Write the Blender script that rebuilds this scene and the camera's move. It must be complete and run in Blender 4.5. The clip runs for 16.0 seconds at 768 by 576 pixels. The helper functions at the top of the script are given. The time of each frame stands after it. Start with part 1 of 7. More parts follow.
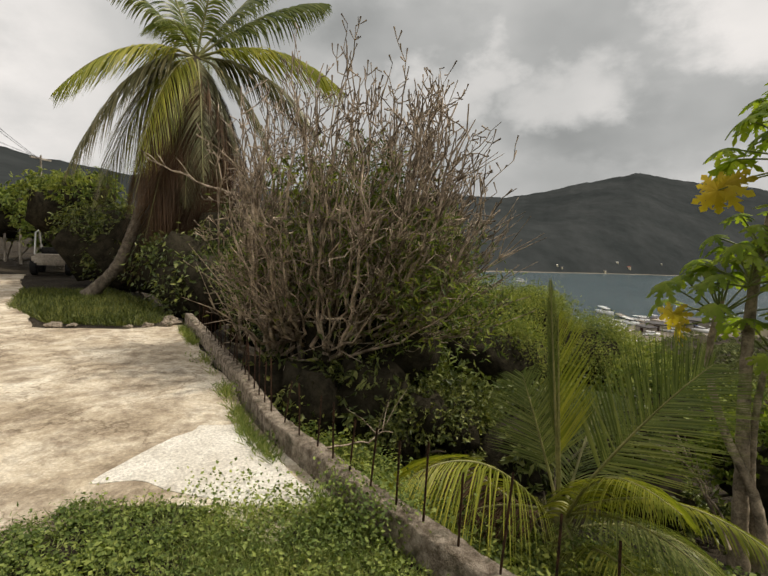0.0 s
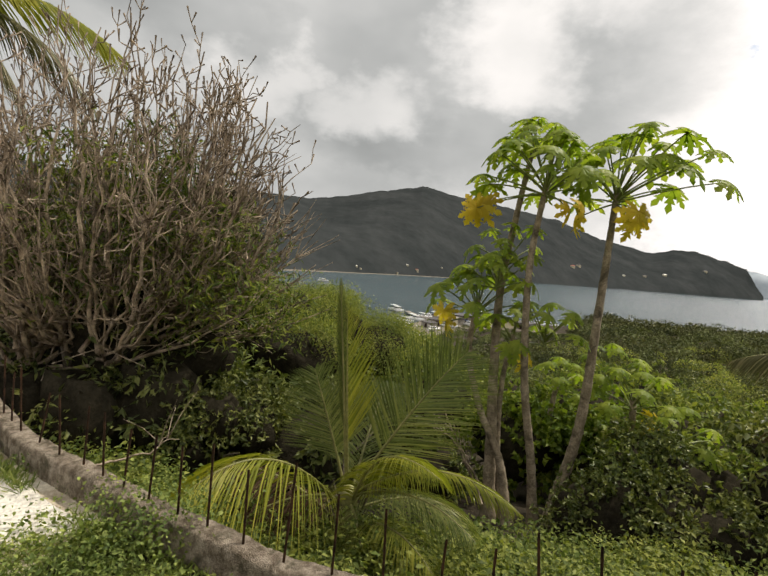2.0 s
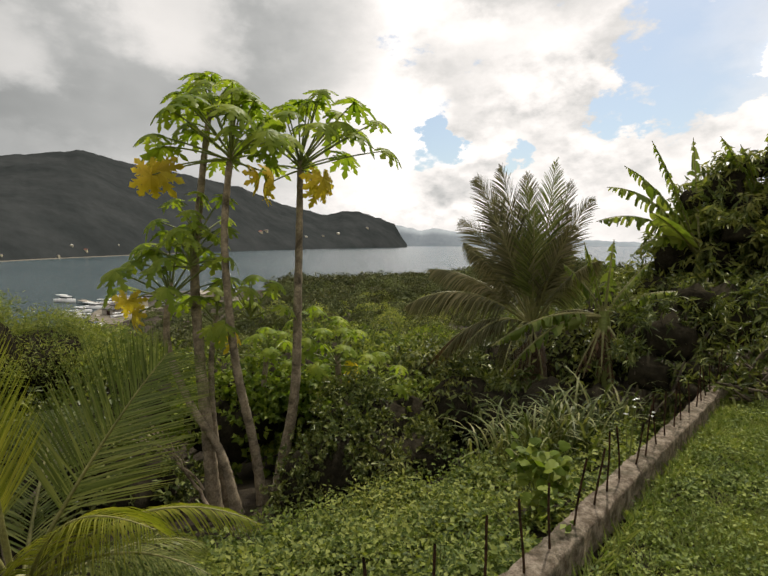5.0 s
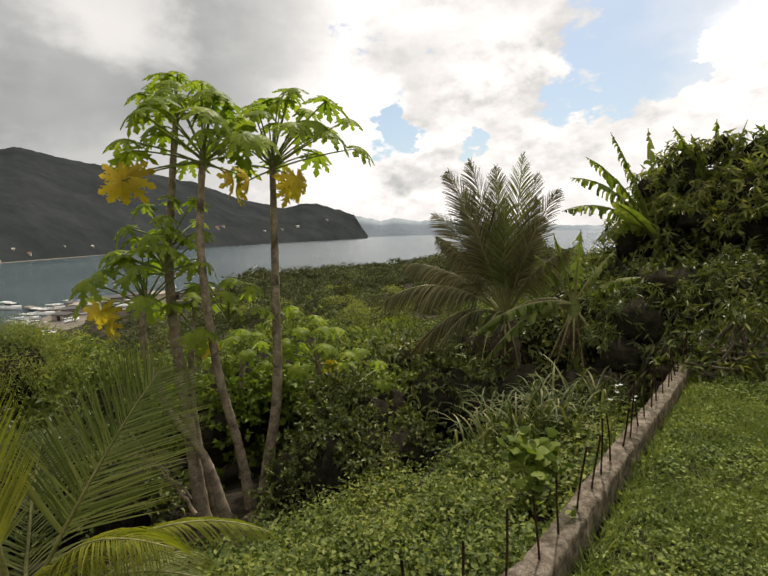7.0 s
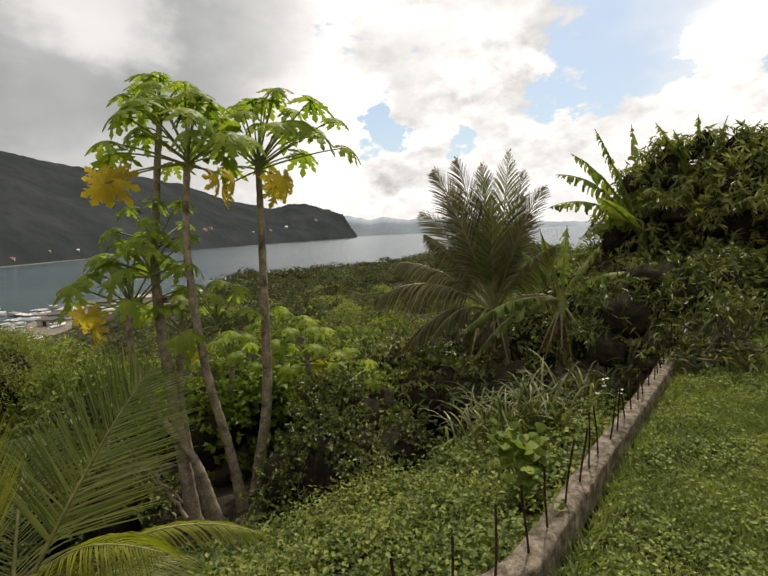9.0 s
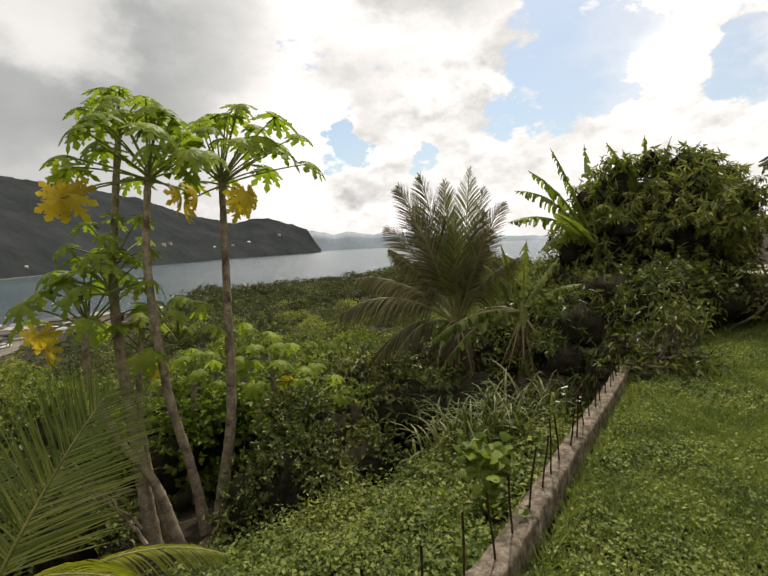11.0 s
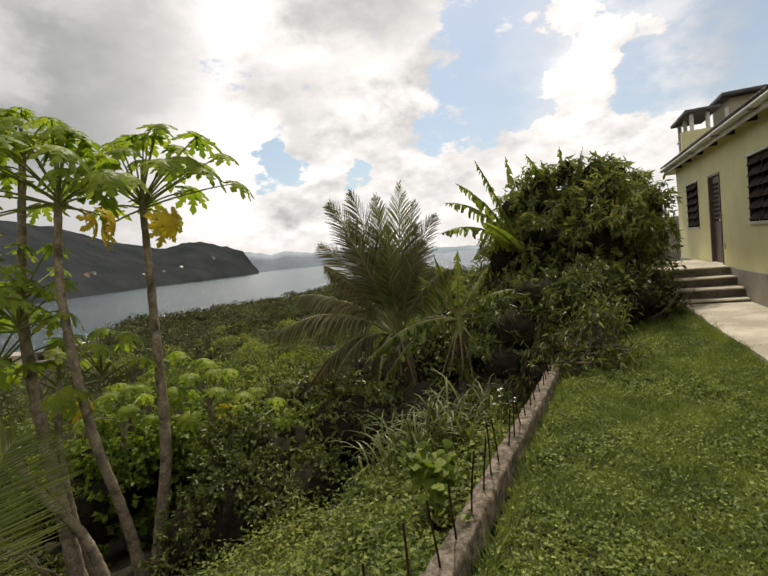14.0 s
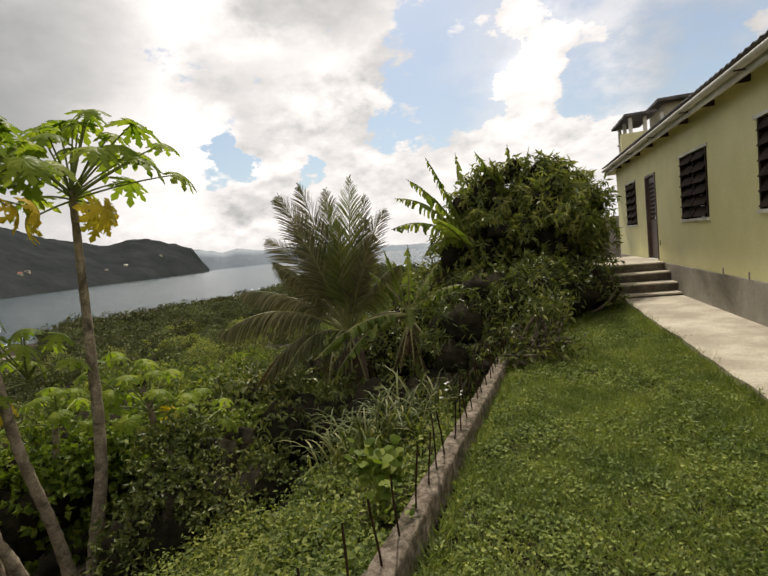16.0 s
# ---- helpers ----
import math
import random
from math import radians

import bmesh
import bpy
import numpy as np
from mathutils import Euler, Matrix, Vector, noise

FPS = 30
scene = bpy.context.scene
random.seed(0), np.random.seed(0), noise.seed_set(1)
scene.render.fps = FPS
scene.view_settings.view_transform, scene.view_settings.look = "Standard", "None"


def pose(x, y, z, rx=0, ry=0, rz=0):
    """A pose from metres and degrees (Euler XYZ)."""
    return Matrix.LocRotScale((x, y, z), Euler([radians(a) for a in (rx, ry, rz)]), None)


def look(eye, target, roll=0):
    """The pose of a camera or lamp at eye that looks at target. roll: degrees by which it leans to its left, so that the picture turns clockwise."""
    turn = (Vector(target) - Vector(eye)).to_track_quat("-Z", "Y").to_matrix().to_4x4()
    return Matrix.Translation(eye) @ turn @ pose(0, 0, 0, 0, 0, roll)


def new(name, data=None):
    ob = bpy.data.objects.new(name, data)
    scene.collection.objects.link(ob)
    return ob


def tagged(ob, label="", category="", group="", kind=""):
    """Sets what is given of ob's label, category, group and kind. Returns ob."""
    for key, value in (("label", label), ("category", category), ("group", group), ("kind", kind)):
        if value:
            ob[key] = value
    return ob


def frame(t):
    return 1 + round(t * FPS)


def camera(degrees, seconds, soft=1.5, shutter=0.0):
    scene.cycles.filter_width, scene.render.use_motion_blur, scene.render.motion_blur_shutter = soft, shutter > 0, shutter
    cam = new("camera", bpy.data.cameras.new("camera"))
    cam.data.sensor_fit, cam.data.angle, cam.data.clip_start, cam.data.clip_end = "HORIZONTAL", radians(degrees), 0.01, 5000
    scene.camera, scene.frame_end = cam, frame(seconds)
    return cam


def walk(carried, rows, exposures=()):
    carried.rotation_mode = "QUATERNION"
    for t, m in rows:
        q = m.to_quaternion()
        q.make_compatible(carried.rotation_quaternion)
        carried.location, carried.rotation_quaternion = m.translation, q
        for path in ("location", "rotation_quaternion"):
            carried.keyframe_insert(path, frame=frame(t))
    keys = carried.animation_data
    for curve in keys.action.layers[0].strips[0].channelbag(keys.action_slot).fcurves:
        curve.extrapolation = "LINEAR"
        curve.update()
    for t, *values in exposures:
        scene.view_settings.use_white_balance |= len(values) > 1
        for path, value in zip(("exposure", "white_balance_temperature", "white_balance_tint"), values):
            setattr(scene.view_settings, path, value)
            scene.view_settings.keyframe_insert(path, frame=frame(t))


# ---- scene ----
cam = camera(77.9, 16.0, soft=1.6)
# seconds, place in metres, yaw, pitch, roll in degrees
PATH = [
    (0.0, -0.174, -0.693, 1.425, 98.83, -4.78, -2.83),
    (0.5, -0.179, -0.669, 1.422, 93.52, -4.39, -3.08),
    (1.0, -0.169, -0.643, 1.422, 88.04, -3.97, -3.50),
    (1.5, -0.118, -0.618, 1.434, 82.37, -3.65, -4.17),
    (2.0, -0.110, -0.626, 1.434, 75.52, -3.30, -5.19),
    (2.5, -0.085, -0.618, 1.447, 66.97, -2.67, -5.39),
    (3.0, -0.100, -0.538, 1.434, 57.92, -2.74, -5.13),
    (3.5, -0.220, -0.396, 1.435, 50.17, -3.95, -4.31),
    (4.0, -0.314, -0.392, 1.452, 45.23, -5.73, -2.76),
    (4.5, -0.440, -0.397, 1.469, 41.87, -5.38, -1.36),
    (7.0, -0.693, -0.596, 1.587, 34.72, -6.57, 1.91),
    (7.5, -0.682, -0.568, 1.585, 34.69, -6.80, 2.28),
    (8.0, -0.681, -0.569, 1.582, 34.53, -7.00, 2.51),
    (10.5, -0.660, -0.631, 1.591, 30.25, -5.71, 2.92),
    (11.0, -0.655, -0.635, 1.592, 29.15, -5.22, 3.01),
    (11.5, -0.644, -0.628, 1.596, 28.15, -4.82, 3.37),
    (12.0, -0.637, -0.608, 1.588, 27.15, -4.33, 3.79),
    (12.5, -0.633, -0.609, 1.583, 26.01, -3.99, 4.35),
    (13.0, -0.619, -0.610, 1.572, 24.89, -3.63, 5.04),
    (13.5, -0.610, -0.609, 1.580, 23.55, -3.63, 5.68),
    (14.0, -0.601, -0.599, 1.572, 21.81, -3.87, 6.04),
    (14.5, -0.597, -0.563, 1.549, 19.63, -4.16, 5.94),
    (15.0, -0.583, -0.528, 1.538, 17.15, -4.59, 5.73),
    (15.5, -0.565, -0.515, 1.537, 15.85, -4.83, 5.79),
    (16.0, -0.559, -0.507, 1.530, 16.37, -4.72, 5.99),
]
EXPOSURES = [(0.0, 0.0, 6750, 11), (1.0, 0.16, 6750, 11), (3.0, 0.24, 6750, 11), (4.0, 0.05, 6750, 11), (11.0, 0.11, 6750, 11), (13.5, 0.0, 6750, 11), (16.0, -0.02, 6750, 12)]
walk(cam, [(t, pose(x, y, z, 90 + pitch, roll, yaw)) for t, x, y, z, yaw, pitch, roll in PATH], EXPOSURES)

# ---- sky and sun ----
SUN_AZ, SUN_EL = 14.0, 58.0          # degrees left of +y, and above the horizon


def heading(az, el):
    a, e = radians(az), radians(el)
    return Vector((-math.sin(a) * math.cos(e), math.cos(a) * math.cos(e), math.sin(e)))


world = bpy.data.worlds.new("sky")
scene.world = world
world.use_nodes = True
wn, wl = world.node_tree.nodes, world.node_tree.links
wn.clear()


def wnode(kind, **kw):
    n = wn.new(kind)
    for k, v in kw.items():
        n.inputs[k].default_value = v
    return n


def wmath(op, a, b=None, c=None, clamp=False):
    n = wn.new("ShaderNodeMath")
    n.operation, n.use_clamp = op, clamp
    for i, v in enumerate((a, b, c)):
        if v is None:
            continue
        if isinstance(v, (int, float)):
            n.inputs[i].default_value = v
        else:
            wl.new(v, n.inputs[i])
    return n.outputs[0]


def wramp(x, lo, hi):
    n = wn.new("ShaderNodeMapRange")
    n.interpolation_type = "SMOOTHSTEP"
    wl.new(x, n.inputs[0])
    n.inputs[1].default_value, n.inputs[2].default_value = lo, hi
    return n.outputs[0]


def wnoise(vec, scale, detail, rough, distortion=0.0):
    n = wnode("ShaderNodeTexNoise", Scale=scale, Detail=detail, Roughness=rough, Distortion=distortion)
    wl.new(vec, n.inputs["Vector"])
    return n.outputs["Fac"]


coord = wn.new("ShaderNodeTexCoord").outputs["Generated"]
stretch = wn.new("ShaderNodeMapping")
stretch.inputs["Scale"].default_value = (1, 1, 1.7)
wl.new(coord, stretch.inputs["Vector"])
cvec = stretch.outputs[0]


wander = wnoise(cvec, 4.5, 6, 0.55)


def toward(az, el, inner, outer):
    """1 inside a cone round a heading, falling to 0: inner and outer in degrees."""
    n = wn.new("ShaderNodeVectorMath")
    n.operation = "DOT_PRODUCT"
    wl.new(coord, n.inputs[0])
    n.inputs[1].default_value = heading(az, el)
    uneven = wmath("MULTIPLY_ADD", wander, 0.05, wmath("SUBTRACT", n.outputs["Value"], 0.025))
    return wramp(uneven, math.cos(radians(outer)), math.cos(radians(inner)))


sky = wn.new("ShaderNodeTexSky")
sky.sky_type, sky.sun_disc = "NISHITA", False
sky.sun_elevation, sky.sun_rotation = radians(SUN_EL), radians(-SUN_AZ)
sky.air_density, sky.dust_density = 1.0, 2.0
blue = wnode("ShaderNodeBackground", Strength=0.12)
sky_tint = wn.new("ShaderNodeMix")
sky_tint.data_type, sky_tint.blend_type = "RGBA", "MULTIPLY"
sky_tint.inputs[0].default_value = 1.0
wl.new(sky.outputs[0], sky_tint.inputs[6])
sky_tint.inputs[7].default_value = (0.95, 1.0, 0.97, 1)
wl.new(sky_tint.outputs[2], blue.inputs[0])

split = wn.new("ShaderNodeSeparateXYZ")
wl.new(coord, split.inputs[0])
sky_el = wmath("MULTIPLY", wmath("ARCSINE", split.outputs[2]), 180 / math.pi)
sky_az = wmath("MULTIPLY", wmath("ARCTAN2", wmath("MULTIPLY", split.outputs[0], -1.0), split.outputs[1]), 180 / math.pi)
shifted = wn.new("ShaderNodeMapping")
shifted.inputs["Location"].default_value = (3.1, 1.7, 5.2)
wl.new(cvec, shifted.inputs["Vector"])
sky_az = wmath("MULTIPLY_ADD", wmath("SUBTRACT", wnoise(cvec, 7.0, 9, 0.58), 0.5), 17.0, sky_az)
sky_el = wmath("MULTIPLY_ADD", wmath("SUBTRACT", wnoise(shifted.outputs[0], 7.0, 9, 0.58), 0.5), 11.0, sky_el)


def spot(az, el, wide, high):
    """1 in the middle of an oval part of the sky, 0 from its edge on: degrees."""
    u = wmath("DIVIDE", wmath("SUBTRACT", sky_az, az), wide)
    v = wmath("DIVIDE", wmath("SUBTRACT", sky_el, el), high)
    return wramp(wmath("ADD", wmath("MULTIPLY", u, u), wmath("MULTIPLY", v, v)), 1.25, 0.0)


def most(*fields):
    out = fields[0]
    for f_ in fields[1:]:
        out = wmath("MAXIMUM", out, f_)
    return out


puff = wnoise(cvec, 9.0, 12, 0.60)           # cauliflower edges of the single clouds
bank = wnoise(cvec, 2.6, 4, 0.5)             # large banks
soft = wnoise(cvec, 3.4, 4, 0.45)            # soft folds of the rain cloud
fold = wnoise(cvec, 7.0, 6, 0.55)            # grey undersides of the single clouds
grey_side = toward(92, 14, 22, 54)           # the rain cloud over the hill
# blue openings, heaped clouds in front of them, and the thin veil towards the house
opening = most(spot(7.5, 18.5, 10, 8), spot(33.4, 11.4, 4.2, 3.4), spot(23.7, 9.8, 2.4, 2.2), spot(13.0, 13.4, 5, 3.0), spot(-11, 14, 8, 6), spot(-13, 24, 16, 9), spot(-17, 15, 8, 8), spot(3, 27, 10, 6))
heap = most(spot(20.3, 17.0, 8.0, 5.2), spot(28.4, 9.2, 4.2, 5.6), spot(15.5, 9.6, 7.6, 4.4), spot(-1.5, 17.5, 5.0, 7.0), spot(-4, 9.5, 14, 4.0), spot(30, 5, 30, 3.5))
heap_low = most(spot(20.3, 14.4, 7.0, 2.4), spot(29.5, 6.6, 5.0, 2.4), spot(14.0, 20.8, 5.0, 2.6), spot(21, 26.0, 9, 4), spot(33, 20.6, 5, 4))
veil = spot(-8, 16, 18, 16)
cover = wmath("ADD", wmath("MULTIPLY", wmath("SUBTRACT", puff, 0.5), 2.6), wmath("MULTIPLY", wmath("SUBTRACT", bank, 0.5), 0.5))
cover = wmath("ADD", cover, wmath("MULTIPLY_ADD", grey_side, 0.5, 0.98))
cover = wmath("SUBTRACT", cover, wmath("MULTIPLY", opening, 0.95))
cover = wmath("ADD", cover, wmath("MULTIPLY", heap, 0.62))
mask = wramp(cover, 0.34, 0.70)
mask = wmath("MAXIMUM", mask, wmath("MULTIPLY", veil, wmath("MULTIPLY_ADD", wramp(fold, 0.36, 0.66), 0.58, 0.10)))

up_shift = wn.new("ShaderNodeMapping")
up_shift.inputs["Location"].default_value = (0.004, 0.01, 0.030)
wl.new(cvec, up_shift.inputs["Vector"])
relief = wmath("SUBTRACT", puff, wnoise(up_shift.outputs[0], 9.0, 12, 0.60))
lit = wmath("MULTIPLY_ADD", wramp(fold, 0.34, 0.62), 0.16, 0.82)
lit = wmath("ADD", lit, wmath("MULTIPLY", relief, wmath("MULTIPLY_ADD", heap, 1.0, 0.35)))
lit = wmath("ADD", lit, wmath("MULTIPLY", most(spot(40, 16, 10, 14), spot(36, 23, 9, 6), spot(-1.5, 17, 5, 7)), 0.20))
lit = wmath("SUBTRACT", lit, wmath("MULTIPLY", heap_low, 0.20))
lit = wmath("SUBTRACT", lit, wmath("MULTIPLY", most(spot(48, 22, 9, 8), spot(54, 17, 8, 6), spot(-17, 16, 8, 10)), 0.34))
lit = wmath("ADD", lit, wmath("MULTIPLY", heap, 0.06))
dull = wmath("MULTIPLY_ADD", wramp(soft, 0.34, 0.68), 0.16, 0.42)
dull = wmath("ADD", dull, wmath("MULTIPLY", most(spot(79, 17.6, 8, 4.0), spot(92.6, 17.5, 6, 5.0), spot(89, 19, 5, 4)), 0.20))
dull = wmath("ADD", dull, wmath("MULTIPLY", most(spot(62, 22.5, 9, 6), spot(64, 25, 9, 5)), 0.30))
dull = wmath("SUBTRACT", dull, wmath("MULTIPLY", most(spot(74, 12.5, 14, 4.0), spot(64, 14.0, 12, 5), spot(98, 23, 10, 5)), 0.10))
dull = wmath("ADD", dull, wmath("MULTIPLY", toward(136, 12, 8, 26), 0.10))
body = wmath("ADD", wmath("MULTIPLY", dull, grey_side), wmath("MULTIPLY", lit, wmath("SUBTRACT", 1.0, grey_side)))
tone = wn.new("ShaderNodeMix")
tone.data_type = "RGBA"
wl.new(wramp(body, 0.2, 1.0), tone.inputs[0])
tone.inputs[6].default_value = (0.92, 0.97, 0.98, 1)
tone.inputs[7].default_value = (1.0, 0.98, 0.965, 1)
cloud = wn.new("ShaderNodeBackground")
wl.new(tone.outputs[2], cloud.inputs["Color"])
wl.new(body, cloud.inputs["Strength"])
mixed = wn.new("ShaderNodeMixShader")
wl.new(mask, mixed.inputs[0])
wl.new(blue.outputs[0], mixed.inputs[1])
wl.new(cloud.outputs[0], mixed.inputs[2])
wout = wn.new("ShaderNodeOutputWorld")
wl.new(mixed.outputs[0], wout.inputs[0])

sun_data = bpy.data.lights.new("sun", "SUN")
sun_data.energy, sun_data.angle, sun_data.color = 3.6, radians(2.0), (1.0, 0.94, 0.84)
sun = new("sun", sun_data)
sun.matrix_world = look(heading(SUN_AZ, SUN_EL) * 60, (0, 0, 0))

# ---- materials ----
def material(name):
    m = bpy.data.materials.new(name)
    m.use_nodes = True
    nt = m.node_tree
    return m, nt.nodes, nt.links, nt.nodes["Principled BSDF"]


def link_noise(nodes, links, scale, detail=5, rough=0.6, coords="Object", distortion=0.0):
    tc = nodes.new("ShaderNodeTexCoord")
    n = nodes.new("ShaderNodeTexNoise")
    n.inputs["Scale"].default_value, n.inputs["Detail"].default_value = scale, detail
    n.inputs["Roughness"].default_value, n.inputs["Distortion"].default_value = rough, distortion
    links.new(tc.outputs[coords], n.inputs["Vector"])
    return n.outputs["Fac"]


def ramp(nodes, links, fac, stops):
    r = nodes.new("ShaderNodeValToRGB")
    while len(r.color_ramp.elements) < len(stops):
        r.color_ramp.elements.new(0.5)
    for e, (p, c) in zip(r.color_ramp.elements, stops):
        e.position, e.color = p, (*c, 1)
    links.new(fac, r.inputs[0])
    return r.outputs[0]


def blend(nodes, links, fac, a, b, mode="MIX"):
    n = nodes.new("ShaderNodeMix")
    n.data_type, n.blend_type = "RGBA", mode
    for i, v in ((0, fac), (6, a), (7, b)):
        if isinstance(v, (int, float)):
            n.inputs[i].default_value = v
        elif isinstance(v, tuple):
            n.inputs[i].default_value = (*v, 1)
        else:
            links.new(v, n.inputs[i])
    return n.outputs[2]


def bump(nodes, links, height, strength, distance, bsdf):
    b = nodes.new("ShaderNodeBump")
    b.inputs["Strength"].default_value, b.inputs["Distance"].default_value = strength, distance
    links.new(height, b.inputs["Height"])
    links.new(b.outputs[0], bsdf.inputs["Normal"])


def surface(name, dark, light, scale=3.0, fine=40.0, rough=0.85, relief=0.3, depth=0.01, metal=0.0, stain=None, grain_mix=1.0):
    """A mottled solid: two colours by large and fine noise, with relief."""
    m, nodes, links, bsdf = material(name)
    big = link_noise(nodes, links, scale, 6, 0.62)
    small = link_noise(nodes, links, fine, 5, 0.7)
    col = ramp(nodes, links, big, [(0.38, dark), (0.62, light)])
    grain = ramp(nodes, links, small, [(0.34, (0.62, 0.61, 0.60)), (0.64, (1.14, 1.14, 1.14))])
    col = blend(nodes, links, grain_mix, col, grain, "MULTIPLY")
    if stain:
        spot = ramp(nodes, links, link_noise(nodes, links, scale * 0.45, 7, 0.7, distortion=0.6), [(0.50, (0, 0, 0)), (0.66, (1, 1, 1))])
        col = blend(nodes, links, spot, col, stain)
    links.new(col, bsdf.inputs["Base Color"])
    bsdf.inputs["Roughness"].default_value, bsdf.inputs["Metallic"].default_value = rough, metal
    bsdf.inputs["Specular IOR Level"].default_value = 0.12 if rough > 0.8 else 0.45
    bump(nodes, links, small, relief, depth, bsdf)
    return m


def foliage(name, dark, mid, light, through_leaf=0.35, rough=0.5, spread=0.35, patchy=0.0):
    """Leaves: each piece has its own tint, and lets light through."""
    m, nodes, links, bsdf = material(name)
    geo = nodes.new("ShaderNodeNewGeometry")
    info = nodes.new("ShaderNodeObjectInfo")
    mixr = nodes.new("ShaderNodeMath")
    mixr.operation = "ADD"
    links.new(geo.outputs["Random Per Island"], mixr.inputs[0])
    half = nodes.new("ShaderNodeMath")
    half.operation = "MULTIPLY"
    links.new(info.outputs["Random"], half.inputs[0])
    half.inputs[1].default_value = 0.25
    links.new(half.outputs[0], mixr.inputs[1])
    patch = link_noise(nodes, links, spread * 2.5, 3, 0.5)
    col = ramp(nodes, links, mixr.outputs[0], [(0.0, dark), (0.5, mid), (1.0, light)])
    tint = ramp(nodes, links, patch, [(0.34, (0.90 - patchy, 0.86 - patchy, 1.06 - patchy)), (0.66, (1.52 + patchy, 1.24 + patchy, 1.44 + patchy))])
    col = blend(nodes, links, 0.8, col, tint, "MULTIPLY")
    links.new(col, bsdf.inputs["Base Color"])
    bsdf.inputs["Roughness"].default_value = rough
    bsdf.inputs["Specular IOR Level"].default_value = 0.14
    tr = nodes.new("ShaderNodeBsdfTranslucent")
    glow = blend(nodes, links, 1.0, col, (1.28, 1.36, 0.55), "MULTIPLY")
    links.new(glow, tr.inputs["Color"])
    mx = nodes.new("ShaderNodeMixShader")
    mx.inputs[0].default_value = through_leaf
    links.new(bsdf.outputs[0], mx.inputs[1])
    links.new(tr.outputs[0], mx.inputs[2])
    links.new(mx.outputs[0], nodes["Material Output"].inputs[0])
    return m


M_LEAF_DARK = foliage("leaf_dark", (0.026, 0.038, 0.012), (0.062, 0.089, 0.022), (0.165, 0.198, 0.052), 0.22, 0.35)
M_LEAF_MID = foliage("leaf_mid", (0.034, 0.056, 0.014), (0.085, 0.130, 0.027), (0.200, 0.250, 0.052))
M_LEAF_FRESH = foliage("leaf_fresh", (0.052, 0.091, 0.011), (0.098, 0.158, 0.019), (0.182, 0.240, 0.034), 0.4)
M_LEAF_FINE = foliage("leaf_feathery", (0.072, 0.102, 0.024), (0.140, 0.194, 0.042), (0.245, 0.282, 0.068), 0.35, 0.6)
M_LAWN = foliage("lawn_leaf", (0.050, 0.080, 0.020), (0.122, 0.182, 0.040), (0.235, 0.300, 0.072), 0.3, 0.55, 0.8, 0.10)
M_BLADE = foliage("grass_blade", (0.082, 0.134, 0.030), (0.150, 0.222, 0.052), (0.260, 0.312, 0.100), 0.3, 0.55, 0.8, 0.10)
M_FROND = foliage("palm_leaflet", (0.056, 0.082, 0.022), (0.104, 0.142, 0.036), (0.180, 0.216, 0.066), 0.3, 0.35)
M_FROND_YELLOW = foliage("palm_leaflet_yellowing", (0.100, 0.130, 0.016), (0.170, 0.205, 0.026), (0.260, 0.280, 0.045), 0.35, 0.4)
M_FROND_GREY = foliage("palm_leaflet_greyish", (0.044, 0.050, 0.020), (0.088, 0.096, 0.038), (0.175, 0.176, 0.082), 0.14, 0.28)
M_FROND_DEAD = foliage("palm_leaflet_dead", (0.033, 0.022, 0.012), (0.062, 0.042, 0.022), (0.107, 0.075, 0.039), 0.2, 0.8)
M_PAPAYA = foliage("papaya_leaf", (0.080, 0.140, 0.014), (0.142, 0.222, 0.022), (0.230, 0.310, 0.042), 0.52, 0.45)
M_PAPAYA_YELLOW = foliage("papaya_leaf_yellow", (0.30, 0.24, 0.020), (0.44, 0.36, 0.030), (0.55, 0.48, 0.06), 0.45, 0.6)
M_BANANA = foliage("banana_leaf", (0.060, 0.100, 0.016), (0.110, 0.165, 0.026), (0.190, 0.240, 0.055), 0.45, 0.3)
M_MANGO = foliage("mango_leaf", (0.040, 0.060, 0.016), (0.094, 0.132, 0.034), (0.215, 0.250, 0.068), 0.35, 0.35)
M_FAR_LEAF = foliage("far_scrub", (0.032, 0.041, 0.015), (0.054, 0.066, 0.022), (0.088, 0.102, 0.034), 0.12, 0.7, 0.12, 0.2)
M_SCRUB_A = foliage("scrub_olive", (0.036, 0.048, 0.014), (0.065, 0.085, 0.022), (0.110, 0.130, 0.036), 0.2, 0.6, 0.2, 0.25)
M_CANE = foliage("cane_grass", (0.030, 0.048, 0.013), (0.070, 0.100, 0.026), (0.190, 0.215, 0.080), 0.25, 0.5, 0.8)
M_VALLEY = foliage("valley_scrub", (0.044, 0.060, 0.020), (0.072, 0.096, 0.031), (0.108, 0.134, 0.046), 0.12, 0.7, 0.05, 0.35)
# near-black brown that stands in for the shade inside bushes
M_INNER_SHADE = surface("inner_shade", (0.019, 0.017, 0.012), (0.042, 0.037, 0.025), 6, 30, 0.95, 0.6, 0.03)
M_INNER_SHADE.node_tree.nodes["Principled BSDF"].inputs["Specular IOR Level"].default_value = 0.0
M_BARK = surface("bark_grey", (0.085, 0.070, 0.052), (0.190, 0.160, 0.120), 9, 55, 0.9, 0.6, 0.01)
M_TWIG = surface("bare_twig", (0.105, 0.080, 0.056), (0.480, 0.390, 0.290), 7, 60, 0.85, 0.5, 0.004)
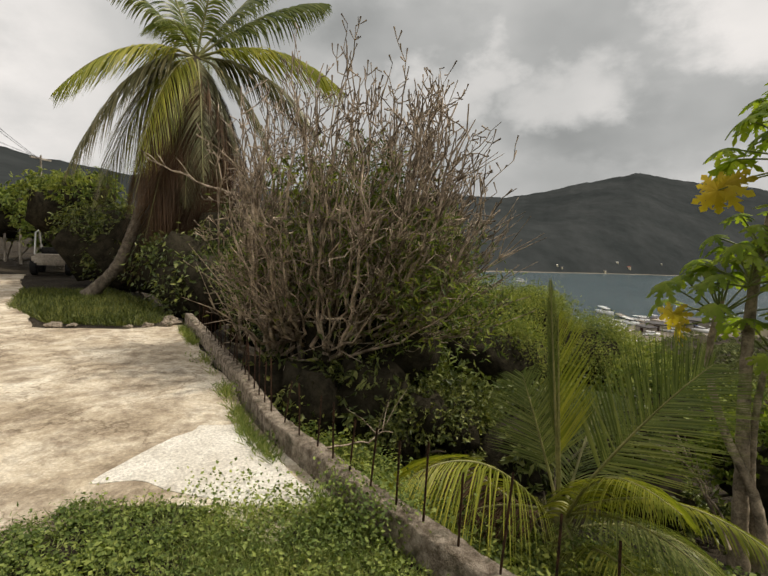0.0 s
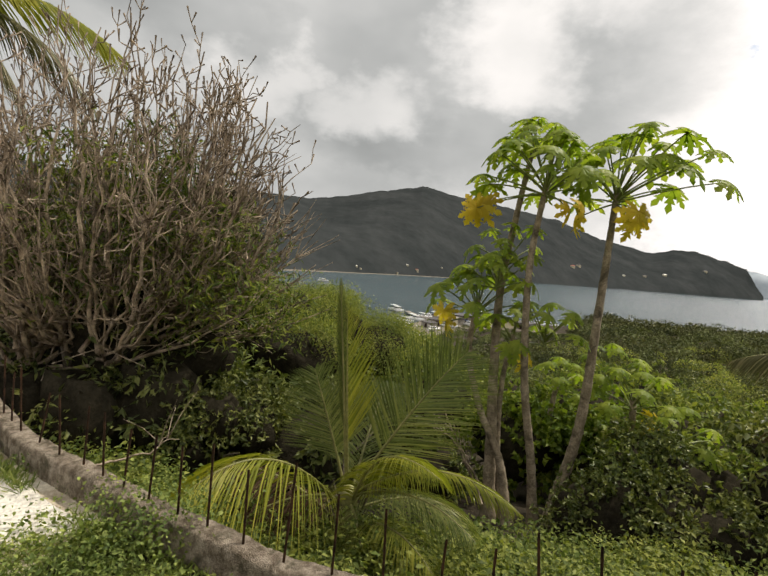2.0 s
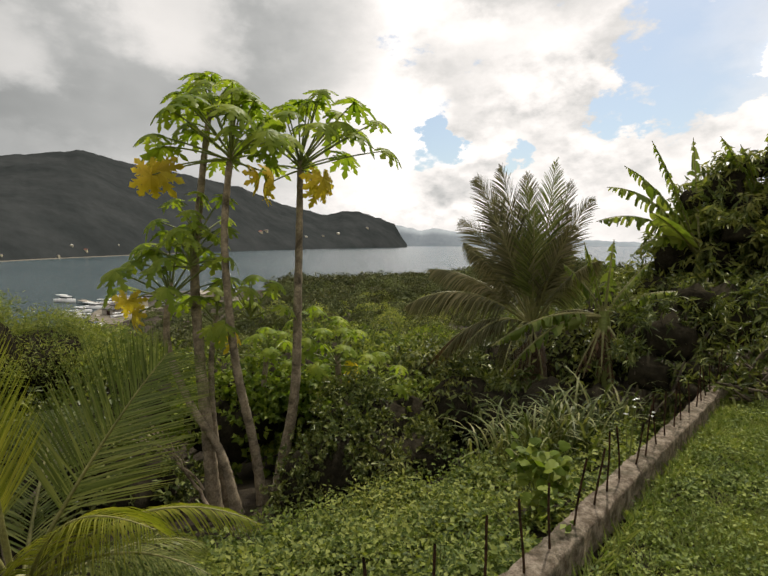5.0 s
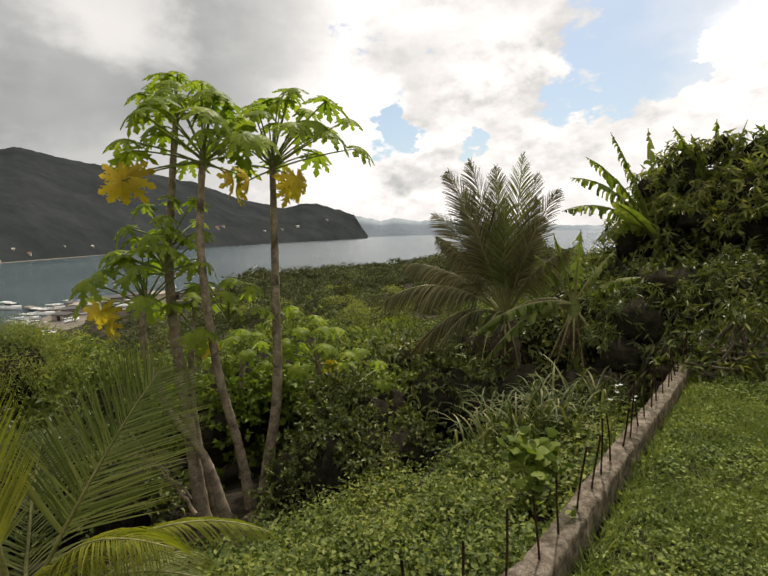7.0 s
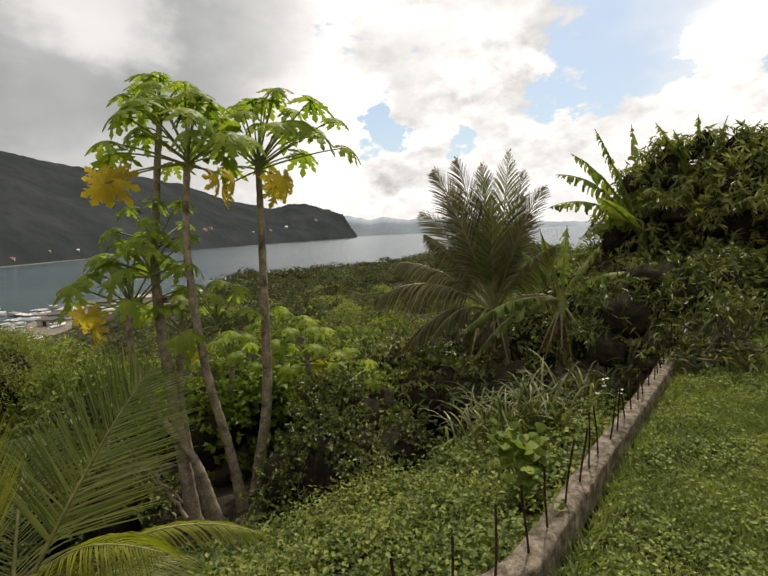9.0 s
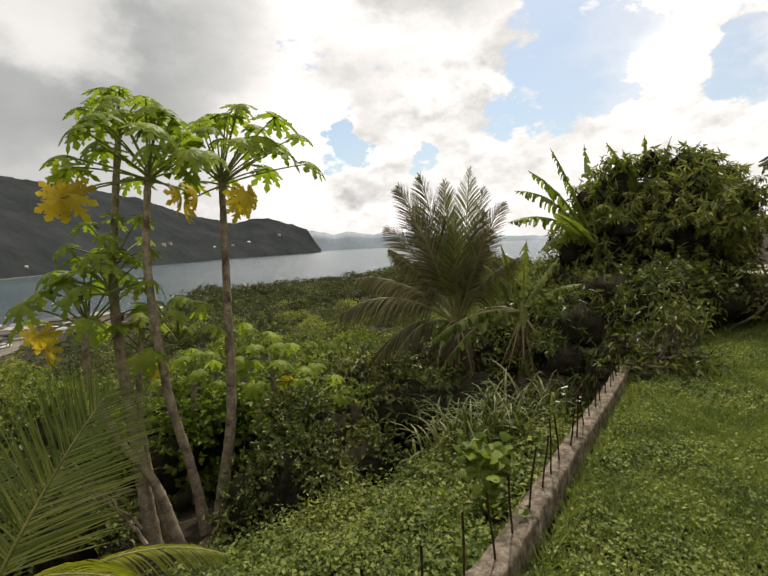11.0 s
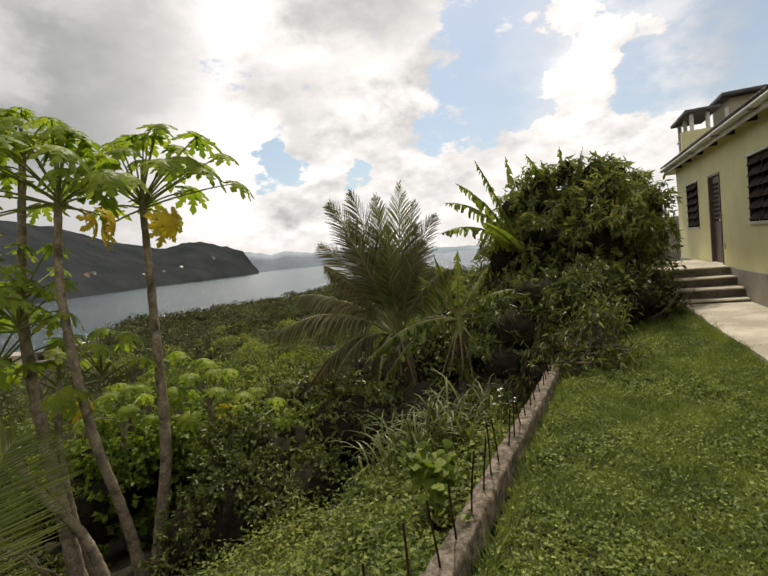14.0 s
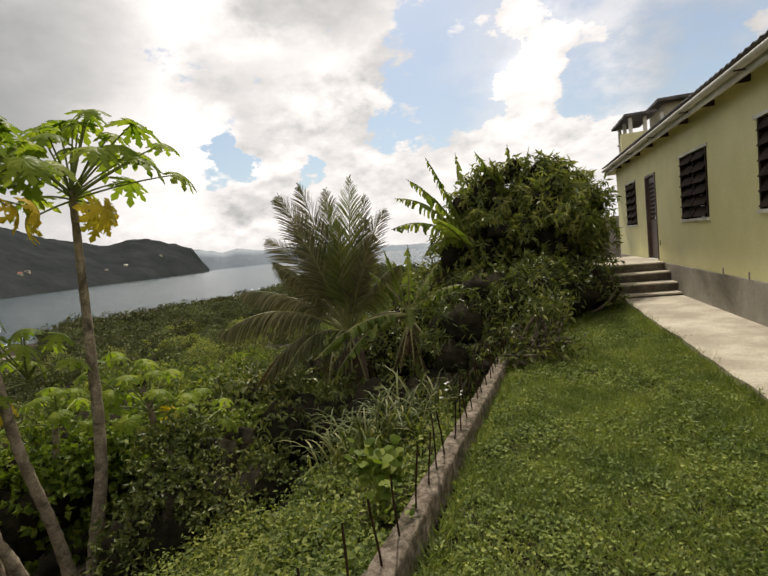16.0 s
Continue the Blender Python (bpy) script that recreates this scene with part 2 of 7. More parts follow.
M_PAPAYA_TRUNK = surface("papaya_trunk", (0.190, 0.155, 0.105), (0.390, 0.325, 0.235), 8, 45, 0.85, 0.6, 0.008, stain=(0.06, 0.05, 0.035))
M_RIB = surface("palm_rib", (0.140, 0.145, 0.040), (0.250, 0.235, 0.085), 4, 40, 0.5, 0.2, 0.003)
M_PETIOLE = surface("papaya_stalk", (0.120, 0.160, 0.030), (0.210, 0.240, 0.060), 4, 40, 0.5, 0.2, 0.003)
M_CONCRETE = surface("weathered_concrete", (0.190, 0.150, 0.108), (0.520, 0.440, 0.345), 17, 120, 0.95, 1.0, 0.035, stain=(0.105, 0.095, 0.060))
M_SLAB = surface("pale_concrete", (0.350, 0.315, 0.245), (0.560, 0.515, 0.415), 1.2, 30, 0.9, 0.3, 0.005, stain=(0.30, 0.26, 0.20), grain_mix=0.5)
M_PLINTH = surface("grey_render", (0.250, 0.230, 0.190), (0.380, 0.350, 0.295), 0.9, 22, 0.9, 0.3, 0.004, stain=(0.15, 0.135, 0.105), grain_mix=0.35)
# brown-stained risers, also darkened as faces turned from the sun
M_RISER = surface("shaded_stained_riser", (0.085, 0.070, 0.052), (0.190, 0.160, 0.120), 2.5, 30, 0.9, 0.3, 0.004, stain=(0.06, 0.05, 0.038))
M_YELLOW_WALL = surface("yellow_paint", (0.640, 0.600, 0.300), (0.740, 0.700, 0.380), 0.7, 25, 0.75, 0.10, 0.003, grain_mix=0.18)
M_UPPER_WALL = surface("cream_paint", (0.40, 0.36, 0.24), (0.52, 0.47, 0.33), 0.7, 25, 0.8, 0.15, 0.004, grain_mix=0.2)
M_WHITE_TRIM = surface("white_trim", (0.52, 0.50, 0.42), (0.72, 0.70, 0.62), 2, 40, 0.6, 0.1, 0.002, grain_mix=0.18)
M_BROWN = surface("dark_brown_paint", (0.026, 0.016, 0.012), (0.055, 0.034, 0.026), 3, 50, 0.85, 0.2, 0.003)
M_DOOR = surface("door_wood", (0.075, 0.048, 0.038), (0.135, 0.088, 0.066), 3, 40, 0.5, 0.3, 0.003)
M_ROOF = surface("roof_metal", (0.050, 0.045, 0.042), (0.110, 0.098, 0.090), 2, 40, 0.5, 0.2, 0.003, metal=0.4)
M_RUST = surface("rusty_bar", (0.022, 0.014, 0.010), (0.075, 0.040, 0.024), 18, 120, 0.85, 0.7, 0.002, metal=0.3)
M_TURF = surface("turf_ground", (0.034, 0.044, 0.014), (0.070, 0.082, 0.028), 2.2, 60, 0.95, 0.8, 0.02, stain=(0.10, 0.095, 0.045))
M_SLOPE = surface("scrub_ground", (0.028, 0.022, 0.016), (0.066, 0.054, 0.036), 0.9, 14, 0.95, 0.8, 0.2)
# woods colour lowered for cloud shade and greyed blue for distance haze
M_HILL = surface("shaded_hazy_hill", (0.027, 0.031, 0.031), (0.040, 0.044, 0.044), 0.008, 0.05, 1.0, 0.3, 4.0, grain_mix=0.35)
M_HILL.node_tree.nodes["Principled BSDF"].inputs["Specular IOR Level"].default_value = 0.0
# the pale blue-grey base carries the islands' distance haze
M_ISLE = surface("hazy_island", (0.24, 0.28, 0.31), (0.32, 0.36, 0.39), 0.004, 0.03, 1.0, 0.3, 3.0, grain_mix=0.2)
M_SAND = surface("sand", (0.11, 0.098, 0.075), (0.22, 0.195, 0.155), 0.3, 5, 0.95, 0.3, 0.02)
M_HULL = surface("white_hull", (0.62, 0.62, 0.60), (0.80, 0.80, 0.78), 1, 10, 0.35, 0.05, 0.002, grain_mix=0.2)
M_CANVAS = surface("blue_canvas", (0.06, 0.09, 0.16), (0.10, 0.14, 0.22), 2, 30, 0.8, 0.2, 0.01)
M_DOCK = surface("dock_planks", (0.25, 0.22, 0.18), (0.42, 0.38, 0.32), 1, 20, 0.9, 0.3, 0.02)
M_WIRE = surface("black_cable", (0.015, 0.015, 0.015), (0.03, 0.03, 0.03), 5, 40, 0.6, 0.1, 0.001)
M_RED_ROOF = surface("red_roof", (0.20, 0.06, 0.04), (0.30, 0.10, 0.07), 1, 10, 0.8, 0.1, 0.01)
M_POST = surface("post_wood", (0.20, 0.17, 0.13), (0.40, 0.36, 0.30), 4, 40, 0.9, 0.5, 0.006)
M_TYRE = surface("tyre_rubber", (0.012, 0.012, 0.012), (0.03, 0.03, 0.03), 6, 50, 0.85, 0.3, 0.003)


def drive_surface():
    m, nodes, links, bsdf = material("cracked_marl")
    big = link_noise(nodes, links, 1.3, 9, 0.72, distortion=0.3)
    mid = link_noise(nodes, links, 5.0, 8, 0.72, distortion=0.3)
    fine = link_noise(nodes, links, 45, 5, 0.75)
    col = ramp(nodes, links, big, [(0.34, (0.29, 0.235, 0.165)), (0.45, (0.45, 0.385, 0.29)), (0.54, (0.60, 0.54, 0.435)), (0.64, (0.74, 0.70, 0.60))])
    worn = ramp(nodes, links, mid, [(0.38, (0.60, 0.56, 0.52)), (0.56, (1.08, 1.07, 1.04))])
    col = blend(nodes, links, 1.0, col, worn, "MULTIPLY")
    grit = ramp(nodes, links, fine, [(0.30, (0.70, 0.68, 0.66)), (0.60, (1.06, 1.06, 1.06))])
    col = blend(nodes, links, 0.9, col, grit, "MULTIPLY")
    pebble = nodes.new("ShaderNodeTexVoronoi")
    pebble.inputs["Scale"].default_value = 38
    links.new(nodes.new("ShaderNodeTexCoord").outputs["Object"], pebble.inputs["Vector"])
    stones = ramp(nodes, links, pebble.outputs["Distance"], [(0.05, (1.10, 1.09, 1.07)), (0.55, (0.80, 0.78, 0.75))])
    col = blend(nodes, links, 0.8, col, stones, "MULTIPLY")
    cell = nodes.new("ShaderNodeTexVoronoi")
    cell.feature = "DISTANCE_TO_EDGE"
    cell.inputs["Scale"].default_value = 0.9
    warp = nodes.new("ShaderNodeVectorMath")
    warp.operation = "MULTIPLY_ADD"
    wob = nodes.new("ShaderNodeTexNoise")
    wob.inputs["Scale"].default_value, wob.inputs["Detail"].default_value = 3.0, 6
    tc = nodes.new("ShaderNodeTexCoord")
    links.new(tc.outputs["Object"], wob.inputs["Vector"])
    links.new(wob.outputs["Color"], warp.inputs[0])
    warp.inputs[1].default_value = (0.9, 0.9, 0.9)
    links.new(tc.outputs["Object"], warp.inputs[2])
    links.new(warp.outputs[0], cell.inputs["Vector"])
    crack = ramp(nodes, links, cell.outputs["Distance"], [(0.0, (0.45, 0.40, 0.34)), (0.02, (1.0, 1.0, 1.0))])
    col = blend(nodes, links, 0.75, col, crack, "MULTIPLY")
    links.new(col, bsdf.inputs["Base Color"])
    bsdf.inputs["Roughness"].default_value = 0.95
    add = nodes.new("ShaderNodeMath")
    add.operation = "MULTIPLY_ADD"
    links.new(mid, add.inputs[0])
    add.inputs[1].default_value = 2.0
    links.new(fine, add.inputs[2])
    bump(nodes, links, add.outputs[0], 0.7, 0.015, bsdf)
    return m


def water_surface():
    m, nodes, links, bsdf = material("bay_water")
    tc = nodes.new("ShaderNodeTexCoord")
    mp = nodes.new("ShaderNodeMapping")
    mp.inputs["Scale"].default_value = (0.08, 0.08, 0.08)
    links.new(tc.outputs["Object"], mp.inputs["Vector"])
    n = nodes.new("ShaderNodeTexNoise")
    n.inputs["Scale"].default_value, n.inputs["Detail"].default_value, n.inputs["Roughness"].default_value = 1.0, 8, 0.7
    links.new(mp.outputs[0], n.inputs["Vector"])
    wide = link_noise(nodes, links, 0.006, 4, 0.5)
    col = ramp(nodes, links, wide, [(0.35, (0.018, 0.040, 0.048)), (0.65, (0.035, 0.060, 0.066))])
    links.new(col, bsdf.inputs["Base Color"])
    bsdf.inputs["Roughness"].default_value, bsdf.inputs["IOR"].default_value = 0.22, 1.33
    bump(nodes, links, n.outputs["Fac"], 0.9, 3.0, bsdf)
    return m


M_DRIVE = drive_surface()
M_PATCH = surface("fresh_white_marl", (0.56, 0.52, 0.44), (0.76, 0.73, 0.65), 2.5, 50, 0.95, 0.8, 0.02)
M_WATER = water_surface()
m_glass, _n, _l, _b = material("dark_pane")
_b.inputs["Base Color"].default_value = (0.012, 0.012, 0.014, 1)
_b.inputs["Roughness"].default_value = 0.12
M_PANE = m_glass

# ---- mesh helpers ----
rng = np.random.default_rng(7)


def mesh_np(name, verts, faces):
    """A mesh from arrays; faces all have the same number of corners."""
    verts, faces = np.asarray(verts, float).reshape(-1, 3), np.asarray(faces, int)
    k = faces.shape[1]
    me = bpy.data.meshes.new(name)
    me.vertices.add(len(verts))
    me.vertices.foreach_set("co", verts.astype(np.float32).ravel())
    me.loops.add(faces.size)
    me.loops.foreach_set("vertex_index", faces.astype(np.int32).ravel())
    me.polygons.add(len(faces))
    me.polygons.foreach_set("loop_start", np.arange(0, faces.size, k, dtype=np.int32))
    me.update(calc_edges=True)
    return me


def put(name, me, mat, parent=None, label="", smooth=False, m=None):
    """Links a mesh as one object, under a thing where one is given."""
    if mat is not None and not me.materials:
        me.materials.append(mat)
    if smooth:
        me.shade_smooth()
    ob = new(name, me)
    if parent is not None:
        ob.parent = parent
    if m is not None:
        ob.matrix_basis = m
    if label:
        ob["label"] = label
    return ob


def part(name, bm, mat, parent=None, label="", smooth=False, m=None):
    me = bpy.data.meshes.new(name)
    bm.to_mesh(me)
    bm.free()
    return put(name, me, mat, parent, label, smooth, m)


def empty(name, x=0.0, y=0.0, z=0.0, rz=0.0):
    ob = new(name)
    ob.matrix_basis = pose(x, y, z, 0, 0, rz)
    ob.empty_display_size = 0.2
    return ob


def box(x0, x1, y0, y1, z0, z1, bevel=0.0, bm=None):
    bm = bm or bmesh.new()
    r = bmesh.ops.create_cube(bm, size=1)
    for v in r["verts"]:
        v.co = Vector((x0 + (v.co.x + 0.5) * (x1 - x0), y0 + (v.co.y + 0.5) * (y1 - y0), z0 + (v.co.z + 0.5) * (z1 - z0)))
    if bevel:
        bmesh.ops.bevel(bm, geom=list({e for v in r["verts"] for e in v.link_edges}), offset=bevel, segments=2, affect="EDGES")
    return bm


def tube(points, radii, sides=8, rings=None):
    """Arrays of a tube along points, with a radius at each."""
    pts = np.asarray(points, float)
    rad = np.asarray(radii, float)
    n = len(pts)
    tan = np.gradient(pts, axis=0)
    tan /= np.linalg.norm(tan, axis=1)[:, None] + 1e-9
    ref = np.array([0.31, 0.95, 0.05]) if abs(tan[0][2]) > 0.6 else np.array([0.0, 0.0, 1.0])
    side = np.cross(tan, ref)
    side /= np.linalg.norm(side, axis=1)[:, None] + 1e-9
    up = np.cross(side, tan)
    a = np.linspace(0, 2 * np.pi, sides, endpoint=False)
    v = pts[:, None, :] + rad[:, None, None] * (np.cos(a)[None, :, None] * side[:, None, :] + np.sin(a)[None, :, None] * up[:, None, :])
    f = []
    for i in range(n - 1):
        for j in range(sides):
            k = (j + 1) % sides
            f.append((i * sides + j, i * sides + k, (i + 1) * sides + k, (i + 1) * sides + j))
    return v.reshape(-1, 3), np.array(f)


def join(pieces):
    vs, fs, o = [], [], 0
    for v, f in pieces:
        vs.append(v)
        fs.append(np.asarray(f) + o)
        o += len(v)
    return np.concatenate(vs), np.concatenate(fs)


def bez(a, c, b, n):
    a, b, c = np.asarray(a, float), np.asarray(b, float), np.asarray(c, float)
    t = np.linspace(0, 1, n)[:, None]
    return a * (1 - t) ** 2 + 2 * c * t * (1 - t) + b * t * t


def unit(v):
    return v / (np.linalg.norm(v, axis=-1, keepdims=True) + 1e-9)


def leaves(pos, way, length, width, fold=0.25, up=None):
    """Arrays of folded leaf blades: stalk end at pos, pointing along way."""
    n = len(pos)
    way = unit(way)
    if up is None:
        up = unit(rng.normal(size=(n, 3)) * 0.5 + np.array([0, 0, 1.0]))
    right = unit(np.cross(way, up))
    nor = np.cross(right, way)
    L, Wd = np.broadcast_to(length, n)[:, None], np.broadcast_to(width, n)[:, None]
    v = np.empty((n, 4, 3))
    v[:, 0] = pos
    v[:, 1] = pos + way * L * 0.42 + right * Wd * 0.5 + nor * Wd * fold
    v[:, 2] = pos + way * L - nor * L * 0.12
    v[:, 3] = pos + way * L * 0.42 - right * Wd * 0.5 + nor * Wd * fold
    b = np.arange(n)[:, None] * 4
    f = np.concatenate([b + np.array([[0, 1, 2]]), b + np.array([[0, 2, 3]])])
    return v.reshape(-1, 3), f


def round_leaves(pos, way, length, width, up):
    """Arrays of broad heart-shaped blades, each of six triangles folded along the midrib."""
    way = unit(way)
    right = unit(np.cross(way, up))
    nor = np.cross(right, way)
    L, W = length[:, None], width[:, None]
    rim = ((-0.06, 0.30), (0.18, 0.50), (0.52, 0.44), (0.82, 0.20))
    V = [pos, pos + way * L - nor * L * 0.22]
    for q in (1, -1):
        V += [pos + way * L * a + right * q * W * b - nor * (W * b * 0.25 + L * 0.15 * a * a) for a, b in rim]
    V = np.stack(V, 1)
    o = np.arange(len(pos))[:, None] * 10
    F = [(0, 2, 3), (0, 3, 4), (0, 4, 5), (0, 5, 1), (0, 7, 6), (0, 8, 7), (0, 9, 8), (0, 1, 9)]
    return V.reshape(-1, 3), np.concatenate([o + np.array([f]) for f in F])


def lump(x, y, z, s=1.0):
    return noise.noise(Vector((x * s, y * s, z * s)))


# ---- lie of the land ----
WALL_LINE = [(-8.05, -5.42), (-6.4, -4.12), (-4.93, -2.97), (-3.62, -2.03), (-2.70, -1.08), (-2.12, -0.42), (-1.66, 0.42),
             (-1.30, 1.40), (-1.18, 2.70), (-1.01, 4.35), (-0.90, 5.60), (-0.78, 7.40), (-0.70, 9.20)]
WALL_TOP = 0.08
WL = np.array(WALL_LINE)
RIM = np.array([(-40.0, -38.0), (-22.0, -19.5), (-11.5, -8.6)] + WALL_LINE + [(-0.2, 14.0), (1.2, 24.0), (6.0, 60.0)])
FALL_D = [0.0, 0.25, 4.5, 12.0, 25.0, 50.0, 100.0, 160.0, 220.0, 330.0]
FALL_Z = [-0.30, -0.55, -1.95, -4.4, -7.6, -11.2, -15.0, -18.0, -19.3, -20.0]
SHORE_AZ = [-20, 10, 28, 40, 50, 60, 65, 67.5, 70, 73, 78, 84, 90, 120]
SHORE_D = [420, 380, 325, 275, 238, 215, 200, 172, 150, 143, 136, 142, 160, 180]
SEA = -20.0


def beyond(x, y):
    """How far a place lies outside the garden's rim; negative inside."""
    p = np.array([x, y])
    a, b = RIM[:-1], RIM[1:]
    ab = b - a
    t = np.clip(((p - a) * ab).sum(1) / (ab ** 2).sum(1), 0, 1)
    q = a + ab * t[:, None]
    d = np.linalg.norm(p - q, axis=1)
    i = int(d.argmin())
    cross = ab[i][0] * (p - a[i])[1] - ab[i][1] * (p - a[i])[0]
    return d[i] if cross > 0 else -d[i]


def ground_z(x, y):
    d = beyond(x, y)
    if d <= 0:
        far = math.hypot(x, y)
        return -0.09 - 0.01 * min(1, max(0, (-x - 2.0) / 1.5)) + (0.02 * (far - 20) if far > 20 else 0)
    z = float(np.interp(d, FALL_D, FALL_Z))
    z += 0.25 * lump(x, y, 0, 0.35) * min(1, d / 3) + 1.2 * lump(x, y, 3, 0.03) * min(1, d / 40)
    r, az = math.hypot(x, y), math.degrees(math.atan2(-x, y))
    z += 9.0 * math.exp(-((az - 20) / 12) ** 2 - ((r - 150) / 55) ** 2) + 2.2 * lump(x, y, 11, 0.055) * min(1, max(0, (d - 15) / 40))
    edge = float(np.interp(az, SHORE_AZ, SHORE_D)) if -20 < az < 120 else 400.0
    if 50 < az < 82 and r > 60:
        z -= min(1.5, (r - 60) * 0.04) * min(1, (az - 50) / 6, (82 - az) / 6)
    if 62 < az < 96 and r > 45:
        k = min(1, (r - 45) / 60) * min(1, (az - 62) / 5, (96 - az) / 6)
        z += (SEA + 0.6 - z) * k * k * (3 - 2 * k)
    z = max(z, SEA + 0.6) if r < edge - 8 else z
    if r > edge - 8:
        z = min(z, SEA + 0.6 - (r - edge + 8) * 0.14)
    return z


def make_ground():
    radii = [0.0] + list(np.geomspace(0.5, 460, 110))
    az = np.concatenate([np.arange(-60, 160, 1.5), np.arange(160, 300, 7)])
    V, F, n = [(0.0, 0.0, ground_z(0, 0))], [], len(az)
    for r in radii[1:]:
        for a in az:
            x, y = -math.sin(radians(a)) * r, math.cos(radians(a)) * r
            V.append((x, y, ground_z(x, y)))
    for i in range(len(radii) - 2):
        for j in range(n):
            k = (j + 1) % n
            F.append((1 + i * n + j, 1 + (i + 1) * n + j, 1 + (i + 1) * n + k, 1 + i * n + k))
    me = mesh_np("ground", V, F)
    tagged(put("ground", me, M_SLOPE, smooth=True), "dark soil slope under scrub falling to the bay", "ground", kind="structure")
    core = [(0, 1 + j, 1 + (j + 1) % n) for j in range(n)]
    me2 = mesh_np("ground", V[:n + 1], core)
    tagged(put("ground", me2, M_TURF), "trodden turf soil under the lawn", "ground", kind="structure")


make_ground()


def sheet(name, outline, z, mat, label, category, cell=0.35, wobble=0.0, thick=0.08):
    """A flat slab with an outline in plan, top at z."""
    bm = bmesh.new()
    top = [bm.verts.new((x, y, z)) for x, y in outline]
    f = bm.faces.new(top)
    if f.normal.z < 0:
        f.normal_flip()
    bm.normal_update()
    r = bmesh.ops.extrude_face_region(bm, geom=[f])
    for v in r["geom"]:
        if isinstance(v, bmesh.types.BMVert):
            v.co.z -= thick
    bmesh.ops.recalc_face_normals(bm, faces=bm.faces)
    return tagged(part(name, bm, mat), label, category, kind="structure")


def ragged(points, amp, step=0.22):
    """An outline with an uneven edge."""
    out = []
    for (x0, y0), (x1, y1) in zip(points, points[1:] + points[:1]):
        n = max(1, int(math.hypot(x1 - x0, y1 - y0) / step))
        for i in range(n):
            t = i / n
            x, y = x0 + (x1 - x0) * t, y0 + (y1 - y0) * t
            out.append((x + amp * lump(x, y, 1.3, 2.1), y + amp * lump(x, y, 7.7, 2.1)))
    return out


# the drive of marl and broken concrete, with a fresh white patch
sheet("driveway", ragged([(-2.3, -1.55), (-2.55, -2.05), (-2.40, -2.55), (-1.7, -2.8), (-0.8, -3.3), (1.1, -3.2), (2.3, -3.3), (2.3, -12.0), (-9.0, -26.0),
                          (-44.0, -48.0), (-40.0, -41.5), (-19.3, -20.0), (-12.6, -13.6), (-8.6, -9.5), (-6.6, -7.2), (-7.1, -5.9), (-7.75, -5.35), (-3.72, -2.18), (-2.85, -1.35)], 0.10),
      -0.078, M_DRIVE, "worn cream marl and concrete driveway with brown dirt", "driveway")
sheet("driveway_patch", ragged([(-2.62, -1.62), (-2.60, -2.25), (-2.75, -2.75), (-3.3, -2.75), (-3.9, -2.35), (-3.55, -2.15), (-3.0, -1.58), (-2.85, -1.42)], 0.22, 0.05),
      -0.074, M_PATCH, "fresh white marl patch on the driveway", "driveway", thick=0.02)
# walkway beside the house
sheet("walkway", ragged([(1.20, -3.0), (2.44, -3.0), (2.44, 11.0), (1.28, 10.6)], 0.05, 0.3), 0.0, M_SLAB, "pale worn concrete walkway along the house", "walkway", thick=0.16)


def make_wall():
    """Low concrete wall along the rim: butted rough casts."""
    holder = tagged(empty("garden_wall"), "low weathered concrete garden wall with rough top", "wall", kind="structure")
    half = 0.066
    P = WL
    T = np.gradient(P, axis=0)
    T /= np.linalg.norm(T, axis=1)[:, None]
    N = np.stack([-T[:, 1], T[:, 0]], 1)
    for i in range(len(P) - 1):
        seg = max(2, int(np.linalg.norm(P[i + 1] - P[i]) / 0.025))
        V, F = [], []
        for s in range(seg + 1):
            t = s / seg
            c, n = P[i] * (1 - t) + P[i + 1] * t, N[i] * (1 - t) + N[i + 1] * t
            for off, z in ((-half, -0.6), (-half, -0.015), (-half + 0.010, 0.0), (-half * 0.4, 0.002), (half * 0.4, 0.002), (half - 0.010, 0.0), (half, -0.015), (half, -1.6)):
                q = c + n * off
                w = 0.006 * lump(q[0], q[1], z, 9) + 0.005 * lump(q[0], q[1], z, 31)
                V.append((q[0] + w, q[1] - w, WALL_TOP + z + ((0.014 * lump(q[0], q[1], 0, 5) + 0.007 * lump(q[0], q[1], off * 9, 19) + 0.008 * lump(q[0], q[1], off * 30, 43)) if z > -0.1 else 0)))
        for s in range(seg):
            for j in range(7):
                F.append((s * 8 + j, (s + 1) * 8 + j, (s + 1) * 8 + j + 1, s * 8 + j + 1))
        put("wall_section", mesh_np("wall_section", V, F), M_CONCRETE, holder)
    return holder


make_wall()


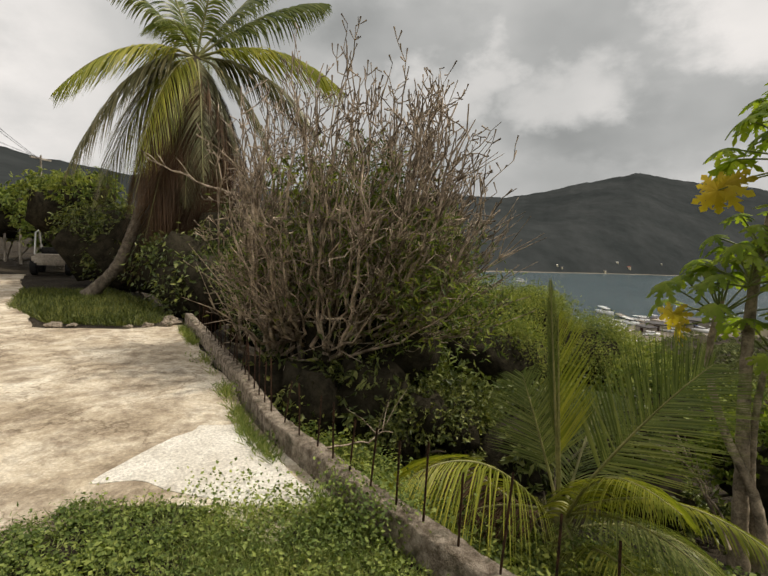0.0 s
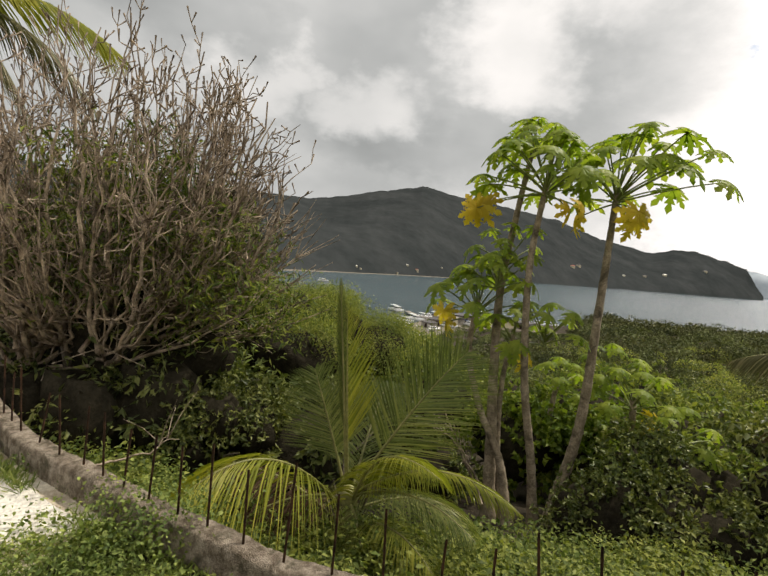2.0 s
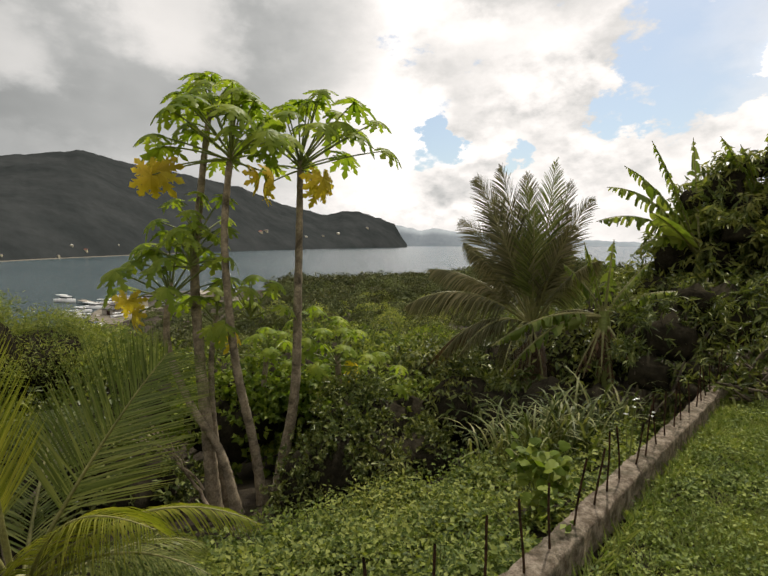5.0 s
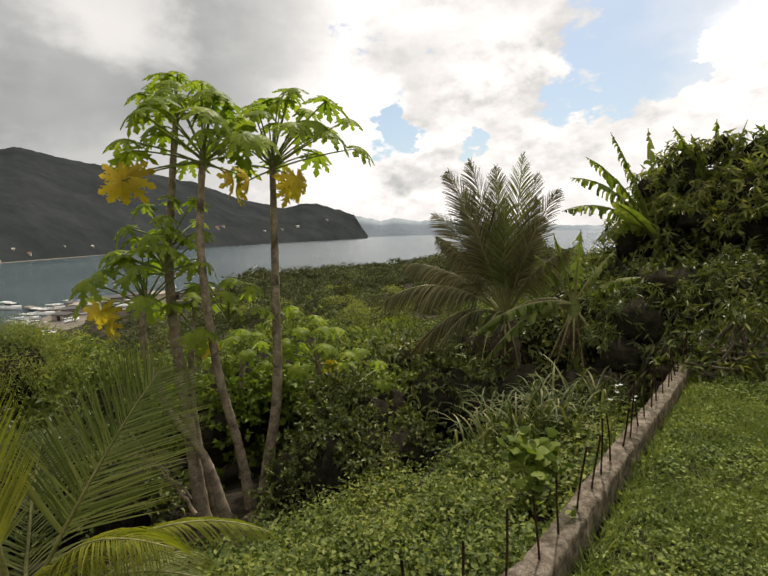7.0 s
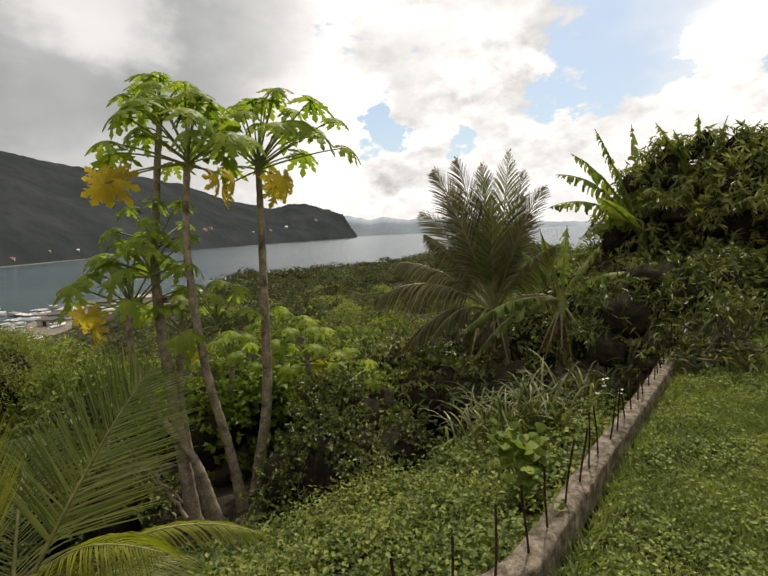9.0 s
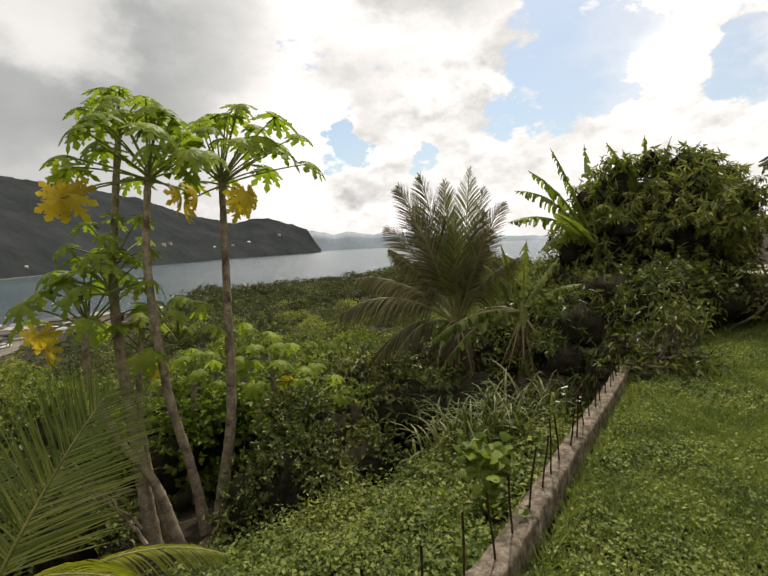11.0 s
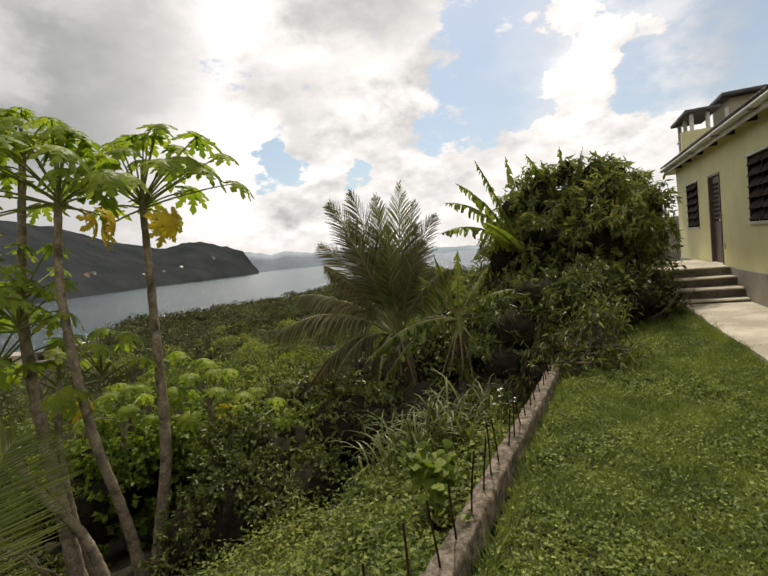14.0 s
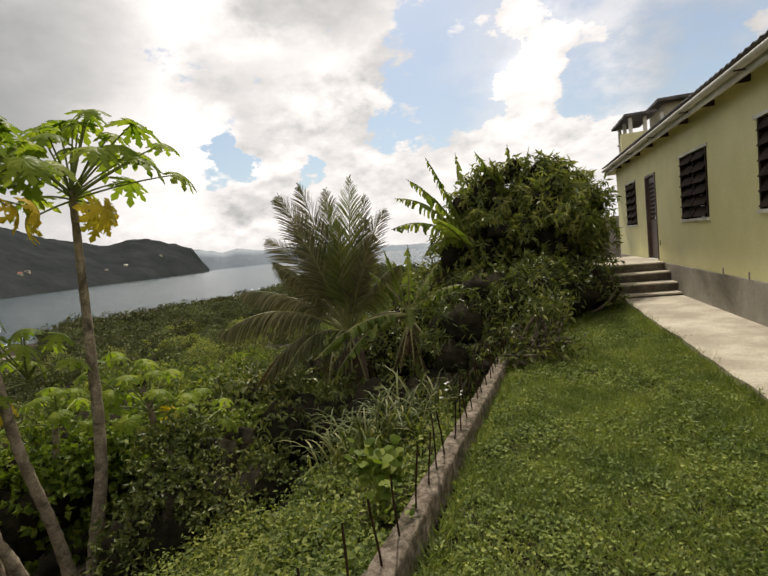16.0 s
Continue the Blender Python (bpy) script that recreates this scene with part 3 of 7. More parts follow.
def make_rebars():
    """Rusty bars standing out of the wall's top."""
    length = np.concatenate([[0], np.cumsum(np.linalg.norm(np.diff(WL, axis=0), axis=1))])
    s, i = 1.2, 0
    r = random.Random(4)
    while s < length[-1] - 0.6:
        x, y = np.interp(s, length, WL[:, 0]), np.interp(s, length, WL[:, 1])
        h = r.uniform(0.26, 0.36) if y > 0 else r.uniform(0.32, 0.46)
        lean = Vector((r.gauss(0, 0.018), r.gauss(0, 0.018), h))
        n = 9
        pts = [(x + lean.x * t + 0.003 * math.sin(5 * t + i), y + lean.y * t + 0.004, WALL_TOP - 0.03 + (h + 0.03) * t) for t in np.linspace(0, 1, n)]
        rad = [0.0054 + (0.0010 if k % 2 else 0) for k in range(n)]
        v, f = tube(pts, rad, 6)
        b = tagged(put("rebar", mesh_np("rebar", v, f), M_RUST, smooth=True), "rusty steel bar standing upright out of the concrete wall", "rebar", "bars along the wall")
        s += r.uniform(0.19, 0.27)
        i += 1


make_rebars()

# ---- the sea, the hill across the bay and the islands ----
def make_sea():
    bm = bmesh.new()
    bmesh.ops.create_circle(bm, cap_ends=True, segments=96, radius=4900)
    bmesh.ops.translate(bm, verts=bm.verts, vec=(0, 0, SEA))
    tagged(part("water", bm, M_WATER), "grey-blue rippled bay water", "sea", kind="structure")


make_sea()
RIDGE_AZ = [30, 36.6, 38.2, 40, 42.5, 44.5, 46.2, 51.5, 56, 60, 65, 68, 71.4, 74, 77, 80.5, 85, 90, 97, 110, 125, 138, 150]
RIDGE_EL = [-0.6, -0.3, 2.2, 3.0, 3.7, 3.8, 3.3, 4.5, 6.3, 7.1, 7.9, 8.4, 9.15, 8.7, 8.2, 7.3, 6.5, 6.6, 6.3, 6.2, 6.3, 7.3, 7.8]
FOOT_AZ = [30, 37, 42, 50, 60, 70, 78, 87, 95, 110, 150]
FOOT_D = [2300, 2250, 1900, 1500, 1100, 850, 690, 560, 500, 460, 420]


def make_hill():
    az = np.arange(36.7, 126, 0.22)
    rows = 44
    V, F = [], []
    for a in az:
        foot = float(np.interp(a, FOOT_AZ, FOOT_D))
        el = float(np.interp(a, RIDGE_AZ, RIDGE_EL)) + 0.14 * lump(a * 0.9, 0, 0) + 0.06 * lump(a * 3.1, 2, 0)
        depth = 260 + 520 * min(1, (a - 36.5) / 12)
        crest = foot + depth
        zc = 1.5 + math.tan(radians(el)) * crest
        for k in range(rows + 1):
            t = k / rows
            d = foot + depth * t * 1.15
            u = min(1, t * 1.15)
            x, y = -math.sin(radians(a)) * d, math.cos(radians(a)) * d
            h = (SEA - 0.5) + (zc - SEA) * (u ** 0.82 if t < 0.87 else 1 - (t - 0.87) * 1.6)
            rough = math.sin(min(1, u) * math.pi) * 1.0 + 0.12
            h += rough * (15 * lump(x, y, 0, 0.0042) + 5 * lump(x, y, 5, 0.016)) * min(1, zc / 120 + 0.2) + (1.8 * lump(x, y, 9, 0.07) if k else 0)
            V.append((x, y, h))
    n = rows + 1
    for i in range(len(az) - 1):
        for k in range(rows):
            F.append((i * n + k, i * n + k + 1, (i + 1) * n + k + 1, (i + 1) * n + k))
    tagged(put("hill", mesh_np("hill", V, F), M_HILL, smooth=True), "wooded hill rising behind the bay, cloud shade and haze in its colour", "hill", kind="structure")


make_hill()


def make_near_ridge():
    """The wooded ridge that closes the view beyond the drive."""
    V, F = [], []
    az = np.arange(118, 200, 0.6)
    rows = 26
    for a in az:
        el = float(np.interp(a, [118, 126, 134, 139, 150, 200], [5.0, 6.3, 7.0, 7.8, 7.5, 6.0])) + 0.22 * lump(a, 4, 0, 0.8)
        for k in range(rows + 1):
            t = k / rows
            d = 60 + 260 * t
            x, y = -math.sin(radians(a)) * d, math.cos(radians(a)) * d
            V.append((x, y, -2 + (1.5 + math.tan(radians(el)) * 290 + 2) * min(1, t * 1.12) ** 1.2 + 2.5 * lump(x, y, 2, 0.05) * t))
    n = rows + 1
    for i in range(len(az) - 1):
        for k in range(rows):
            F.append((i * n + k, i * n + k + 1, (i + 1) * n + k + 1, (i + 1) * n + k))
    tagged(put("hill", mesh_np("hill", V, F), M_HILL, smooth=True), "wooded ridge inland, cloud shade and haze in its colour", "hill", kind="structure")


make_near_ridge()


def make_islands():
    V, F = [], []
    az = np.arange(10, 41, 0.25)
    for i, a in enumerate(az):
        el = float(np.interp(a, [10, 15.5, 22, 28, 31, 33.4, 35, 37, 39, 41], [0.1, 0.35, 0.8, 1.35, 1.35, 1.85, 1.5, 2.0, 2.3, 2.3])) + 0.12 * lump(a, 0, 0, 1.4)
        top = math.tan(radians(el)) * 4300
        for d, z in ((4200, SEA - 1), (4260, top * 0.55), (4300, top), (4500, SEA - 1)):
            V.append((-math.sin(radians(a)) * d, math.cos(radians(a)) * d, z))
    for i in range(len(az) - 1):
        for k in range(3):
            F.append((i * 4 + k, i * 4 + k + 1, i * 4 + k + 5, i * 4 + k + 4))
    tagged(put("island", mesh_np("island", V, F), M_ISLE, smooth=True), "pale hazy islands on the horizon", "island", kind="structure")


make_islands()


def make_beach():
    V, F = [], []
    az = np.arange(62, 112, 0.5)
    for a in az:
        foot = float(np.interp(a, FOOT_AZ, FOOT_D))
        for d, z in ((foot - 7, SEA - 0.2), (foot + 4, SEA + 1.0), (foot + 12, SEA + 2.4)):
            V.append((-math.sin(radians(a)) * d, math.cos(radians(a)) * d, z))
    for i in range(len(az) - 1):
        for k in range(2):
            F.append((i * 3 + k, i * 3 + k + 1, i * 3 + k + 4, i * 3 + k + 3))
    tagged(put("beach", mesh_np("beach", V, F), M_SAND), "pale sand strip along the far shore", "beach", kind="structure")


make_beach()

# ---- the yellow house ----
HX, H0, H1, EAVE = 2.40, -3.2, 16.4, 3.30
OPENINGS = [(5.35, 6.82, 1.53, 2.68), (8.63, 9.98, 1.49, 2.65), (11.83, 12.76, 0.60, 2.62), (13.82, 15.02, 1.46, 2.61)]


def make_house():
    house = tagged(empty("house", HX, H0, 0), "single-storey yellow house with a metal roof and louvred windows", "house")
    inv = Matrix.Translation((-HX, -H0, 0))
    # front wall with its openings
    ys = sorted({H0, H1, *[v for o in OPENINGS for v in o[:2]]})
    zs = sorted({0.58, EAVE, *[v for o in OPENINGS for v in o[2:]]})
    bm = bmesh.new()
    for y0, y1 in zip(ys, ys[1:]):
        for z0, z1 in zip(zs, zs[1:]):
            cy, cz = (y0 + y1) / 2, (z0 + z1) / 2
            if any(a < cy < b and c < cz < d for a, b, c, d in OPENINGS):
                continue
            box(HX, HX + 0.18, y0, y1, z0, z1, bm=bm)
    bmesh.ops.remove_doubles(bm, verts=bm.verts, dist=0.0005)
    seen, dead = {}, []
    for f in bm.faces:
        key = tuple(round(c, 3) for c in f.calc_center_median())
        if key in seen:
            dead += [f, seen[key]]
        seen[key] = f
    bmesh.ops.delete(bm, geom=list(set(dead)), context="FACES")
    part("front_wall", bm, M_YELLOW_WALL, house, m=inv)
    part("end_wall", box(HX + 0.18, 8.5, H1 - 0.18, H1, 0.0, EAVE + 1.0), M_YELLOW_WALL, house, m=inv)
    part("end_wall", box(HX + 0.18, 8.5, H0, H0 + 0.18, 0.0, EAVE + 1.0), M_YELLOW_WALL, house, m=inv)
    part("back_wall", box(8.3, 8.5, H0 + 0.18, H1 - 0.18, 0.0, EAVE), M_YELLOW_WALL, house, m=inv)
    part("plinth", box(HX - 0.025, HX + 0.16, H0, H1, -0.3, 0.578, 0.008), M_PLINTH, house, "grey rendered plinth with damp stains", m=inv)
    # floor inside, and the dark inner partition behind the louvres
    part("inner_floor", box(HX + 0.18, 8.3, H0 + 0.18, H1 - 0.18, 0.45, 0.55), M_PLINTH, house, m=inv)
    part("inner_ceiling", box(HX + 0.18, 8.3, H0 + 0.18, H1 - 0.18, EAVE - 0.06, EAVE), M_BROWN, house, m=inv)
    # roof of corrugated sheets
    V, F = [], []
    n = int((H1 - H0 + 0.5) / 0.045)
    for i in range(n + 1):
        y = H0 - 0.25 + i * 0.045
        dz = 0.012 * math.sin(i * math.pi / 2)
        for x, z in ((2.03, 3.345), (5.4, 4.50), (8.95, 3.345)):
            V.append((x, y, z + dz))
    for i in range(n):
        for k in range(2):
            F.append((i * 3 + k, (i + 1) * 3 + k, (i + 1) * 3 + k + 1, i * 3 + k + 1))
    me = mesh_np("roof", V, F)
    roof = put("roof", me, M_ROOF, house, "dark corrugated metal roof", m=inv)
    sol = roof.modifiers.new("thickness", "SOLIDIFY")
    sol.thickness = 0.02
    part("fascia", box(2.13, 2.165, H0 - 0.2, H1 + 0.22, 3.15, 3.315, 0.006), M_WHITE_TRIM, house, "cream painted fascia board", m=inv)
    a = np.linspace(math.pi, 2 * math.pi, 9)
    lip = [(2.068 + 0.058 * math.cos(q), 3.285 + 0.062 * math.sin(q)) for q in a]
    V = [(x, y, z) for y in np.linspace(H0 - 0.2, H1 + 0.22, 40) for x, z in lip]
    F = [(i * 9 + k, i * 9 + k + 1, (i + 1) * 9 + k + 1, (i + 1) * 9 + k) for i in range(39) for k in range(8)]
    gut = put("gutter", mesh_np("gutter", V, F), M_WHITE_TRIM, house, "weathered white half-round gutter", smooth=True, m=inv)
    gut.modifiers.new("thickness", "SOLIDIFY").thickness = 0.004
    for k in range(9):
        y = H0 + 1.2 + k * 2.1
        part("gutter_bracket", box(2.00, 2.13, y, y + 0.03, 3.205, 3.22, 0.003), M_BROWN, gut)
    part("soffit", box(2.17, HX - 0.004, H0 - 0.15, H1 + 0.18, 3.285, 3.30), M_YELLOW_WALL, house, m=inv)
    y = H0 + 0.4
    while y < H1:
        part("rafter_tail", box(2.17, HX - 0.004, y, y + 0.06, 3.19, 3.28, 0.004), M_BROWN, house, m=inv)
        y += 1.22
    part("barge_board", box(2.13, 5.4, H1 + 0.225, H1 + 0.25, 3.12, 3.32, 0.004), M_WHITE_TRIM, house, m=inv)
    for i, (a, b, c, d) in enumerate(OPENINGS):
        if i == 2:
            make_door(house, inv, a, b, c, d)
        else:
            make_louvre(house, inv, a, b, c, d)
    for y0, z0 in ((7.15, 0.56), (8.05, 0.56), (11.55, 0.95)):
        part("wall_pipe", box(HX - 0.045, HX - 0.028, y0, y0 + 0.025, z0, z0 + 0.13, 0.006), M_POST, house, m=inv)
    return house


def make_louvre(house, inv, a, b, c, d):
    """Louvred window: frame, pale head, dark tilted blades that stand out of the wall."""
    w = put("window", mesh_np("window", [(HX + 0.12, a, c), (HX + 0.12, b, c), (HX + 0.12, b, d), (HX + 0.12, a, d)], [(0, 1, 2, 3)]), M_PANE, house, "dark louvred window with brown blades", m=inv)
    part("head_trim", box(HX - 0.03, HX - 0.003, a - 0.06, b + 0.10, d, d + 0.05, 0.004), M_WHITE_TRIM, w, "white painted head")
    part("sill", box(HX - 0.04, HX - 0.003, a - 0.05, b + 0.05, c - 0.05, c, 0.004), M_WHITE_TRIM, w)
    for y in (a, b - 0.05):
        part("frame_post", box(HX - 0.02, HX + 0.10, y, y + 0.05, c, d, 0.003), M_BROWN, w)
    part("mullion", box(HX - 0.01, HX + 0.09, (a + b) / 2 - 0.025, (a + b) / 2 + 0.025, c, d, 0.003), M_BROWN, w)
    k = 6
    for i in range(k):
        z = c + (i + 0.15) * (d - c) / k
        for y0, y1 in ((a + 0.052, (a + b) / 2 - 0.027), ((a + b) / 2 + 0.027, b - 0.052)):
            bm = box(-0.006, 0.006, y0, y1, 0, (d - c) / k * 1.02, 0.002)
            bmesh.ops.rotate(bm, verts=bm.verts, cent=(0, 0, 0), matrix=Matrix.Rotation(radians(33), 3, "Y"))
            bmesh.ops.translate(bm, verts=bm.verts, vec=(HX - 0.055, 0, z))
            part("louvre_blade", bm, M_BROWN, w)


def make_door(house, inv, a, b, c, d):
    dr = part("door", box(HX + 0.05, HX + 0.09, a + 0.05, b - 0.05, c + 0.02, d - 0.05, 0.004), M_DOOR, house, "closed brown wooden door with a louvred upper half", m=inv)
    part("head_trim", box(HX - 0.02, HX + 0.10, a, b, d - 0.048, d, 0.003), M_DOOR, dr)
    for y in (a, b - 0.048):
        part("frame_post", box(HX - 0.02, HX + 0.10, y, y + 0.048, c, d - 0.05, 0.003), M_DOOR, dr)
    for i in range(9):
        z = c + 0.95 + i * 0.1
        part("door_slat", box(HX + 0.035, HX + 0.048, a + 0.17, b - 0.17, z, z + 0.07, 0.003), M_BROWN, dr)
    bm = bmesh.new()
    bmesh.ops.create_uvsphere(bm, u_segments=10, v_segments=8, radius=0.035)
    bmesh.ops.translate(bm, verts=bm.verts, vec=(HX + 0.02, a + 0.14, c + 0.98))
    part("door_knob", bm, M_HULL, dr, "pale metal door knob", True)
    part("sill", box(HX - 0.06, HX + 0.12, a - 0.03, b + 0.03, c - 0.012, c + 0.018, 0.004), M_WHITE_TRIM, dr)


make_house()


def make_steps():
    st = tagged(empty("entrance_steps", 1.2, 10.2, 0), "worn concrete entrance steps up to the landing", "steps")
    inv = Matrix.Translation((-1.2, -10.2, 0))
    x0, x1 = 1.20, HX - 0.03
    for y0, y1, z0, z1 in ((10.15, 10.46, 0.004, 0.06), (10.46, 10.90, 0.004, 0.24), (10.90, 11.34, 0.004, 0.42)):
        part("step", box(x0, x1, y0, y1, z0, z1 - 0.03), M_RISER, st, m=inv)
        part("tread", box(x0 - 0.01, x1, y0 - 0.02, y1 + 0.0, z1 - 0.03, z1, 0.006), M_SLAB, st, "pale worn tread", m=inv)
    part("landing", box(x0 - 0.05, x1, 11.345, 14.2, -0.4, 0.57), M_RISER, st, m=inv)
    part("tread", box(x0 - 0.08, x1, 11.32, 14.25, 0.571, 0.60, 0.006), M_SLAB, st, "pale worn landing slab", m=inv)


make_steps()


def make_upper_house():
    """The taller house that shows over the roof: a gabled upper storey with a porch."""
    h = tagged(empty("neighbour_house", 5.75, 26.8, 0.1), "cream two-storey house with a pillared balcony behind the roof", "house")
    inv = Matrix.Translation((-5, -25, 0))
    part("wall", box(5.75, 12.0, 24.7, 27.6, -0.5, 7.05), M_UPPER_WALL, h, m=inv)
    part("balcony_floor", box(4.0, 5.745, 24.4, 27.6, 4.75, 4.95, 0.02), M_WHITE_TRIM, h, m=inv)
    part("lower_wall", box(4.2, 5.745, 24.6, 27.6, -0.5, 4.745), M_UPPER_WALL, h, m=inv)
    part("roof", box(5.3, 12.4, 24.1, 27.9, 7.06, 7.22, 0.03), M_ROOF, h, "dark flat roof edge", m=inv)
    part("porch_roof", box(3.85, 5.296, 24.2, 27.8, 6.62, 6.76, 0.02), M_ROOF, h, m=inv)
    for x, y in ((4.1, 24.5), (4.1, 25.9), (4.1, 27.2), (4.75, 24.5), (5.5, 24.5)):
        part("pillar", box(x, x + 0.16, y, y + 0.16, 4.955, 6.615, 0.02), M_WHITE_TRIM, h, "white painted pillar", m=inv)
    part("rail", box(4.06, 4.12, 24.67, 27.5, 5.7, 5.78, 0.01), M_WHITE_TRIM, h, m=inv)
    w = part("window", box(6.3, 7.1, 24.66, 24.695, 5.8, 6.7), M_PANE, h, m=inv)
    part("window_frame", box(6.2, 7.2, 24.60, 24.655, 5.72, 5.79, 0.01), M_WHITE_TRIM, w)
    part("window_frame", box(6.2, 7.2, 24.60, 24.655, 6.71, 6.78, 0.01), M_WHITE_TRIM, w)


make_upper_house()

# ---- plants ----
UP = np.array([0.0, 0.0, 1.0])


def frond_arrays(base, tip, lift, leaflet=0.55, count=46, droop=0.55, width=0.035, seed=0, ragged_end=0.15, fold=0.35, petiole=0.16, face=None, close=0.0, only=0, bend=0.55, taper=0.0, mess=0.06):
    """Midrib points and leaflet arrays of one palm frond that arches from base to tip."""
    r = np.random.default_rng(seed)
    base, tip = np.asarray(base, float), np.asarray(tip, float)
    span = np.linalg.norm(tip - base)
    ctrl = base * (1 - bend) + tip * bend + UP * lift * span
    rib = bez(base, ctrl, tip, 22)
    t = np.linspace(petiole, 0.995, count)
    t = np.concatenate([t, t + r.uniform(-0.004, 0.004, count)])
    t = np.clip(t, 0, 1)
    side = np.concatenate([np.ones(count), -np.ones(count)])
    keep = r.uniform(size=2 * count) > ragged_end * 0.5
    if only:
        keep &= side == only
    t, side = t[keep], side[keep]
    idx = t * 21
    i0 = np.clip(idx.astype(int), 0, 20)
    fr = (idx - i0)[:, None]
    pos = rib[i0] * (1 - fr) + rib[i0 + 1] * fr
    tan = unit(rib[i0 + 1] - rib[i0])
    if face is None:
        flat = np.cross(tip - base, UP)
        flat = flat if np.linalg.norm(flat) > 0.2 * span else np.array([0.6, -0.5, 0.0])
        across = unit(np.broadcast_to(flat, tan.shape) - tan * (tan @ flat)[:, None])
    else:
        across = unit(np.cross(tan, np.asarray(face, float)))
    nor = unit(np.cross(across, tan))
    ln = leaflet * span * np.clip(np.sin(np.clip(t * 0.92 + 0.1, 0, 1) * np.pi) ** 0.55, 0.18, 1) * (1 - taper * t) * r.uniform(0.88, 1.08, len(t))
    lean = 0.65 + (0.95 + 2.0 * taper) * t + close
    way = unit(across * side[:, None] + tan * lean[:, None] + nor * fold + r.normal(size=(len(t), 3)) * mess)
    n = len(t)
    seg = 4
    V = np.empty((n, (seg + 1) * 2, 3))
    wv = unit(np.cross(way, nor))
    wv = unit(tan * 0.8 + wv * 0.2 * side[:, None])
    for k in range(seg + 1):
        s = k / seg
        c = pos + way * (ln * s)[:, None] - UP * (droop * ln * s * s)[:, None]
        ww = width * span * (1 - s ** 2.2) * (0.55 + 0.45 * min(1, s * 5)) * 0.5
        V[:, 2 * k] = c - wv * ww
        V[:, 2 * k + 1] = c + wv * ww
    b = np.arange(n)[:, None] * (2 * (seg + 1))
    F = np.concatenate([b + np.array([[2 * k, 2 * k + 1, 2 * k + 3, 2 * k + 2]]) for k in range(seg)])
    return rib, (V.reshape(-1, 3), F)


def add_frond(palm, base, tip, lift, mat, rib_r=0.016, label="", **kw):
    rib, (v, f) = frond_arrays(base, tip, lift, **kw)
    fr = put("frond", mesh_np("frond", v, f), mat, palm, label)
    rv, rf = tube(rib, np.linspace(rib_r, rib_r * 0.15, len(rib)), 6)
    put("midrib", mesh_np("midrib", rv, rf), M_RIB, fr, smooth=True)
    return fr


def trunk_mesh(points, r0, r1, rings=0.0, sides=12, n=40, flare=0.0, seed=0):
    p = np.asarray(points, float)
    u = np.linspace(0, len(p) - 1, n)
    i = np.clip(u.astype(int), 0, len(p) - 2)
    fr = (u - i)[:, None]
    m0, m1 = np.gradient(p, axis=0)[i], np.gradient(p, axis=0)[i + 1]
    h = fr
    pts = (2 * h ** 3 - 3 * h ** 2 + 1) * p[i] + (h ** 3 - 2 * h ** 2 + h) * m0 + (-2 * h ** 3 + 3 * h ** 2) * p[i + 1] + (h ** 3 - h ** 2) * m1
    t = np.linspace(0, 1, n)
    rad = r0 + (r1 - r0) * t + flare * np.exp(-t * 14)
    if rings:
        rad = rad * (1 + rings * ((np.arange(n) % 2) - 0.5))
    rad = rad * (1 + 0.05 * np.sin(np.arange(n) * 1.7 + seed))
    return tube(pts, rad, sides)


# blob clumps: points on uneven shells, with leaves that stand off them
def clump_points(blobs, n, seed, shell=(0.64, 1.10), bottom=-0.55):
    r = np.random.default_rng(seed)
    w = np.array([b[3] * b[4] + b[3] * b[3] for b in blobs], float)
    which = r.choice(len(blobs), n, p=w / w.sum())
    B = np.array(blobs)[which]
    d = unit(r.normal(size=(n, 3)))
    low = d[:, 2] < bottom
    d[low, 2] *= -0.4
    d = unit(d)
    rad = r.uniform(shell[0] ** 2, shell[1] ** 2, n) ** 0.5
    wob = 1 + 0.22 * np.sin(d[:, 0] * 5 + B[:, 0] * 3) * np.sin(d[:, 1] * 6 + B[:, 1] * 2) + 0.14 * np.sin(d[:, 2] * 11 + d[:, 0] * 9 + B[:, 2])
    wob = wob + 0.16 * np.sin(d[:, 0] * 17 + d[:, 1] * 13 + B[:, 1]) * np.sin(d[:, 2] * 19 + B[:, 0])
    pos = B[:, :3] + d * (rad * wob)[:, None] * B[:, [3, 3, 4]]
    return pos, d, r


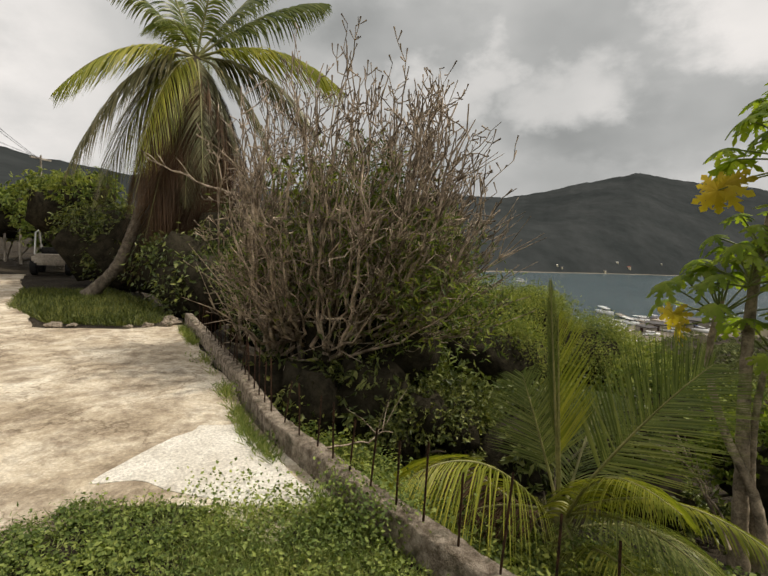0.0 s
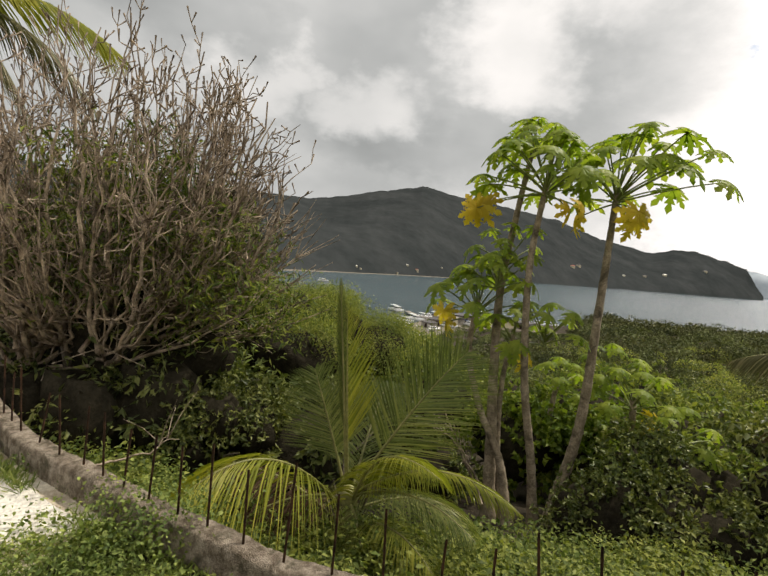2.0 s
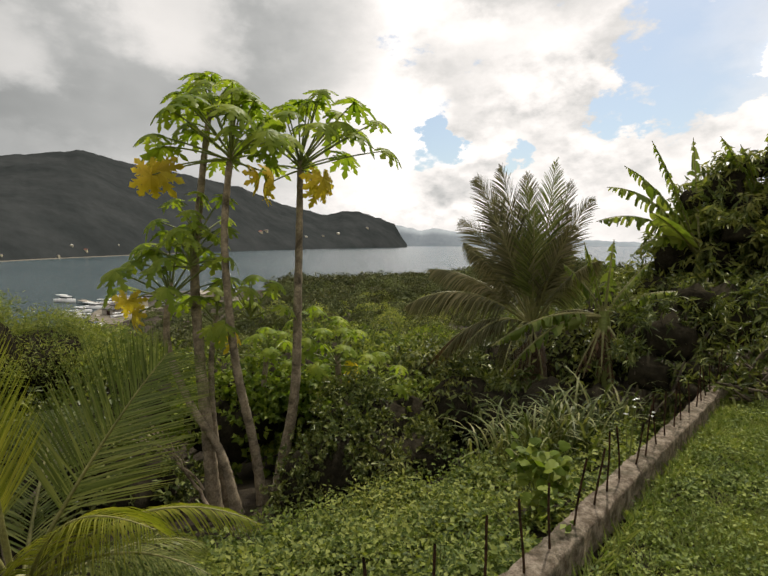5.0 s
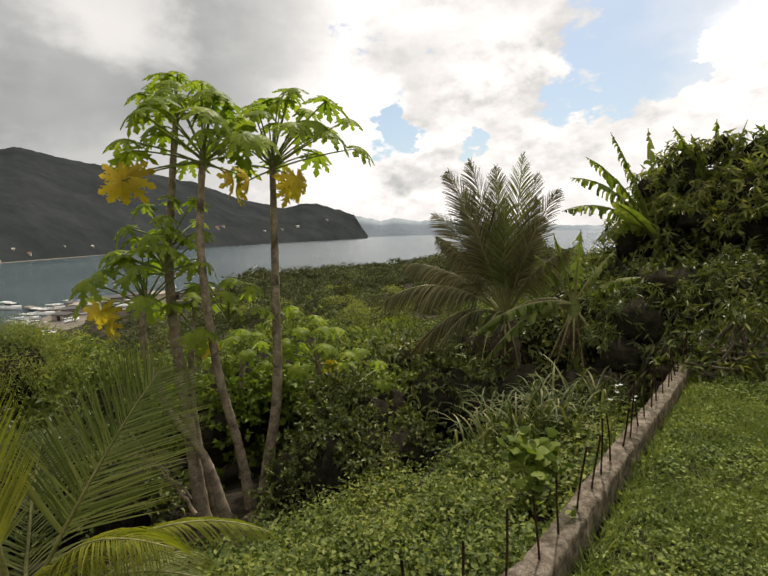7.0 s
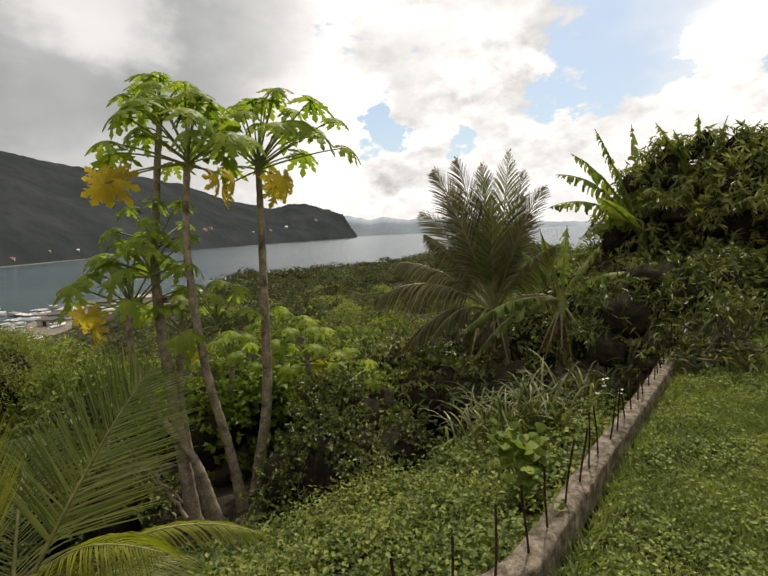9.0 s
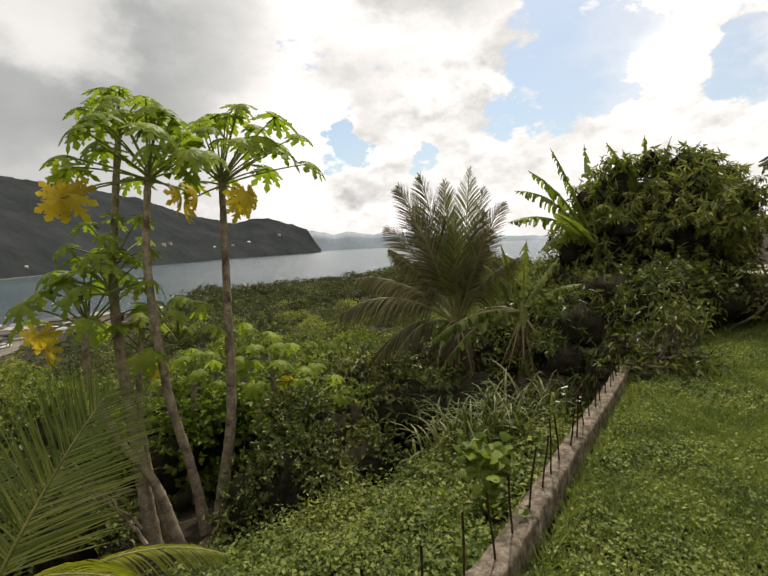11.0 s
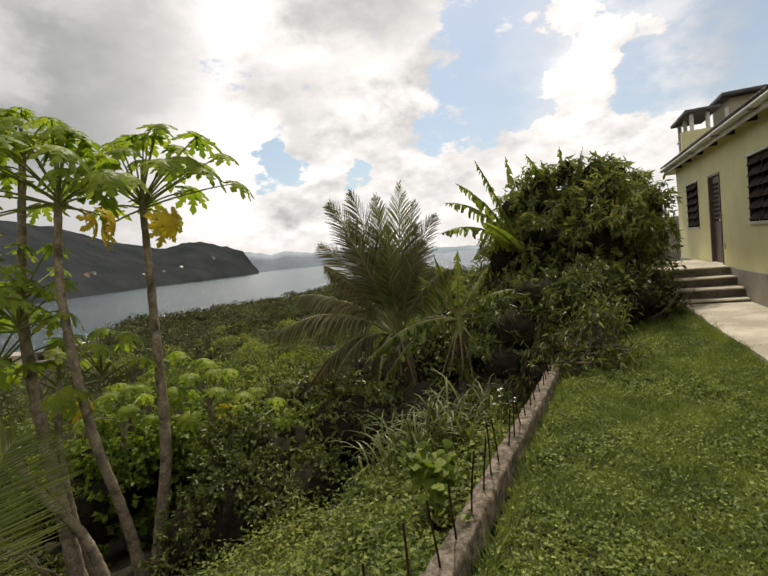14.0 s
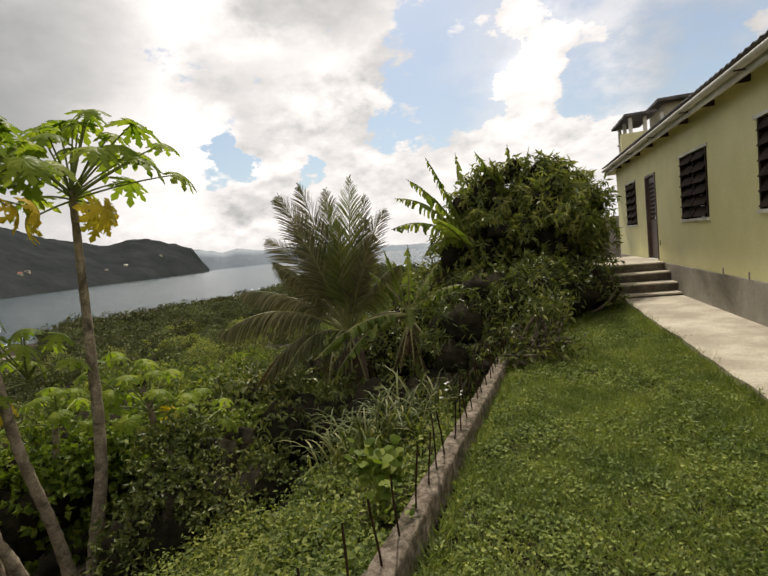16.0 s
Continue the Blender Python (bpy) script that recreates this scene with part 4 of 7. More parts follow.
def leafy(name, blobs, n, leaf, mat, label, category, seed, slim=0.42, droop=0.35, outward=0.8, stems=6, base=None, core=0.72, group="", stem_mat=None, rosette=1, kind="", tuft=11):
    """A bush or crown: uneven clumps of folded leaves round stems, with near-black cores for the shade inside."""
    cx, cy = np.mean([b[0] for b in blobs]), np.mean([b[1] for b in blobs])
    cz = min(b[2] - b[4] for b in blobs)
    if base is None:
        base = (cx, cy, min(cz, ground_z(cx, cy)) if kind != "hang" else cz)
    thing = tagged(empty(name, *base), label, category, group)
    off = -np.array(base)
    r0 = np.random.default_rng(seed + 7)
    tufts = []
    for b in blobs:
        for k in range(tuft):
            q = unit(r0.normal(size=3) + UP * 0.35)
            g = r0.uniform(0.30, 0.52)
            tufts.append((b[0] + q[0] * b[3] * 0.72, b[1] + q[1] * b[3] * 0.72, b[2] + q[2] * b[4] * 0.72, b[3] * g, b[4] * g))
    pos, d, r = clump_points(tufts or blobs, n, seed)
    # twigs carry small groups of leaves, so that the outline is uneven
    if rosette > 1:
        pos, d = np.repeat(pos[::rosette], rosette, axis=0)[:n], np.repeat(d[::rosette], rosette, axis=0)[:n]
        pos = pos + np.repeat(r.normal(size=(len(pos) // rosette + 1, 3)) * leaf * 0.5, rosette, axis=0)[:n]
    tw = r.normal(size=(n, 3)) * leaf * (0.6 if rosette == 1 else 0.12)
    way = d * outward + r.normal(size=(n, 3)) * 0.75 - UP * droop
    L = leaf * r.uniform(0.6, 1.3, n)
    v, f = leaves(pos + tw, way, L, L * slim * r.uniform(0.8, 1.2, n), up=unit(r.normal(size=(n, 3)) * 0.45 + d * 0.8 + UP * 0.35))
    put("leaves", mesh_np("leaves", v + off, f), mat, thing)
    pieces = []
    # lumpy near-black cores: shade between the leaves put into colour
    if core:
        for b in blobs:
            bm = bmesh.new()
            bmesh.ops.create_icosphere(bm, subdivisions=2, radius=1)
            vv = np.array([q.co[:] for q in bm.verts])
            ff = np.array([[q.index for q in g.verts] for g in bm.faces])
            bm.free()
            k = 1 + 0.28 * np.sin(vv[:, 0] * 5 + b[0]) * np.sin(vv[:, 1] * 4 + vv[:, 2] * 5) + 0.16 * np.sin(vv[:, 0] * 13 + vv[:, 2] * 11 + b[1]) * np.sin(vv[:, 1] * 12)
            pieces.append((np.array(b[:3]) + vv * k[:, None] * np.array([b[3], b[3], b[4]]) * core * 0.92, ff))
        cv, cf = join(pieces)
        put("shade_core", mesh_np("shade_core", cv + off, cf), M_INNER_SHADE, thing)
    pieces = []
    for k in range(stems):
        b = blobs[int(r.integers(len(blobs)))]
        top = np.array(b[:3]) + r.normal(size=3) * np.array([b[3], b[3], b[4]]) * 0.45
        s = np.array(base) + np.append(r.normal(size=2) * 0.12, -0.05)
        mid = (s + top) / 2 + r.normal(size=3) * 0.18
        sv, sf = tube(bez(s, mid, top, 9), np.linspace(0.035, 0.008, 9) * (1 + leaf), 6)
        put("stem", mesh_np("stem", sv + off, sf), stem_mat or M_BARK, thing, smooth=True)
    return thing


# ---- young coconut palm below the wall ----
def make_low_palm():
    heart = np.array((-4.04, 0.25, -0.66))
    base = (heart[0] + 0.05, heart[1], ground_z(*heart[:2]))
    palm = tagged(empty("coconut_palm", *base), "young coconut palm with arching green fronds below the wall", "palm")
    o = np.array(base)
    v, f = trunk_mesh([(0, 0, -0.1), (0.0, 0.0, 0.45), tuple(heart - o - UP * 0.05)], 0.13, 0.03, 0.10, 12, 30, 0.06)
    put("trunk", mesh_np("trunk", v, f), M_RIB, palm, "green-brown sheathed trunk", smooth=True)
    see = (1.0, -0.25, 0.35)
    # tip, lift, leaves' colour, leaflet length, count, droop, facing, closing, one side only
    upper = [((-4.01, 0.03, 1.24), 0.0, M_FROND, 0.17, 110, 0.0, see, 4.2, 0),          # closed spear
              ((-3.97, 0.10, 0.98), 0.0, M_FROND_YELLOW, 0.34, 56, 0.0, see, 0.75, 1),   # opening beside it
              ((-4.03, 0.04, 1.10), 0.0, M_FROND, 0.20, 60, 0.0, see, 6.0, -1),
              ((-3.72, 1.10, 0.74), 0.10, M_FROND, 0.42, 70, 0.05, see, -0.15, 0),        # open fan
              ((-4.22, -0.10, 0.44), 0.05, M_FROND, 0.44, 66, 0.10, see, -0.25, 0)]      # smaller fan
    lower = [((-2.80, 0.56, 0.10), 0.52, M_FROND_YELLOW, 0.32, 60, 0.70, None, 0.0, 0),
              ((-2.82, 1.16, -0.16), 0.34, M_FROND_YELLOW, 0.17, 66, 0.60, None, 0.3, 0),
              ((-3.22, -1.03, -0.20), 0.46, M_FROND_YELLOW, 0.48, 58, 0.95, None, 0.0, 0),
              ((-2.92, 0.62, -0.60), 0.30, M_FROND_YELLOW, 0.36, 50, 0.5, None, 0.0, 0),
              ((-3.00, 0.95, -0.45), 0.30, M_FROND, 0.34, 56, 0.5, None, 0.0, 0),
              ((-5.10, 0.85, 0.10), 0.22, M_FROND, 0.42, 50, 0.4, None, 0.0, 0),
              ((-3.45, -0.25, -1.10), 0.36, M_FROND, 0.42, 50, 0.5, None, 0.0, 0),
              ((-3.25, 0.30, -1.15), 0.40, M_FROND, 0.42, 50, 0.5, None, 0.0, 0),
              ((-3.80, 1.35, -0.80), 0.34, M_FROND, 0.40, 50, 0.5, None, 0.0, 0),
              ((-4.25, -0.85, -0.45), 0.30, M_FROND_DEAD, 0.40, 50, 0.9, None, 0.0, 0),
              ((-3.85, -0.80, -0.85), 0.30, M_FROND_DEAD, 0.40, 50, 0.9, None, 0.0, 0)]
    for i, (tip, lift, mat, leaflet, count, droop, face, close, only) in enumerate(upper + lower):
        low = i > 4
        start = heart - o - (UP * 0.14 * (i % 3) if low else 0)
        add_frond(palm, start, np.array(tip) - o, lift, mat, 0.017, "brown dying frond" if mat is M_FROND_DEAD else "", leaflet=leaflet, count=int(count * (1.75 if i < 5 else 1.35)), droop=droop,
                  width=(0.014, 0.018, 0.014)[i] if i < 3 else 0.0115 if i < 5 else 0.0135, seed=20 + i, fold=0.12 if face else 0.2, petiole=(0.30, 0.30, 0.30, 0.26, 0.30)[i] if i < 5 else 0.14, face=face, close=close, only=only, bend=0.22 if i == 5 else 0.55)
    # brown fibre sheath round the heart
    r = np.random.default_rng(19)
    strips = []
    for k in range(40):
        a = r.uniform(0, 2 * math.pi)
        c = np.array([math.cos(a), math.sin(a), 0]) * r.uniform(0.07, 0.12)
        p0 = heart - o - UP * r.uniform(0.1, 0.55) + c * 0.8
        strips.append(tube(bez(p0, p0 + c * 0.5 + UP * 0.15, p0 + c * r.uniform(0.6, 1.4) + UP * r.uniform(0.15, 0.4), 6), np.linspace(0.016, 0.003, 6), 4))
    v, f = join(strips)
    put("fibre_sheath", mesh_np("fibre_sheath", v, f), M_BARK, palm, "brown fibrous leaf sheath")

make_low_palm()


# ---- tall coconut palm by the drive ----
def make_tall_palm():
    base = np.array((-10.26, -9.38, ground_z(-10.26, -9.38)))
    palm = tagged(empty("coconut_palm", *base), "tall leaning coconut palm with drooping yellow-green fronds", "palm")
    heart = np.array((-11.63, -7.47, 5.95))
    line = [base - base, np.array((-10.56, -8.87, 0.61)) - base, np.array((-10.78, -8.60, 1.46)) - base, np.array((-11.1, -8.15, 3.3)) - base, heart - base]
    v, f = trunk_mesh(line, 0.135, 0.12, 0.06, 12, 60, 0.07)
    put("trunk", mesh_np("trunk", v, f), M_BARK, palm, "grey ringed leaning trunk", smooth=True)
    tips = [((-9.16, -9.10, 4.35), 0.34, 1), ((-9.42, -9.10, 2.75), 0.42, 2), ((-9.75, -7.75, 2.9), 0.40, 1), ((-10.60, -6.64, 2.75), 0.36, 2),
            ((-13.56, -4.81, 8.1), 0.16, 0), ((-12.35, -3.94, 5.4), 0.30, 1), ((-10.43, -9.47, 7.6), 0.18, 0), ((-11.96, -9.14, 9.2), 0.10, 0),
            ((-11.25, -6.49, 9.0), 0.08, 0), ((-13.27, -5.64, 9.0), 0.10, 0), ((-12.27, -5.45, 3.2), 0.40, 2), ((-13.73, -4.93, 4.5), 0.35, 2),
            ((-11.34, -6.53, 2.0), 0.38, 3), ((-10.95, -9.64, 2.3), 0.42, 2), ((-14.4, -8.6, 6.2), 0.3, 0), ((-13.3, -10.0, 5.6), 0.3, 0),
            ((-9.3, -7.0, 5.7), 0.3, 0), ((-11.0, -7.5, 1.7), 0.34, 3), ((-11.9, -7.0, 1.9), 0.3, 3), ((-10.3, -8.2, 2.1), 0.38, 3)]
    mats = [M_FROND, M_FROND_YELLOW, M_FROND_GREY, M_FROND_DEAD]
    r = np.random.default_rng(5)
    for k in range(16):
        a, ln = r.uniform(0, 2 * math.pi), r.uniform(0.6, 1.7)
        tips.append(((heart[0] + math.cos(a) * ln, heart[1] + math.sin(a) * ln, r.uniform(1.4, 3.2)), 0.32, int(r.choice([2, 3, 3]))))
    for k in range(34):
        u = k / 33
        tips.append(((-10.75 - 1.05 * u + r.normal() * 0.15, -8.2 + 1.6 * u + r.normal() * 0.2, 2.6 - 2.0 * r.uniform(0, 1) ** 1.3), 0.14, 3))
    for i, (tip, lift, k) in enumerate(tips):
        tip = heart + (np.array(tip) - heart) * (1.02 if i < 20 else 1.0)
        add_frond(palm, heart - base, tip - base, lift, mats[k], 0.035, "brown dead hanging frond" if k == 3 else "",
                  leaflet=0.30, count=95, droop=0.75, width=0.017, seed=60 + i, fold=0.1, petiole=0.12)


make_tall_palm()


# ---- coconut palm beyond the far end of the wall ----
def make_far_palm():
    heart = np.array((-3.50, 6.92, 0.15))
    base = np.array((-3.45, 6.95, ground_z(-3.45, 6.95)))
    palm = tagged(empty("coconut_palm", *base), "wind-blown grey-green coconut palm among bananas", "palm")
    v, f = trunk_mesh([(0, 0, -0.1), (0.0, 0.05, 0.9), tuple(heart - base)], 0.20, 0.12, 0.1, 12, 30, 0.08)
    put("trunk", mesh_np("trunk", v, f), M_BARK, palm, smooth=True)
    rising = [((-3.20, 6.88, 2.74), -0.10, 0), ((-3.95, 6.60, 2.70), 0.06, 2), ((-4.28, 6.45, 2.55), 0.14, 2), ((-4.50, 6.36, 1.88), 0.20, 2), ((-2.70, 7.03, 2.16), 0.20, 2),
              ((-3.62, 6.80, 2.42), 0.02, 0), ((-3.70, 7.05, 2.62), 0.02, 2), ((-3.02, 6.95, 2.05), 0.12, 2), ((-3.40, 6.6, 2.05), 0.08, 0), ((-4.10, 6.75, 2.25), 0.10, 0), ((-3.05, 7.15, 2.45), 0.06, 2), ((-4.05, 6.35, 2.1), 0.14, 2), ((-2.85, 6.75, 1.75), 0.18, 2)]
    drooping = [((-4.85, 5.35, 0.55), 0.34, 2), ((-5, 6.21, 1.05), 0.26, 2), ((-2.75, 7.9, 1.2), 0.16, 0), ((-4.05, 5.55, -0.15), 0.42, 2), ((-3.28, 5.4, -0.2), 0.4, 2),
                ((-2.46, 6.8, 0.45), 0.3, 2), ((-4.49, 5.76, -0.25), 0.44, 2), ((-5.1, 7.2, 0.8), 0.3, 2), ((-3, 8.4, 1), 0.25, 0), ((-4.75, 5.9, -0.4), 0.42, 3),
                ((-3, 6.7, 1.3), 0.2, 2), ((-4.75, 6.9, 1.5), 0.22, 2), ((-2.45, 6.6, 1.25), 0.24, 2), ((-3.2, 6.05, -1.2), 0.3, 3), ((-2.95, 6.25, -1.1), 0.25, 3),
                ((-3.5, 6.2, -1.3), 0.2, 3), ((-4.35, 6.3, 1.4), 0.2, 2)]
    mats = [M_FROND, M_FROND_YELLOW, M_FROND_GREY, M_FROND_DEAD]
    for i, (tip, lift, k) in enumerate(rising + drooping):
        upright = tip[2] > 1.7
        add_frond(palm, heart - base, np.array(tip) - base, lift, mats[k], 0.024, "", leaflet=0.31 if upright else 0.34, taper=0.30 if upright else 0.40, mess=0.10, count=104, droop=0.25 if upright else 1.0, width=0.0165, close=0.12 if upright else 0.2, seed=100 + i,
                  fold=0.2, petiole=0.20, ragged_end=0.5, face=((0.35, -1.0, 0.15), (-0.3, -1.0, 0.3), (0.9, -0.7, 0.2))[i % 3] if upright else None)


make_far_palm()


# ---- papayas ----
def papaya_leaf(seed, size=1.0):
    """One palmate leaf: deeply cut lobes that meet in a full middle and droop, its stalk joint at the origin, along +x."""
    r = np.random.default_rng(seed)
    pieces = []
    for a in np.linspace(-142, 142, 8):
        a = radians(a + r.uniform(-7, 7))
        ln = size * (0.36 - 0.09 * abs(a) / math.pi) * r.uniform(0.85, 1.1)
        ax = np.array([math.cos(a), math.sin(a), 0])
        sd = np.array([-math.sin(a), math.cos(a), 0])
        # outline of one lobe: cut teeth along both sides
        stations = [(0.0, 0.04), (0.22, 0.10), (0.34, 0.14), (0.44, 0.27), (0.49, 0.10), (0.63, 0.26), (0.68, 0.08), (0.84, 0.16), (1.0, 0.0)]
        V, F = [], []
        bow = r.uniform(0.7, 1.35)
        for t, w in stations:
            drop = -0.27 * size * (t * ln / (0.4 * size)) ** 2 * bow
            for q in (-1, 0, 1):
                tooth = 0.10 if w > 0.25 else 0.0
                V.append(ax * ln * (t + (tooth if q else 0)) + sd * q * ln * w * r.uniform(0.85, 1.15) + UP * (drop + (0.012 if q == 0 else -0.22 * w * ln)))
        for i in range(len(stations) - 1):
            F += [(3 * i, 3 * i + 3, 3 * i + 4, 3 * i + 1), (3 * i + 1, 3 * i + 4, 3 * i + 5, 3 * i + 2)]
        pieces.append((np.array(V), np.array(F)))
    v, f = join(pieces)
    return mesh_np("leaf", v, f)


LEAF_MESHES = [papaya_leaf(300 + i) for i in range(5)]
for me_ in LEAF_MESHES:
    me_.materials.append(M_PAPAYA)
YELLOW_MESHES = [me_.copy() for me_ in LEAF_MESHES[:3]]
for me_ in YELLOW_MESHES:
    me_.materials.clear()
    me_.materials.append(M_PAPAYA_YELLOW)


def papaya_crown(tree, at, count, reach, seed, yellow=0, size=1.0, lean=(0, 0, 0)):
    """An umbrella of stalks from the trunk's top, each with a lobed leaf that hangs from its end."""
    r = np.random.default_rng(seed)
    at = np.asarray(at, float)
    for i in range(count + yellow):
        old = i >= count
        a = i * 2.39996 + r.uniform(-0.3, 0.3)
        k = min(1, (i + 0.5) / max(1, count))
        el = radians(84 - 80 * k ** 0.85 + r.uniform(-7, 7)) if not old else radians(-22 + r.uniform(-8, 8))
        ln = reach * (0.86 + 0.22 * k) * r.uniform(0.86, 1.12) * (0.55 if old else 1)
        root = at - UP * 0.12 * k
        way = np.array([math.cos(a) * math.cos(el), math.sin(a) * math.cos(el), math.sin(el)]) + np.array(lean) * (0 if old else 1)
        end = root + way * ln
        ctrl = root + way * ln * 0.5 + UP * 0.07 * ln
        sv, sf = tube(bez(root, ctrl, end, 7), np.linspace(0.014, 0.008, 7), 5)
        st = put("leaf_stalk", mesh_np("leaf_stalk", sv, sf), M_PETIOLE, tree, smooth=True)
        tilt = r.uniform(-8, 16) + 24 * k if not old else 78
        m = pose(*end, 0, tilt, math.degrees(a)) @ pose(0, 0, 0, r.uniform(-22, 22), 0, 0) @ Matrix.Scale(size * r.uniform(0.82, 1.15), 4)
        me = YELLOW_MESHES[int(r.integers(3))] if old else LEAF_MESHES[int(r.integers(5))]
        put("leaf", me, None, st, "yellow wilting leaf" if old else "", m=m)


def make_papaya(line, r0, r1, label, crowns, seed):
    base = np.array(line[0], float)
    base[2] = min(base[2], ground_z(base[0], base[1]))
    tree = tagged(empty("papaya_tree", *base), label, "papaya tree", "papayas below the wall")
    pts = [base - base] + [np.array(p) - base for p in line[1:]]
    n = 70
    v, f = trunk_mesh(pts, r0, r1, 0.06, 10, n, 0.03, seed)
    put("trunk", mesh_np("trunk", v, f), M_PAPAYA_TRUNK, tree, "grey-brown trunk ringed with leaf scars", smooth=True)
    for j, (at, count, reach, yellow, size, *lean) in enumerate(crowns):
        papaya_crown(tree, np.array(at) - base, count, reach, seed + 17 * j, yellow, size, *lean)
    return tree


first_papaya = make_papaya([(-5.59, 3.2, -2.02), (-5.6, 3.08, -1.12), (-5.64, 2.9, -0.17), (-5.63, 2.79, 0.71), (-5.58, 2.73, 1.64), (-5.45, 2.76, 2.57)], 0.062, 0.036,
            "slender papaya tree with lobed green and yellow leaves", [((-5.45, 2.76, 2.54), 24, 0.80, 1, 0.80, (0, 0, -0.02))], 400)


def lone_leaf(tree, base, end, size, tilt, turn, mesh):
    """One old leaf on a long stalk."""
    o = np.array(tree.matrix_basis.translation)
    b, e = np.array(base) - o, np.array(end) - o
    v, f = tube(bez(b, (b + e) / 2 + UP * 0.06, e, 8), np.linspace(0.013, 0.007, 8), 5)
    st = put("leaf_stalk", mesh_np("leaf_stalk", v, f), M_PETIOLE, tree, smooth=True)
    put("leaf", mesh, None, st, "yellow wilting leaf", m=pose(*e, 0, tilt, turn) @ Matrix.Scale(size, 4))


lone_leaf(first_papaya, (-5.45, 2.76, 2.45), (-5.83, 2.08, 2.28), 0.86, 82, -60, YELLOW_MESHES[0])
lone_leaf(first_papaya, (-5.45, 2.76, 2.45), (-5.84, 2.02, 2.22), 0.75, 100, -20, YELLOW_MESHES[2])
lone_leaf(first_papaya, (-5.45, 2.76, 2.45), (-5.25, 2.98, 2.26), 0.68, 78, 40, YELLOW_MESHES[1])
make_papaya([(-5.91, 3.61, -2.34), (-5.87, 3.72, -1.74), (-5.76, 3.9, -0.61), (-5.74, 3.98, 1.07), (-5.72, 4.03, 2.64)], 0.098, 0.040,
            "tall straight papaya tree with a yellowing lower leaf", [((-5.72, 4.03, 2.62), 26, 0.90, 3, 0.88, (0.20, 0.18, 0.05))], 430)
make_papaya([(-5.62, 2.83, -1.9), (-5.83, 2.74, -1.16), (-6.12, 2.51, -0.51), (-6.33, 2.36, 0.25), (-6.36, 2.44, 1.0)], 0.058, 0.036,
            "short branching papaya tree with drooping leaves", [((-6.36, 2.44, 0.88), 15, 0.72, 1, 0.70), ((-6.05, 2.55, 1.30), 11, 0.50, 0, 0.60)], 460)
make_papaya([(-5.94, 2.71, -2.0), (-6.04, 2.69, -0.94), (-6.15, 2.68, 0.07), (-6.23, 2.7, 1.17), (-6.24, 2.82, 2.13), (-6.2, 2.96, 3.2)], 0.085, 0.034,
            "thin tall papaya tree behind the others", [((-6.2, 2.96, 3.18), 14, 0.46, 0, 0.62), ((-6.23, 2.76, 1.62), 11, 0.58, 0, 0.60), ((-6.0, 3.35, 0.55), 11, 0.62, 0, 0.64)], 490)
make_papaya([(-5.75, 4.9, -2.3), (-5.78, 4.85, -1.2), (-5.75, 4.75, -0.25)], 0.06, 0.045,
            "low papaya tree with bright green leaves", [((-5.75, 4.75, -0.30), 11, 0.64, 1, 0.66), ((-5.2, 5.05, -0.62), 7, 0.55, 0, 0.60), ((-6.3, 4.75, 0.0), 7, 0.55, 0, 0.60)], 520)
make_papaya([(-7.6, 4.6, -2.7), (-7.6, 4.7, -1.2), (-7.55, 4.75, -0.5)], 0.06, 0.04,
            "young papaya tree in the scrub", [((-7.55, 4.75, -0.5), 9, 0.6, 0, 0.62)], 540)
lone_leaf(first_papaya, (-6.30, 2.4, 0.90), (-6.45, 1.96, 0.80), 0.68, 84, -40, YELLOW_MESHES[1])
make_papaya([(-5.94, 2.89, -2.0), (-6.07, 2.81, -0.99), (-6.14, 2.83, -0.1), (-6.18, 2.95, 0.55)], 0.05, 0.03, "thin side papaya stem with drooping leaves", [((-6.18, 2.95, 0.5), 6, 0.6, 1, 0.65)], 555)


